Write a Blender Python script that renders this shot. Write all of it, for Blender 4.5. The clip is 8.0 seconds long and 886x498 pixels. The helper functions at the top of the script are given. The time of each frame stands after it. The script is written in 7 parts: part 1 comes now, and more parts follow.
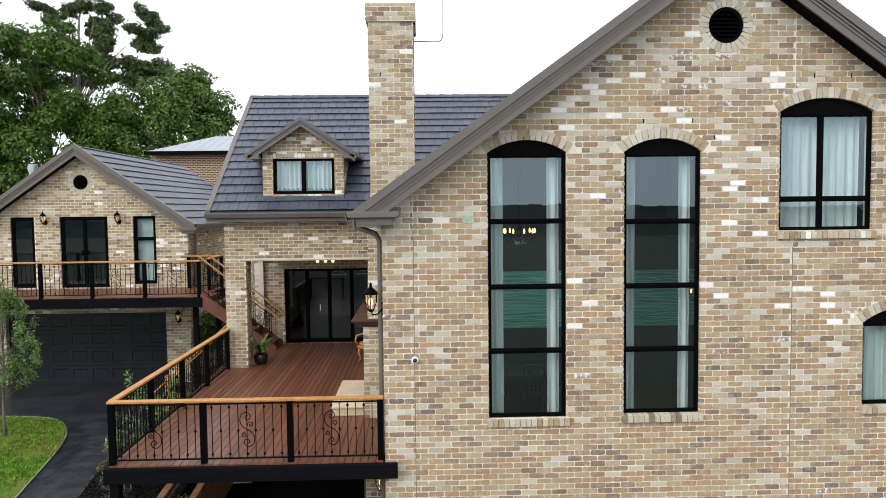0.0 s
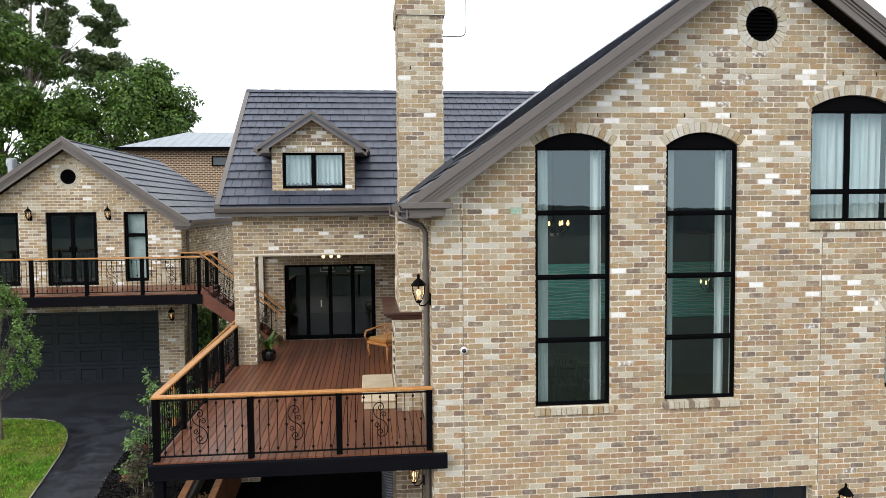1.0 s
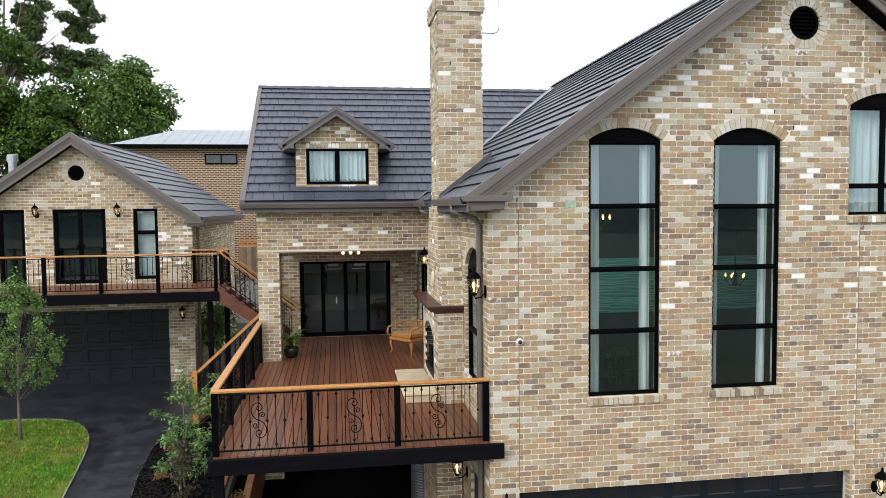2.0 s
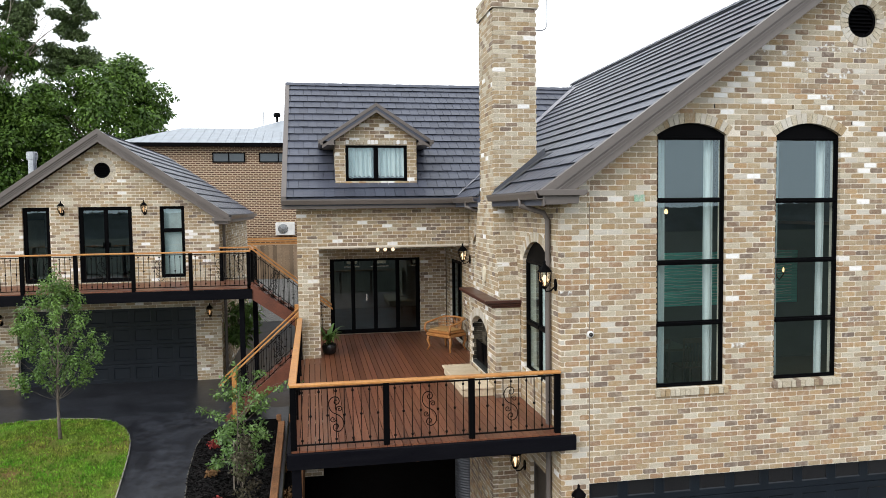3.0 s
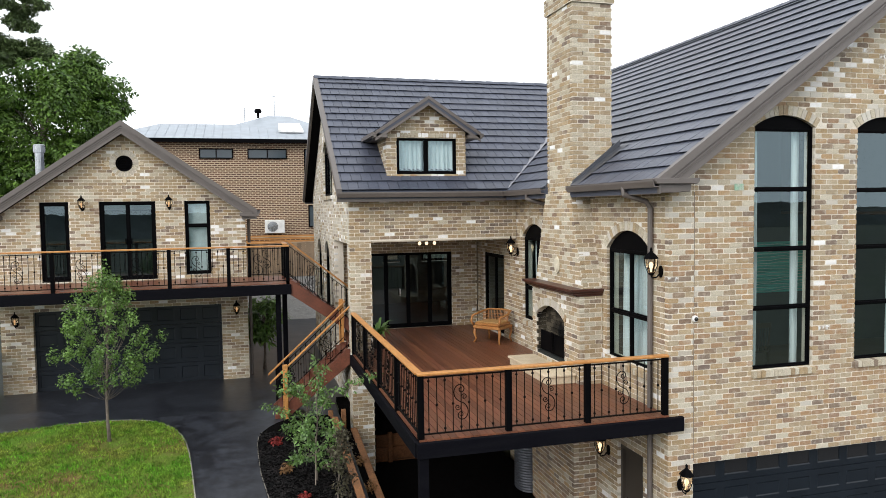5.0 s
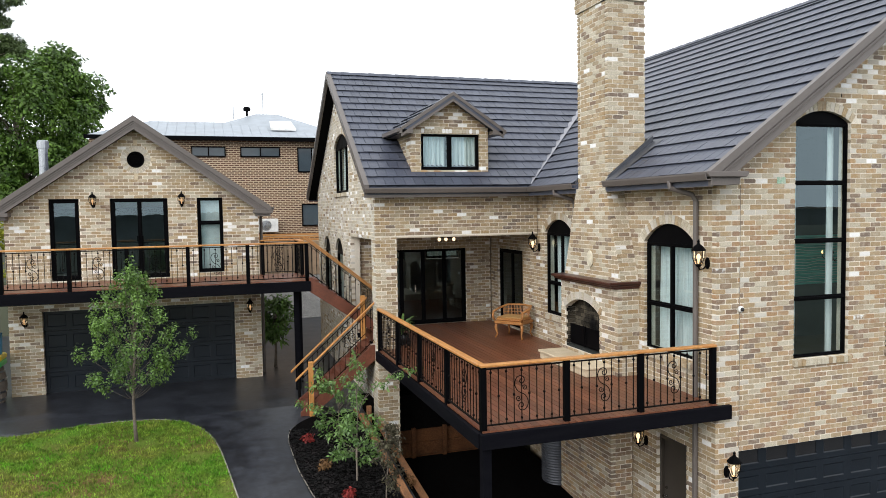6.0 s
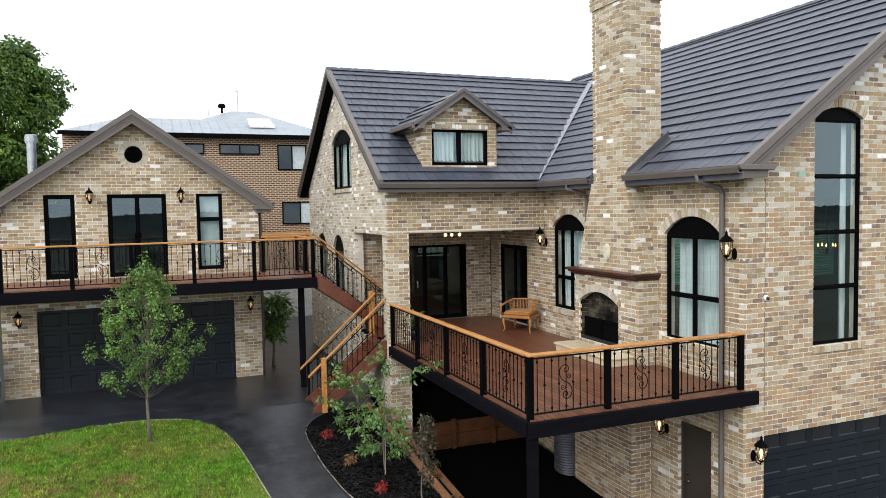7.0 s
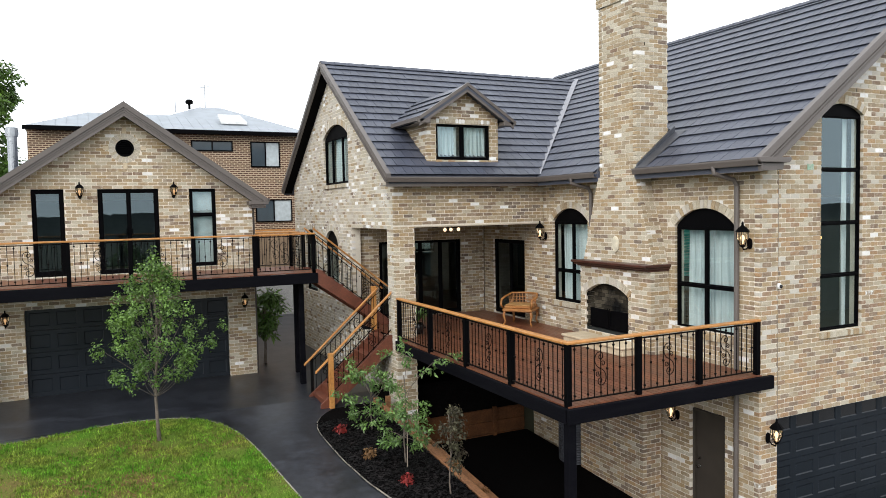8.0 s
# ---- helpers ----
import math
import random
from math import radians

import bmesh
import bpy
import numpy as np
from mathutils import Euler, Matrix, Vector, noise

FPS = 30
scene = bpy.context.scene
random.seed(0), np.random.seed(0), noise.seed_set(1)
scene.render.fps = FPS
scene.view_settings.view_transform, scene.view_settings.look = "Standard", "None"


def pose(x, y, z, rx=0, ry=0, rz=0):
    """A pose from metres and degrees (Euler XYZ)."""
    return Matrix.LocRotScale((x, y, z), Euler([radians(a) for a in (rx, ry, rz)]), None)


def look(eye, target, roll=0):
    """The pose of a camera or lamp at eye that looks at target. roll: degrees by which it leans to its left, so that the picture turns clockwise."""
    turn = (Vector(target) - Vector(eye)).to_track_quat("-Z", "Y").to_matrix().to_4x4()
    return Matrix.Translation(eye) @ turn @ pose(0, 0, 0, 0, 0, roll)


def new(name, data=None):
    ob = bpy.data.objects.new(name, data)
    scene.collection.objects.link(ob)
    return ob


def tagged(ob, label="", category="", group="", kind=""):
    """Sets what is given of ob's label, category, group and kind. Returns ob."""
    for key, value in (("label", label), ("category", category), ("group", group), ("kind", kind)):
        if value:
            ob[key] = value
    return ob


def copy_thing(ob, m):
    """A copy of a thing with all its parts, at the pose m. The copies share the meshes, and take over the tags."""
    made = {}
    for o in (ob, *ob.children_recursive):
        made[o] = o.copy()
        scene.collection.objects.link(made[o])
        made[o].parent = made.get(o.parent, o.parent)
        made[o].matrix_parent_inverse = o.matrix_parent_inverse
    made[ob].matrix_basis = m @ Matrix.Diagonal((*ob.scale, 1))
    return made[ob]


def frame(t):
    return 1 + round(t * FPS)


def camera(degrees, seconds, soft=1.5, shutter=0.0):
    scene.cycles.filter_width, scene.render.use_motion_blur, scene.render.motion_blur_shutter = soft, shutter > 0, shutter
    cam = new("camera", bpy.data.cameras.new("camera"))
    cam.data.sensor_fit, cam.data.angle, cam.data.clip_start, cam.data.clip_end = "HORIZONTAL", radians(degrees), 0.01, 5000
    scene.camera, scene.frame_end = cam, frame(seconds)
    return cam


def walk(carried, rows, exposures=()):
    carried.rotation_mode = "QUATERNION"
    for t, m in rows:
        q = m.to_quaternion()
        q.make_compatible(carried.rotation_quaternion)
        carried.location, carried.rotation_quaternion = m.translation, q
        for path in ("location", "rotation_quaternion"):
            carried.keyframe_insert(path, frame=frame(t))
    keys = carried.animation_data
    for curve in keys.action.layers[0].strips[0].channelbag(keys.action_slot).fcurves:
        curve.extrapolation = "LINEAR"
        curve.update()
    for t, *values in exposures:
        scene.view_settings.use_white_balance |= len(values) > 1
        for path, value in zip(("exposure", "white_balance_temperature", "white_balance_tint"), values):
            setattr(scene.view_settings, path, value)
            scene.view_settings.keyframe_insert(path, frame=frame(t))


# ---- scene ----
cam = camera(63.0, 8.0, soft=0.55)
METRES, EYE, TILT, LEAN, TURN = 11.43, 5.25, 0.0, 0.0, -1.7
ROWS = [
    (0.0, 0.0, 0.0, 0.0, -0.04, -3.24, 0.62),
    (0.5, -0.0645, -0.002, -0.0057, -1.95, -3.25, 0.57),
    (1.0, -0.1347, -0.0032, -0.0108, -4.18, -3.24, 0.55),
    (1.5, -0.1938, -0.0034, -0.0153, -5.78, -3.23, 0.55),
    (3.0, -0.3814, 0.0071, -0.0261, -8.46, -3.22, 0.69),
    (3.5, -0.4411, 0.0146, -0.0291, -9.75, -3.22, 0.74),
    (4.0, -0.5052, 0.0246, -0.0327, -11.16, -3.21, 0.78),
    (4.5, -0.5648, 0.035, -0.0362, -12.49, -3.21, 0.79),
    (6.0, -0.7468, 0.0747, -0.0497, -16.53, -3.14, 0.92),
    (6.5, -0.8043, 0.0894, -0.0543, -18.29, -3.15, 0.98),
    (7.0, -0.8647, 0.1068, -0.0596, -20.28, -3.14, 1.02),
    (7.5, -0.9206, 0.1247, -0.065, -22.35, -3.15, 1.08),
    (8.0, -0.9796, 0.1462, -0.0711, -24.51, -3.15, 1.12),
]
walk(cam, [(t, pose(0, 0, EYE, TILT, LEAN, TURN) @ pose(METRES * x, METRES * y, METRES * z, 90 + pitch, roll, yaw)) for t, x, y, z, yaw, pitch, roll in ROWS])

# ---- world and light ----
world = bpy.data.worlds.new("overcast_sky")
world.use_nodes = True
scene.world = world
wn, wl = world.node_tree.nodes, world.node_tree.links
sky = wn.new("ShaderNodeTexSky")
sky.sky_type, sky.sun_disc = "NISHITA", False
sky.sun_elevation, sky.sun_rotation = radians(50), radians(200)
grey = wn.new("ShaderNodeHueSaturation")
grey.inputs["Saturation"].default_value = 0.12
wl.new(sky.outputs[0], grey.inputs["Color"])
cloud_amt = wn.new("ShaderNodeTexNoise")
cloud_amt.inputs["Scale"].default_value, cloud_amt.inputs["Detail"].default_value = 2.2, 4
cloud = wn.new("ShaderNodeMix")
cloud.data_type = "RGBA"
cloud.inputs[6].default_value, cloud.inputs[7].default_value = (9.2, 9.7, 10.3, 1), (11.6, 11.9, 12.2, 1)
wl.new(cloud_amt.outputs["Fac"], cloud.inputs[0])
mixsky = wn.new("ShaderNodeMix")
mixsky.data_type = "RGBA"
mixsky.inputs[0].default_value = 0.88
wl.new(grey.outputs[0], mixsky.inputs[6])
wl.new(cloud.outputs[2], mixsky.inputs[7])
bg = wn["Background"]
wl.new(mixsky.outputs[2], bg.inputs["Color"])
bg.inputs["Strength"].default_value = 0.168
sun = new("sun", bpy.data.lights.new("sun", "SUN"))
sun.data.energy, sun.data.angle, sun.data.color = 1.7, radians(35), (1, 0.97, 0.93)
sun.matrix_world = look((-16, -1, 14), (0, 12, 2))
scene.view_settings.exposure = 0.0
lit = new("chandelier_lamp", bpy.data.lights.new("chandelier_lamp", "POINT"))
lit.data.energy, lit.data.shadow_soft_size, lit.data.color = 30, 0.25, (1, 0.92, 0.80)
lit.matrix_world = pose(1.66, 12.5, 4.55)


# ---- building blocks ----
class Geo:
    """Collects faces of one mesh."""

    def __init__(self):
        self.v, self.f, self.k = [], [], []

    def add(self, verts, faces, m=None, mat=0):
        flip = False
        if m is not None:
            flip = m.to_3x3().determinant() < 0
            verts = [m @ Vector(p) for p in verts]
        b = len(self.v)
        self.v += [tuple(p) for p in verts]
        for q in faces:
            q = [b + i for i in q]
            self.f.append(q[::-1] if flip else q)
            self.k.append(mat)

    def box(self, x0, x1, y0, y1, z0, z1, m=None, mat=0, drop=()):
        verts = [(x, y, z) for z in (z0, z1) for y in (y0, y1) for x in (x0, x1)]
        faces = {"b": (0, 2, 3, 1), "t": (4, 5, 7, 6), "f": (0, 1, 5, 4), "k": (2, 6, 7, 3), "l": (0, 4, 6, 2), "r": (1, 3, 7, 5)}
        self.add(verts, [q for key, q in faces.items() if key not in drop], m, mat)

    def prism(self, poly, a, b, m=None, mat=0):
        """A polygon in the local (x, z) plane, drawn out along y from a to b."""
        n = len(poly)
        area = sum(poly[i][0] * poly[(i + 1) % n][1] - poly[(i + 1) % n][0] * poly[i][1] for i in range(n))
        if area < 0:
            poly = poly[::-1]
        verts = [(p[0], a, p[1]) for p in poly] + [(p[0], b, p[1]) for p in poly]
        faces = [tuple(range(n)), tuple(range(2 * n - 1, n - 1, -1))]
        faces += [(i, n + i, n + (i + 1) % n, (i + 1) % n) for i in range(n)]
        self.add(verts, faces, m, mat)

    def tube(self, path, r, sides=6, m=None, mat=0, square=False):
        pts = [Vector(p) for p in path]
        rr = r if isinstance(r, (list, tuple)) else [r] * len(pts)
        verts, faces, up = [], [], None
        for i, p in enumerate(pts):
            d = (pts[min(i + 1, len(pts) - 1)] - pts[max(i - 1, 0)]).normalized()
            if up is None:
                up = Vector((0, 0, 1)) if abs(d.z) < 0.9 else Vector((0, 1, 0))
            side = d.cross(up).normalized()
            up = side.cross(d).normalized()
            for k in range(sides):
                a = 2 * math.pi * (k + (0.5 if square else 0)) / sides
                verts.append(p + rr[i] * (math.cos(a) * side + math.sin(a) * up))
        for i in range(len(pts) - 1):
            for k in range(sides):
                a, b = i * sides + k, i * sides + (k + 1) % sides
                faces.append((a, b, b + sides, a + sides))
        faces += [tuple(range(sides))[::-1], tuple(range(len(verts) - sides, len(verts)))]
        self.add(verts, faces, m, mat)

    def lathe(self, profile, seg=16, m=None, mat=0):
        verts, faces = [], []
        for r, z in profile:
            verts += [(r * math.cos(2 * math.pi * k / seg), r * math.sin(2 * math.pi * k / seg), z) for k in range(seg)]
        for i in range(len(profile) - 1):
            for k in range(seg):
                a, b = i * seg + k, i * seg + (k + 1) % seg
                faces.append((a, b, b + seg, a + seg))
        faces += [tuple(range(seg))[::-1], tuple(range(len(verts) - seg, len(verts)))]
        self.add(verts, faces, m, mat)

    def mesh(self, name, mats):
        me = bpy.data.meshes.new(name)
        me.from_pydata(self.v, [], self.f)
        for mt in mats if isinstance(mats, (list, tuple)) else [mats]:
            me.materials.append(mt)
        if any(self.k):
            me.polygons.foreach_set("material_index", self.k)
        me.update()
        return me


def thing(name, m, label, category, group="", kind=""):
    ob = new(name)
    ob.empty_display_size = 0.2
    ob.matrix_basis = m
    return tagged(ob, label, category, group, kind)


def part(name, geo, mats, parent, label="", bevel=0.0, smooth=False, kind=""):
    ob = new(name, geo.mesh(name, mats))
    ob.parent = parent
    if smooth:
        ob.data.polygons.foreach_set("use_smooth", [True] * len(ob.data.polygons))
    if bevel:
        b = ob.modifiers.new("worn_edge", "BEVEL")
        b.width, b.segments, b.limit_method = bevel, 1, "ANGLE"
    return tagged(ob, label, kind=kind)


def solid(name, geo, mats, label, category, kind="structure", bevel=0.0, smooth=False):
    """A thing or a piece of the setting that is one mesh."""
    return tagged(part(name, geo, mats, None, label, bevel, smooth, kind), category=category)


def wall_frame(origin, u, n):
    """Local axes of a wall: x along it, y out of it, z up."""
    m = Matrix.Identity(4)
    m.col[0][:3], m.col[1][:3], m.col[2][:3], m.col[3][:3] = u, n, (0, 0, 1), origin
    return m


# ---- materials ----
def material(name, base, rough=0.6, metal=0.0, var=0.18, scale=6.0, bump=0.15, fine=60.0, hue=None, random_tint=0.0, stretch=(1, 1, 1), spec=0.5, coords="Object"):
    mt = bpy.data.materials.new(name)
    mt.use_nodes = True
    nt = mt.node_tree
    n, l = nt.nodes, nt.links
    p = n["Principled BSDF"]
    p.inputs["Roughness"].default_value, p.inputs["Metallic"].default_value = rough, metal
    p.inputs["Specular IOR Level"].default_value = spec
    tc, mp = n.new("ShaderNodeTexCoord"), n.new("ShaderNodeMapping")
    mp.inputs["Scale"].default_value = stretch
    l.new(tc.outputs[coords], mp.inputs["Vector"])
    big, small = n.new("ShaderNodeTexNoise"), n.new("ShaderNodeTexNoise")
    big.inputs["Scale"].default_value, big.inputs["Detail"].default_value = scale, 5
    small.inputs["Scale"].default_value, small.inputs["Detail"].default_value = fine, 6
    l.new(mp.outputs[0], big.inputs["Vector"])
    l.new(mp.outputs[0], small.inputs["Vector"])
    ramp = n.new("ShaderNodeValToRGB")
    alt = hue or [c * 0.8 for c in base]
    ramp.color_ramp.elements[0].position, ramp.color_ramp.elements[1].position = 0.35, 0.65
    ramp.color_ramp.elements[0].color, ramp.color_ramp.elements[1].color = (*alt, 1), (*base, 1)
    l.new(big.outputs["Fac"], ramp.inputs[0])
    val = n.new("ShaderNodeMapRange")
    val.inputs["To Min"].default_value, val.inputs["To Max"].default_value = 1 - var, 1 + var
    val.inputs["From Min"].default_value, val.inputs["From Max"].default_value = 0.3, 0.7
    l.new(small.outputs["Fac"], val.inputs[0])
    hsv = n.new("ShaderNodeHueSaturation")
    l.new(ramp.outputs[0], hsv.inputs["Color"])
    last = val.outputs[0]
    if random_tint:
        info, geo, add, mr, mul = n.new("ShaderNodeObjectInfo"), n.new("ShaderNodeNewGeometry"), n.new("ShaderNodeMath"), n.new("ShaderNodeMapRange"), n.new("ShaderNodeMath")
        l.new(info.outputs["Random"], add.inputs[0])
        l.new(geo.outputs["Random Per Island"], add.inputs[1])
        fr = n.new("ShaderNodeMath")
        fr.operation = "FRACT"
        l.new(add.outputs[0], fr.inputs[0])
        l.new(fr.outputs[0], mr.inputs[0])
        mr.inputs["To Min"].default_value, mr.inputs["To Max"].default_value = 1 - random_tint, 1 + random_tint
        mul.operation = "MULTIPLY"
        l.new(mr.outputs[0], mul.inputs[0])
        l.new(last, mul.inputs[1])
        last = mul.outputs[0]
    l.new(last, hsv.inputs["Value"])
    l.new(hsv.outputs[0], p.inputs["Base Color"])
    if bump:
        bp = n.new("ShaderNodeBump")
        bp.inputs["Strength"].default_value, bp.inputs["Distance"].default_value = bump, 0.01
        l.new(small.outputs["Fac"], bp.inputs["Height"])
        l.new(bp.outputs[0], p.inputs["Normal"])
    rr = n.new("ShaderNodeMapRange")
    rr.inputs["To Min"].default_value, rr.inputs["To Max"].default_value = max(0.02, rough - 0.1), min(1, rough + 0.1)
    l.new(big.outputs["Fac"], rr.inputs[0])
    l.new(rr.outputs[0], p.inputs["Roughness"])
    return mt


def brick_material(name, stops, bump=0.7, coarse=0.34, paint=None):
    """Fired clay: each brick takes its own tone from the stops, with grain and lime smears over it."""
    mt = bpy.data.materials.new(name)
    mt.use_nodes = True
    n, l = mt.node_tree.nodes, mt.node_tree.links
    p = n["Principled BSDF"]
    p.inputs["Roughness"].default_value, p.inputs["Specular IOR Level"].default_value = 0.88, 0.25
    info, geo, add, fr = n.new("ShaderNodeObjectInfo"), n.new("ShaderNodeNewGeometry"), n.new("ShaderNodeMath"), n.new("ShaderNodeMath")
    l.new(info.outputs["Random"], add.inputs[0])
    l.new(geo.outputs["Random Per Island"], add.inputs[1])
    fr.operation = "FRACT"
    l.new(add.outputs[0], fr.inputs[0])
    ramp = n.new("ShaderNodeValToRGB")
    cr = ramp.color_ramp
    cr.interpolation = "LINEAR"
    while len(cr.elements) < len(stops):
        cr.elements.new(0.5)
    for i, c in enumerate(stops):
        cr.elements[i].position, cr.elements[i].color = i / (len(stops) - 1), (*c, 1)
    l.new(fr.outputs[0], ramp.inputs[0])
    a, b = n.new("ShaderNodeTexNoise"), n.new("ShaderNodeTexNoise")
    a.inputs["Scale"].default_value, a.inputs["Detail"].default_value = 11, 8
    b.inputs["Scale"].default_value, b.inputs["Detail"].default_value = 90, 5
    l.new(geo.outputs["Position"], a.inputs["Vector"])
    l.new(geo.outputs["Position"], b.inputs["Vector"])
    mr = n.new("ShaderNodeMapRange")
    mr.inputs["From Min"].default_value, mr.inputs["From Max"].default_value = 0.3, 0.7
    mr.inputs["To Min"].default_value, mr.inputs["To Max"].default_value = 1 - coarse, 1 + coarse
    l.new(b.outputs["Fac"], mr.inputs[0])
    hsv = n.new("ShaderNodeHueSaturation")
    l.new(ramp.outputs[0], hsv.inputs["Color"])
    l.new(mr.outputs[0], hsv.inputs["Value"])
    smear = n.new("ShaderNodeMapRange")
    smear.inputs["From Min"].default_value, smear.inputs["From Max"].default_value = 0.50, 0.70
    smear.inputs["To Max"].default_value = 0.38
    l.new(a.outputs["Fac"], smear.inputs[0])
    mix = n.new("ShaderNodeMix")
    mix.data_type = "RGBA"
    mix.inputs[7].default_value = (0.58, 0.52, 0.43, 1)
    l.new(smear.outputs[0], mix.inputs[0])
    l.new(hsv.outputs[0], mix.inputs[6])
    colour = mix.outputs[2]
    if paint:
        # flaking old limewash
        fl, edge, over = n.new("ShaderNodeTexNoise"), n.new("ShaderNodeMapRange"), n.new("ShaderNodeMix")
        fl.inputs["Scale"].default_value, fl.inputs["Detail"].default_value = 17, 7
        l.new(geo.outputs["Position"], fl.inputs["Vector"])
        edge.inputs["From Min"].default_value, edge.inputs["From Max"].default_value = paint, paint + 0.15
        l.new(fl.outputs["Fac"], edge.inputs[0])
        over.data_type = "RGBA"
        over.inputs[7].default_value = (0.72, 0.72, 0.71, 1)
        l.new(edge.outputs[0], over.inputs[0])
        l.new(colour, over.inputs[6])
        colour = over.outputs[2]
    l.new(colour, p.inputs["Base Color"])
    bp = n.new("ShaderNodeBump")
    bp.inputs["Strength"].default_value, bp.inputs["Distance"].default_value = bump, 0.006
    l.new(b.outputs["Fac"], bp.inputs["Height"])
    l.new(bp.outputs[0], p.inputs["Normal"])
    return mt


BRICK = [
    brick_material("brick_tan", [(0.335, 0.242, 0.135), (0.39, 0.295, 0.18), (0.28, 0.205, 0.128), (0.42, 0.33, 0.212), (0.365, 0.255, 0.138), (0.34, 0.275, 0.185), (0.43, 0.35, 0.24), (0.30, 0.232, 0.155)]),
    brick_material("brick_brown", [(0.21, 0.145, 0.102), (0.265, 0.192, 0.13), (0.175, 0.134, 0.108), (0.285, 0.215, 0.15), (0.23, 0.155, 0.105)]),
    brick_material("brick_limed", [(0.78, 0.77, 0.75), (0.86, 0.86, 0.85), (0.70, 0.67, 0.63), (0.87, 0.87, 0.87)], coarse=0.1),
    brick_material("brick_pale", [(0.46, 0.405, 0.31), (0.52, 0.47, 0.37), (0.42, 0.36, 0.265), (0.49, 0.44, 0.34)]),
    brick_material("brick_ash", [(0.50, 0.46, 0.39), (0.58, 0.55, 0.49), (0.44, 0.39, 0.32), (0.53, 0.49, 0.42)], coarse=0.15),
    brick_material("brick_flaking", [(0.34, 0.27, 0.19), (0.24, 0.18, 0.14), (0.40, 0.33, 0.24), (0.20, 0.16, 0.13)], paint=0.50),
    brick_material("brick_rose", [(0.37, 0.235, 0.125), (0.31, 0.20, 0.12), (0.42, 0.285, 0.155), (0.28, 0.185, 0.125), (0.44, 0.31, 0.175)]),
]
MORTAR = material("lime_mortar", (0.77, 0.71, 0.61), 0.95, var=0.2, scale=1.3, bump=0.4, fine=120, hue=(0.60, 0.54, 0.45))
TILE = material("slate_grey_tile", (0.068, 0.076, 0.103), 0.45, var=0.12, scale=1.2, bump=0.1, fine=40, hue=(0.056, 0.062, 0.086), random_tint=0.13, spec=0.4)
TRIM = material("brown_grey_trim", (0.130, 0.112, 0.103), 0.42, var=0.05, scale=2, bump=0.03, fine=30, hue=(0.113, 0.097, 0.088))
BLACK = material("black_powdercoat", (0.0025, 0.0025, 0.003), 0.45, var=0.1, scale=3, bump=0.02, hue=(0.003, 0.003, 0.0036), spec=0.02)
BLACKWOOD = material("black_stained_timber", (0.004, 0.004, 0.006), 0.6, spec=0.03, hue=(0.006, 0.006, 0.008), var=0.2, scale=3, bump=0.2, fine=40, stretch=(0.3, 0.3, 3))
IRON = material("wrought_iron", (0.006, 0.0055, 0.0055), 0.5, spec=0.05, var=0.15, bump=0.1)
HONEY = material("honey_oiled_timber", (0.50, 0.235, 0.068), 0.42, var=0.18, scale=2, bump=0.15, fine=25, hue=(0.40, 0.17, 0.045), stretch=(1, 1, 1))
DECKING = material("merbau_decking", (0.165, 0.063, 0.030), 0.38, var=0.25, scale=1.4, bump=0.2, fine=20, hue=(0.13, 0.044, 0.024), random_tint=0.22, stretch=(4, 0.35, 1))
STAIRWOOD = material("red_brown_timber", (0.155, 0.048, 0.025), 0.5, var=0.2, scale=3, bump=0.2, fine=30, hue=(0.11, 0.034, 0.018))
SLEEPER = material("weathered_sleeper", (0.27, 0.12, 0.048), 0.8, var=0.3, scale=2.5, bump=0.4, fine=30, hue=(0.19, 0.085, 0.036))
ASPHALT = material("dark_asphalt", (0.027, 0.030, 0.038), 0.34, spec=0.42, var=0.45, scale=1.6, bump=0.12, fine=7, hue=(0.011, 0.012, 0.016))
# dark mulch, near black since it also carries the shade below the deck
MULCH_AND_SHADE = material("dark_mulch_and_shade", (0.004, 0.0036, 0.0036), 0.95, var=0.6, scale=5, bump=1.0, fine=35, hue=(0.003, 0.0027, 0.0027), spec=0.02)
LAWN = material("lawn_soil", (0.070, 0.16, 0.014), 0.95, var=0.4, scale=0.8, bump=0.8, fine=45, hue=(0.14, 0.095, 0.038), spec=0.1)
GRASS = material("grass_blade", (0.080, 0.225, 0.012), 0.7, var=0.5, scale=1.7, bump=0.0, fine=6, hue=(0.185, 0.225, 0.034), random_tint=0.6, spec=0.2)
FIELD = material("far_fields", (0.040, 0.050, 0.026), 0.95, var=0.3, scale=0.03, bump=0.0, fine=0.3, hue=(0.055, 0.056, 0.034))
GARAGE = material("charcoal_panel_door", (0.0075, 0.0115, 0.017), 0.34, spec=0.3, var=0.05, scale=2, bump=0.03, fine=50)
LEAD = material("dark_flashing", (0.085, 0.09, 0.105), 0.45, metal=0.4, var=0.1, scale=4, bump=0.1)
GALV = material("galvanised_steel", (0.42, 0.44, 0.46), 0.28, metal=0.95, var=0.05, scale=4, bump=0.0)
VALLEY = material("valley_flashing", (0.30, 0.30, 0.33), 0.4, metal=0.6, var=0.1, scale=4, bump=0.03)
STONE = material("cream_hearth_stone", (0.58, 0.48, 0.34), 0.8, var=0.1, scale=4, bump=0.25, fine=30, hue=(0.50, 0.40, 0.27))
MANTEL = material("dark_red_jarrah", (0.070, 0.023, 0.014), 0.35, var=0.2, scale=3, bump=0.1, fine=30, hue=(0.045, 0.014, 0.009))
WHITE = material("white_paint", (0.78, 0.78, 0.76), 0.5, var=0.03, scale=4, bump=0.02)
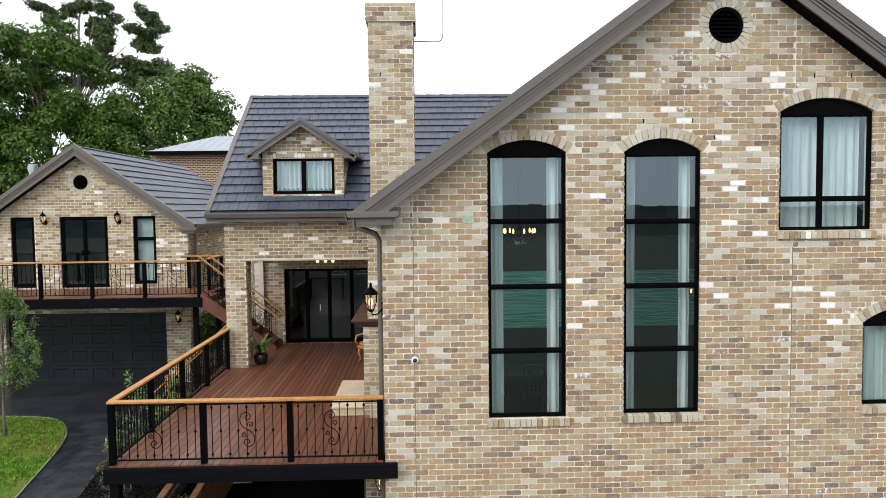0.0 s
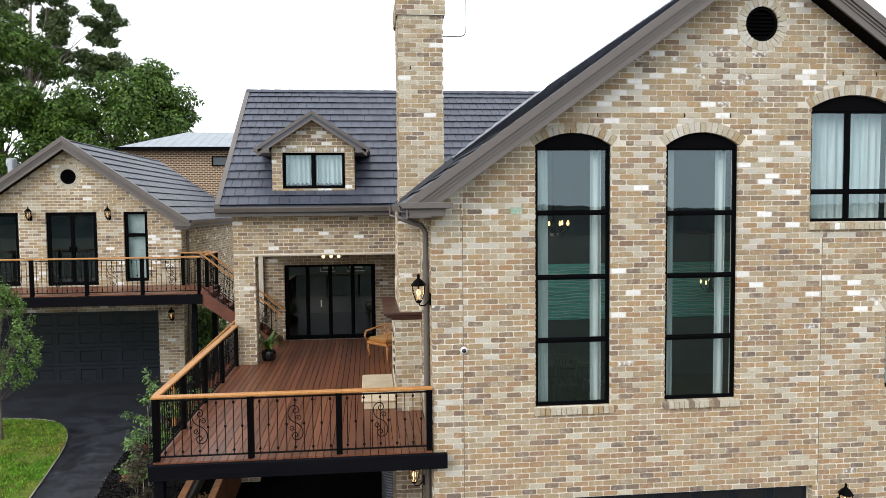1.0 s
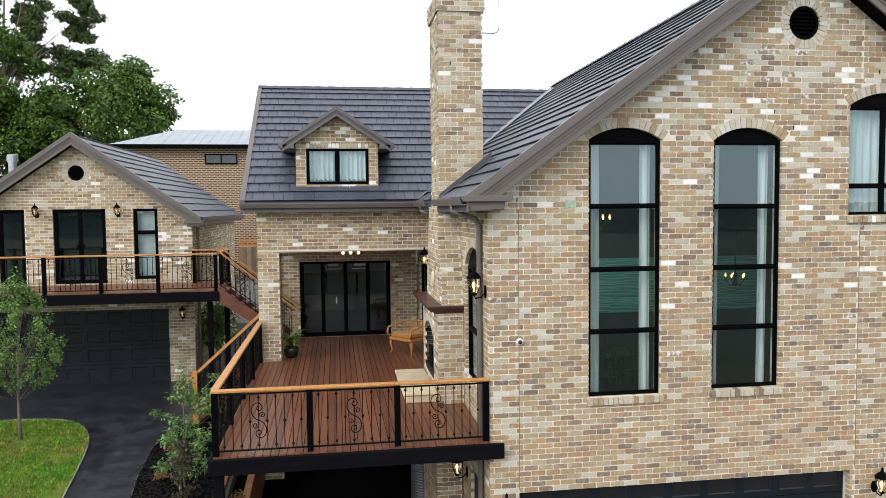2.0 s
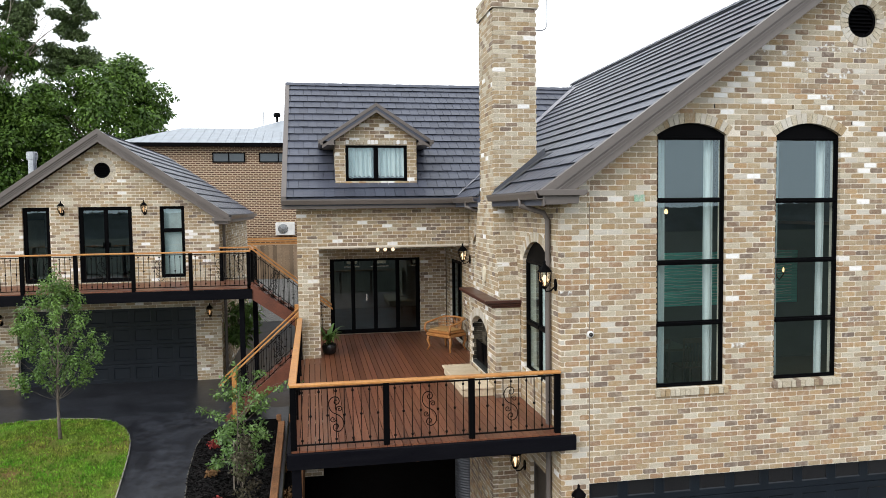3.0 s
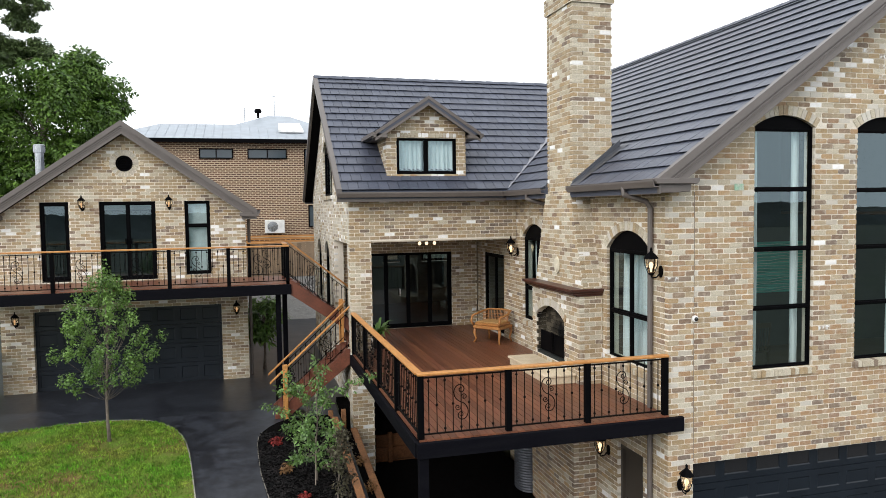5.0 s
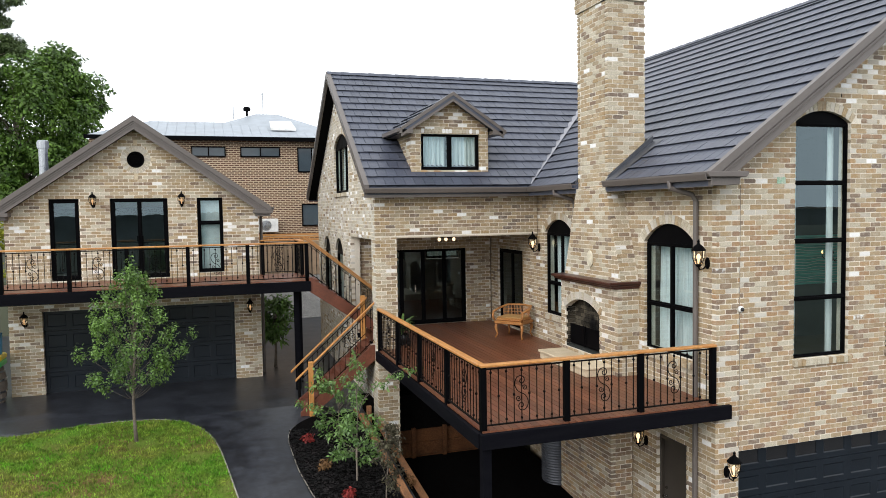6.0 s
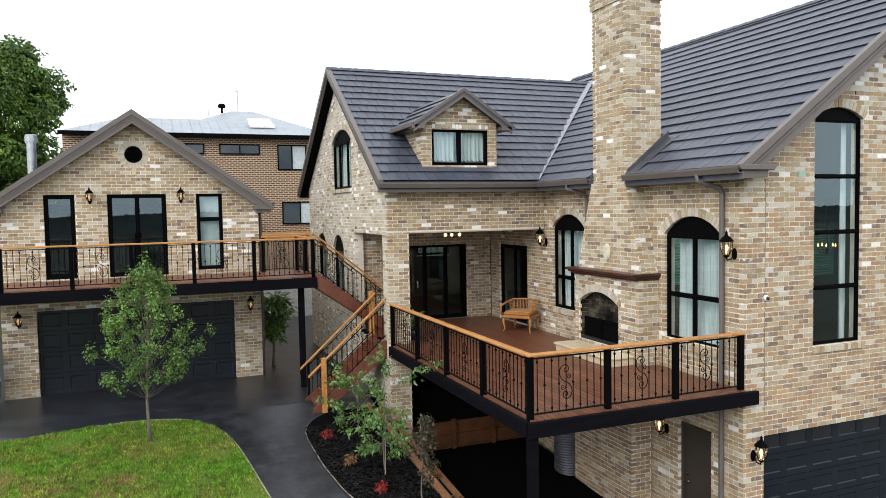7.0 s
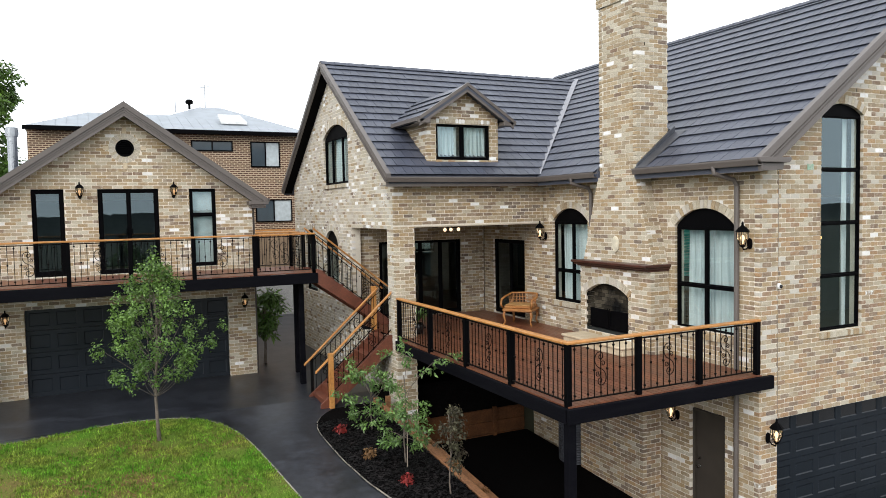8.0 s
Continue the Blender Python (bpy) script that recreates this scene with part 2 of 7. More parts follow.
CURTAIN = material("sheer_curtain", (0.87, 0.89, 0.88), 0.9, var=0.05, scale=3, bump=0.1, fine=80, stretch=(8, 8, 0.4))
# plaster set near black, the rooms' dimness being put into its colour
ROOMWALL = material("dimmed_room_plaster", (0.062, 0.064, 0.068), 0.9, var=0.04, scale=2, bump=0.03)
ROOMFLOOR = material("room_floorboards", (0.12, 0.07, 0.04), 0.4, var=0.2, scale=2, bump=0.05)
DARKWOOD = material("dark_furniture", (0.05, 0.03, 0.02), 0.4, var=0.2, scale=4, bump=0.05)
RATTAN = material("honey_cane", (0.36, 0.165, 0.048), 0.45, var=0.4, scale=8, bump=0.4, fine=90, hue=(0.33, 0.13, 0.035))
EDGING = material("grey_edging", (0.30, 0.28, 0.23), 0.9, var=0.3, scale=1.5, bump=0.3, hue=(0.10, 0.095, 0.085))
SOOTBRICK = material("smoked_firebrick", (0.10, 0.085, 0.062), 0.9, var=0.4, scale=2.2, bump=0.5, fine=40, hue=(0.006, 0.006, 0.006), random_tint=0.5, spec=0.1)
SOOT = material("sooty_firebrick", (0.022, 0.020, 0.018), 0.9, hue=(0.006, 0.011, 0.010), var=0.4, scale=6, bump=0.4, fine=30)
BARK = material("grey_bark", (0.17, 0.14, 0.115), 0.9, var=0.3, scale=6, bump=0.6, fine=30, hue=(0.11, 0.09, 0.07))
PALEBARK = material("pale_gum_bark", (0.36, 0.32, 0.27), 0.85, var=0.2, scale=2, bump=0.3, fine=20, hue=(0.22, 0.18, 0.14))
BROWNDOOR = material("brown_painted_door", (0.055, 0.045, 0.036), 0.45, var=0.05, scale=3, bump=0.03)
POT = material("black_glazed_pot", (0.012, 0.012, 0.013), 0.15, var=0.1)
SILVER = material("brushed_handle", (0.6, 0.6, 0.58), 0.25, metal=1.0, var=0.05)
# sleeper timber again, with the shade under the deck mixed into its brown
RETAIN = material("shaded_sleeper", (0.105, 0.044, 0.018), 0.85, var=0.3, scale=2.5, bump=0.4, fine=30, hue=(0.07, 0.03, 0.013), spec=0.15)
SHUTTER = material("grey_painted_shutter", (0.55, 0.55, 0.52), 0.6, var=0.1, scale=3, bump=0.03)
STONEWALL = material("render_lintel", (0.46, 0.40, 0.31), 0.9, var=0.1, scale=3, bump=0.2)


def leaf_material(name, base, alt, trans=0.25, tint=0.35, spec=0.22):
    mt = material(name, base, 0.5, var=0.2, scale=0.8, bump=0.0, fine=5, hue=alt, random_tint=tint, spec=spec)
    n, l = mt.node_tree.nodes, mt.node_tree.links
    p, out = n["Principled BSDF"], n["Material Output"]
    tr, mx = n.new("ShaderNodeBsdfTranslucent"), n.new("ShaderNodeMixShader")
    tr.inputs["Color"].default_value = (*[min(1, c * 1.6) for c in base], 1)
    mx.inputs[0].default_value = trans
    l.new(p.outputs[0], mx.inputs[1])
    l.new(tr.outputs[0], mx.inputs[2])
    l.new(mx.outputs[0], out.inputs["Surface"])
    return mt


LEAF_DARK = leaf_material("broad_leaf_dark", (0.090, 0.160, 0.025), (0.036, 0.078, 0.013), 0.12, 0.6)
LEAF_FIR = leaf_material("fir_needle", (0.050, 0.100, 0.020), (0.024, 0.052, 0.012), 0.1, 0.5)
LEAF_GUM = leaf_material("gum_leaf", (0.090, 0.130, 0.045), (0.045, 0.072, 0.026), 0.15, 0.55)
LEAF_YOUNG = leaf_material("young_pear_leaf", (0.130, 0.228, 0.044), (0.060, 0.120, 0.024), 0.2, 0.65, 0.5)
LEAF_SHRUB = leaf_material("shrub_leaf", (0.155, 0.265, 0.065), (0.062, 0.130, 0.030), 0.2, 0.6, 0.6)
LEAF_PURPLE = leaf_material("bronze_leaf", (0.060, 0.045, 0.035), (0.075, 0.075, 0.04))
LEAF_YELLOW = leaf_material("golden_leaf", (0.30, 0.30, 0.03), (0.20, 0.24, 0.03))
LEAF_RED = leaf_material("red_petal", (0.26, 0.035, 0.03), (0.18, 0.03, 0.03))
LEAF_RUST = leaf_material("rust_leaf", (0.20, 0.10, 0.04), (0.14, 0.10, 0.05))


def glass_material(name, tint=(0.80, 0.92, 0.93), rough=0.0, ior=2.0, sheen=(0.72, 0.92, 1.0)):
    """Window glass: lets the view through and mirrors by Fresnel."""
    mt = bpy.data.materials.new(name)
    mt.use_nodes = True
    n, l = mt.node_tree.nodes, mt.node_tree.links
    n.remove(n["Principled BSDF"])
    fres, tr, gl, mx = n.new("ShaderNodeFresnel"), n.new("ShaderNodeBsdfTransparent"), n.new("ShaderNodeBsdfGlossy"), n.new("ShaderNodeMixShader")
    fres.inputs["IOR"].default_value = ior
    tr.inputs["Color"].default_value = (*tint, 1)
    gl.inputs["Roughness"].default_value = rough
    gl.inputs["Color"].default_value = (*sheen, 1)
    l.new(fres.outputs[0], mx.inputs[0])
    l.new(tr.outputs[0], mx.inputs[1])
    l.new(gl.outputs[0], mx.inputs[2])
    l.new(mx.outputs[0], n["Material Output"].inputs["Surface"])
    return mt


GLASS = glass_material("window_glass")
CLEAR = glass_material("lantern_glass", (0.96, 0.90, 0.80), 0.1, 1.5, (1.0, 0.96, 0.9))
TINTED = glass_material("tinted_door_glass", (0.28, 0.30, 0.30), 0.0, 1.6)


def glow(name, colour, strength):
    mt = bpy.data.materials.new(name)
    mt.use_nodes = True
    p = mt.node_tree.nodes["Principled BSDF"]
    p.inputs["Base Color"].default_value = (0.35, 0.29, 0.21, 1)
    p.inputs["Emission Color"].default_value, p.inputs["Emission Strength"].default_value = (*colour, 1), strength
    return mt


BULB = glow("warm_bulb", (1.0, 0.56, 0.22), 3.0)
LAMP_LIT = glow("lantern_bulb", (1.0, 0.74, 0.46), 2.0)
LAMP_DIM = glow("dim_lantern_bulb", (1.0, 0.60, 0.30), 0.6)
SPOT = glow("warm_spot_bulb", (1.0, 0.72, 0.46), 1.7)


# ---- brickwork ----
COURSE, LONG, JOINT, FIRST_BED = 0.08605, 0.238, 0.013, -1.775
FLOOR_LOW, DECK_Z, UPPER_Z = -1.72, 1.42, 2.93
EVERY = (-99, 99, -99, 99)


def rect(u0, u1, z0, z1):
    return {"u0": u0, "u1": u1, "z0": z0, "spring": z1, "rise": 0.0, "ring": 0.0}


def arch(u0, u1, z0, spring, rise, ring=0.17):
    return {"u0": u0, "u1": u1, "z0": z0, "spring": spring, "rise": rise, "ring": ring}


def arch_circle(o):
    hw = (o["u1"] - o["u0"]) / 2
    r = (hw * hw + o["rise"] ** 2) / (2 * o["rise"])
    return (o["u0"] + o["u1"]) / 2, o["spring"] + o["rise"] - r, r


def blocked(o, z, ring):
    """The stretch of a course at height z that an opening takes."""
    if "r" in o:
        r = o["r"] + (0.06 if ring == "over" else o["ring"] if ring else 0)
        d = z - o["z"]
        return (o["u"] - math.sqrt(r * r - d * d), o["u"] + math.sqrt(r * r - d * d)) if abs(d) < r else None
    if o["z0"] <= z < o["spring"]:
        return o["u0"], o["u1"]
    if o["rise"] and z >= o["spring"]:
        c, cz, r = arch_circle(o)
        r += 0.05 if ring == "over" else o["ring"] if ring else 0
        if z - cz < r:
            h = math.sqrt(r * r - (z - cz) ** 2)
            if not ring:
                h = min(h, (o["u1"] - o["u0"]) / 2)
            return c - h, c + h
    return None


def open_runs(u0, u1, cuts):
    runs = [(u0, u1)]
    for c in cuts:
        if c is None:
            continue
        nxt = []
        for a, b in runs:
            if c[1] <= a or c[0] >= b:
                nxt.append((a, b))
            else:
                if c[0] > a:
                    nxt.append((a, c[0]))
                if c[1] < b:
                    nxt.append((c[1], b))
        runs = nxt
    return runs


def plain_mix(u, z):
    r = random.random()
    return 2 if r < 0.025 else 1 if r < 0.14 else 3 if r < 0.25 else 0


def painted_mix(spots, other):
    """White paint on the bricks at the given places, the other mix elsewhere."""
    def mix(u, z):
        if any(abs(u - a) < LONG / 2 - 0.012 and abs(z - b) < COURSE / 2 for a, b in spots):
            return 2
        kind = other(u, z)
        return 0 if kind == 2 else kind
    return mix


def dark_mix(u, z):
    r = random.random()
    return 2 if r < 0.035 else 1 if r < 0.26 else 3 if r < 0.34 else 0


# brown foot bricks, with extra dark ones standing in for the deck's shade
def foot_mix(u, z):
    r = random.random()
    return 1 if r < 0.38 else 6 if r < 0.68 else 3 if r < 0.74 else 0


def limed_mix(u, z):
    r = random.random()
    return 2 if r < 0.09 else 1 if r < 0.17 else 3 if r < 0.38 else 0


def brick_block(geo, e0, e1, z0, z1, out, m, kind=0):
    """One worn brick: its face has chipped, rounded corners and sits a little skew."""
    j = lambda k: random.uniform(-k, k)
    c = [random.uniform(0.005, 0.015) for _ in range(4)]
    lo, hi, bot, top = e0 + j(0.003), e1 + j(0.003), z0 + j(0.003), z1 + j(0.003)
    ring = [(lo + c[0] * 1.4, bot), (hi - c[1] * 1.4, bot + j(0.002)), (hi, bot + c[1]), (hi + j(0.002), top - c[2]), (hi - c[2] * 1.4, top), (lo + c[3] * 1.4, top + j(0.002)), (lo, top - c[3]), (lo + j(0.002), bot + c[0])]
    face = [(u, out + j(0.0015), z) for u, z in ring]
    back = [(u, -0.1, z) for u, z in ring]
    sides = [(i, 8 + i, 8 + (i + 1) % 8, (i + 1) % 8) for i in range(8)]
    geo.add(face + back, [tuple(range(8))[::-1]] + sides, m, kind)


def brick_wall(name, m, u0, u1, z0, z1, openings=(), gable=None, thick=0.25, mix=plain_mix, label="", joints=(), own=None, skins=True, parent=None, start=None):
    """A brick skin, every brick a block of its own, over a mortar core. gable: (ridge u, ridge z, slope). joints: upright gaps.
    own: (u0, u1, z0, z1), a stretch whose whole bricks are objects of their own. start: where a brick begins, if not at the wall's end."""
    core, skin, singles = Geo(), Geo(), []
    k = math.ceil((z0 - FIRST_BED) / COURSE - 1e-6)
    lowest = FIRST_BED + k * COURSE
    start = u0 if start is None else start
    rows = [] if lowest - z0 < 0.01 else [(z0, lowest, k - 1)]
    while lowest < z1 - 0.01:
        rows.append((lowest, min(lowest + COURSE, z1), k))
        lowest, k = lowest + COURSE, k + 1
    for a, b, k in rows:
        zc = (a + b) / 2
        lo, hi = u0, u1
        if gable:
            h = (gable[1] - zc) / gable[2]
            lo, hi = max(u0, gable[0] - h), min(u1, gable[0] + h)
            if hi - lo < 0.05:
                continue
        if not openings and not gable:
            if k == rows[0][2]:
                core.box(lo + 0.012, hi - 0.012, -thick, -0.005, z0, z1, m)
        elif gable and not openings:
            if k == rows[0][2]:
                h0, h1 = (gable[1] - z0) / gable[2], max(0.01, (gable[1] - z1) / gable[2])
                a0, b0 = max(u0, gable[0] - h0) + 0.012, min(u1, gable[0] + h0) - 0.012
                core.prism([(a0, z0), (b0, z0), (b0, max(z0 + 0.01, gable[1] - (b0 - gable[0]) * gable[2])), (min(u1, gable[0] + h1) - 0.012, z1), (max(u0, gable[0] - h1) + 0.012, z1), (a0, max(z0 + 0.01, gable[1] - (gable[0] - a0) * gable[2]))], -thick, -0.005, m)
        else:
            for p, q in open_runs(lo, hi, [blocked(o, a if o.get("rise") and zc > o["spring"] - 0.05 else zc, "over" if "r" in o or o.get("rise") and zc > o["spring"] else False) for o in openings]):
                if q - p > 0.03:
                    core.box(p + 0.008, q - 0.008, -thick, -0.005, a, b, m)
        if not skins or b - a < 0.03:
            continue
        runs = open_runs(lo, hi, [blocked(o, zc, True) for o in openings] + [(j - 0.006, j + 0.006) for j in joints])
        for p, q in runs:
            s = p - (p - start + (LONG / 2 if k % 2 else 0)) % LONG
            while s < q:
                e0, e1 = max(s, p), min(s + LONG - JOINT, q)
                if e1 - e0 > 0.035:
                    kind = mix((e0 + e1) / 2, zc)
                    out = random.uniform(-0.0025, 0.002)
                    if own and e1 - e0 > LONG - JOINT - 1e-4 and own[0] < e0 and e1 < own[1] and own[2] < a and b < own[3] and len(singles) < 300:
                        singles.append((e0, out, a, kind))
                    else:
                        brick_block(skin, e0, e1, a + JOINT / 2, b - JOINT / 2, out, m, kind)
                s += LONG
    for o in openings:
        if o["ring"] and "r" not in o:
            c, cz, r = arch_circle(o)
            half = math.asin((o["u1"] - o["u0"]) / 2 / r)
            half_out = half + 0.02
            n = max(5, round(2 * half_out * r / 0.088))
            for i in range(n):
                t0 = -half_out + 2 * half_out * i / n + 0.004 / r
                t1 = -half_out + 2 * half_out * (i + 1) / n - 0.004 / r
                rr = r + o["ring"] - 0.008
                poly = [(c + x * math.sin(t), cz + x * math.cos(t)) for x, t in ((r, t0), (rr, t0), (rr, t1), (r, t1))]
                skin.prism(poly, -0.13, 0.004, m, random.choice((4, 4, 3, 3, 0)))
        elif "r" in o:
            n = 26
            for i in range(n):
                t0, t1 = 2 * math.pi * (i + 0.06) / n, 2 * math.pi * (i + 0.94) / n
                poly = [(o["u"] + x * math.sin(t), o["z"] + x * math.cos(t)) for x, t in ((o["r"], t0), (o["r"] + o["ring"] - 0.008, t0), (o["r"] + o["ring"] - 0.008, t1), (o["r"], t1))]
                skin.prism(poly, -0.1, 0.004, m, 4 if random.random() < 0.6 else 3)
    if parent is None:
        root = solid(name, core, MORTAR, label, "wall")
    else:
        root = part(name, core, MORTAR, parent)
    if skin.f:
        part("brickwork", skin, BRICK, root, kind="stuff")
    if singles:
        shared = {}
        for e0, out, a, kind in singles:
            form = (kind, random.randrange(6))
            if form not in shared:
                g = Geo()
                brick_block(g, 0, LONG - JOINT, JOINT / 2, COURSE - JOINT / 2, 0.0, Matrix(m.to_3x3()).to_4x4())
                shared[form] = g.mesh("brick", BRICK[kind])
            ob = new("brick", shared[form])
            ob.parent = root
            ob.location = m @ Vector((e0, out, a))
    return root


def brick_sill(root, m, u0, u1, z, deep=0.05):
    g = Geo()
    n = round((u1 - u0) / 0.086)
    w = (u1 - u0) / n
    for i in range(n):
        a = u0 + i * w
        d = deep + random.uniform(-0.006, 0.004)
        g.add([(a + 0.004, -0.1, z - 0.115), (a + w - 0.004, -0.1, z - 0.115), (a + w - 0.004, d, z - 0.125), (a + 0.004, d, z - 0.125),
               (a + 0.004, -0.1, z), (a + w - 0.004, -0.1, z), (a + w - 0.004, d, z - 0.022), (a + 0.004, d, z - 0.022)],
              [(0, 3, 2, 1), (4, 5, 6, 7), (3, 7, 6, 2), (0, 4, 7, 3), (1, 2, 6, 5)], m, random.choice((0, 3, 3, 3, 1, 2) if i % 5 == 0 else (3, 0, 3)))
    part("window_sill", g, BRICK, root)


def window(name, m, o, cols=(), rows=(), label="", n=-0.055, frame_w=0.06, glass=None, bar=0.032):
    """A framed window in an opening; cols and rows: where the inner bars stand. The arched head is a solid black panel."""
    u0, u1, z0, z1 = o["u0"], o["u1"], o["z0"], o["spring"] - (0.025 if o["rise"] else 0)
    root = thing(name, Matrix.Identity(4), label, "window", kind="structure")
    g = Geo()
    a, b = n - 0.07, n
    g.box(u0, u0 + frame_w, a, b, z0, z1, m)
    g.box(u1 - frame_w, u1, a, b, z0, z1, m)
    g.box(u0 + frame_w, u1 - frame_w, a, b, z0, z0 + frame_w, m)
    g.box(u0 + frame_w, u1 - frame_w, a, b, z1 - frame_w, z1, m)
    for c in cols:
        g.box(c - bar, c + bar, a + 0.005, b - 0.005, z0 + frame_w, z1 - frame_w, m)
    edges = [u0 + frame_w] + [x for c in cols for x in (c - bar, c + bar)] + [u1 - frame_w]
    levels = [z0 + frame_w] + [x for r in rows for x in (r - bar, r + bar)] + [z1 - frame_w]
    for r in rows:
        for i in range(0, len(edges), 2):
            g.box(edges[i], edges[i + 1], a + 0.01, b + 0.004, r - bar, r + bar, m)
    part("window_frame", g, BLACK, root, bevel=0.004)
    if o["rise"]:
        c, cz, r = arch_circle(o)
        half = math.asin((u1 - u0) / 2 / r)
        poly = [(u0, z1), (u1, z1)] + [(c + r * math.sin(half - 2 * half * i / 14), cz + r * math.cos(half - 2 * half * i / 14)) for i in range(15)]
        h = Geo()
        h.prism(poly, a, b - 0.012, m)
        part("head_panel", h, BLACK, root, "black panel filling the arched head")
    for i in range(0, len(edges), 2):
        for j in range(0, len(levels), 2):
            p = Geo()
            w = 0.022
            e0, e1, l0, l1 = edges[i], edges[i + 1], levels[j], levels[j + 1]
            s = Geo()
            for q in ((e0, e0 + w, l0, l1), (e1 - w, e1, l0, l1), (e0 + w, e1 - w, l0, l0 + w), (e0 + w, e1 - w, l1 - w, l1)):
                s.box(q[0], q[1], a + 0.015, b - 0.015, q[2], q[3], m)
            sash = part("sash", s, BLACK, root)
            tilt = random.uniform(-0.0012, 0.0012)
            p.add([(e0 + w, n - 0.04, l0 + w), (e1 - w, n - 0.04 + tilt, l0 + w), (e1 - w, n - 0.04 + tilt, l1 - w), (e0 + w, n - 0.04, l1 - w)], [(3, 2, 1, 0)], m)
            ob = part("pane", p, glass or GLASS, sash)
            ob.visible_shadow = False
    return root


def curtain(m, u0, u1, z0, z1, n=-0.30, label="white sheer curtain hanging behind the window", folds=9.0, gather=1.0):
    g = Geo()
    cols = max(8, int((u1 - u0) * 60))
    verts, faces = [], []
    ph = random.uniform(0, 6)
    for i in range(cols + 1):
        u = u0 + (u1 - u0) * i / cols
        for z, k in ((z1, 0.7), ((z0 + z1) / 2, 1.0), (z0, 1.15)):
            verts.append((u + 0.006 * math.sin(31 * u), n + 0.03 * k * math.sin(folds * 2 * math.pi * u + ph) + 0.012 * math.sin(23 * u + z), z))
    for i in range(cols):
        for j in range(2):
            a = i * 3 + j
            faces.append((a, a + 3, a + 4, a + 1))
    g.add(verts, faces, m)
    return solid("curtain", g, CURTAIN, label, "curtain", kind="", smooth=True)


# ---- ground ----
KNEE, TOE = 18.6, 1.4


def ground_z(x, y):
    if x > -5.045 and y < 18.15:
        return FLOOR_LOW
    if y >= 33.0:
        return min(2.0, (y - 33.0) * 0.9)
    return max(FLOOR_LOW, -0.10 * max(0.0, KNEE - y))


def sheet(name, outline, lift, mat, label, category="ground", kind="structure"):
    """A patch of ground cover with the outline given, laid on the ground's slope, with a thin edge."""
    bm = bmesh.new()
    bm.faces.new([bm.verts.new((x, y, 0)) for x, y in outline])
    bmesh.ops.triangulate(bm, faces=bm.faces[:])
    for y in (TOE, KNEE, 33.0):
        bmesh.ops.bisect_plane(bm, geom=bm.verts[:] + bm.edges[:] + bm.faces[:], plane_co=(0, y, 0), plane_no=(0, 1, 0))
    for v in bm.verts:
        v.co.z = ground_z(v.co.x, v.co.y) + lift
    bmesh.ops.recalc_face_normals(bm, faces=bm.faces[:])
    if sum(f.normal.z for f in bm.faces) < 0:
        bmesh.ops.reverse_faces(bm, faces=bm.faces[:])
    skirt = bmesh.ops.extrude_edge_only(bm, edges=[e for e in bm.edges if e.is_boundary])
    for v in [x for x in skirt["geom"] if isinstance(x, bmesh.types.BMVert)]:
        v.co.z -= lift + 0.01
    me = bpy.data.meshes.new(name)
    bm.to_mesh(me)
    bm.free()
    me.materials.append(mat)
    return tagged(new(name, me), label, category, kind=kind)


g = Geo()
xs, ys = [-900, -60, -5.05, -5.04, 60, 900], [-900, -60, TOE, 18.14, 18.16, KNEE, 33.0, 35.2, 60, 900]
gv = [(x, y, ground_z(x, y)) for y in ys for x in xs]
nx = len(xs)
g.add(gv, [(j * nx + i, j * nx + i + 1, (j + 1) * nx + i + 1, (j + 1) * nx + i) for j in range(len(ys) - 1) for i in range(nx - 1)])
solid("ground", g, FIELD, "open grassy ground running to the horizon", "ground")
g = Geo()
RZ = 0.012
g.add([(-30, -0.6, FLOOR_LOW + RZ), (-5.06, -0.6, FLOOR_LOW + RZ), (-5.06, TOE, FLOOR_LOW + RZ), (-30, TOE, FLOOR_LOW + RZ), (-5.06, KNEE, RZ), (-30, KNEE, RZ), (-5.06, 33, RZ), (-30, 33, RZ), (12, KNEE, RZ), (12, 33, RZ)],
      [(0, 1, 2, 3), (3, 2, 4, 5), (5, 4, 6, 7), (4, 8, 9, 6)])
solid("road", g, ASPHALT, "dark asphalt driveway and path", "driveway")
g = Geo()
g.box(-5.0, 14, -0.6, 10.6, FLOOR_LOW, FLOOR_LOW + 0.012)
solid("pavement", g, ASPHALT, "dark asphalt forecourt before the garage", "driveway")
# bare soil taken near black, so its colour holds the deck's shade
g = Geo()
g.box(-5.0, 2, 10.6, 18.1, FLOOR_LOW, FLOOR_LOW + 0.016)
# dark block added where only a shaded void lies above the sleepers
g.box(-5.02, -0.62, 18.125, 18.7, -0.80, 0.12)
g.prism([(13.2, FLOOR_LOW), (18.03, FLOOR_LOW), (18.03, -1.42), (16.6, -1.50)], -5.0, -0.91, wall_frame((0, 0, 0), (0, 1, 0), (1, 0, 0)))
solid("under_deck_soil_and_shade", g, MULCH_AND_SHADE, "bare soil below the deck, its shade put into the colour", "soil")
LAWN_EDGE = [(-22, 17.0), (-12.85, 18.28), (-12.15, 18.36), (-11.1, 18.56), (-10.5, 18.58), (-9.95, 18.53), (-9.6, 18.45), (-9.28, 18.31), (-8.93, 17.98), (-8.72, 17.66), (-8.56, 17.3), (-8.43, 16.83), (-8.34, 16.3), (-8.23, 15.4), (-8.12, 14.4), (-8.07, 13.95), (-7.9, 12.5), (-7.6, 10.2), (-7.1, 6), (-6.6, 2), (-22, 2)]
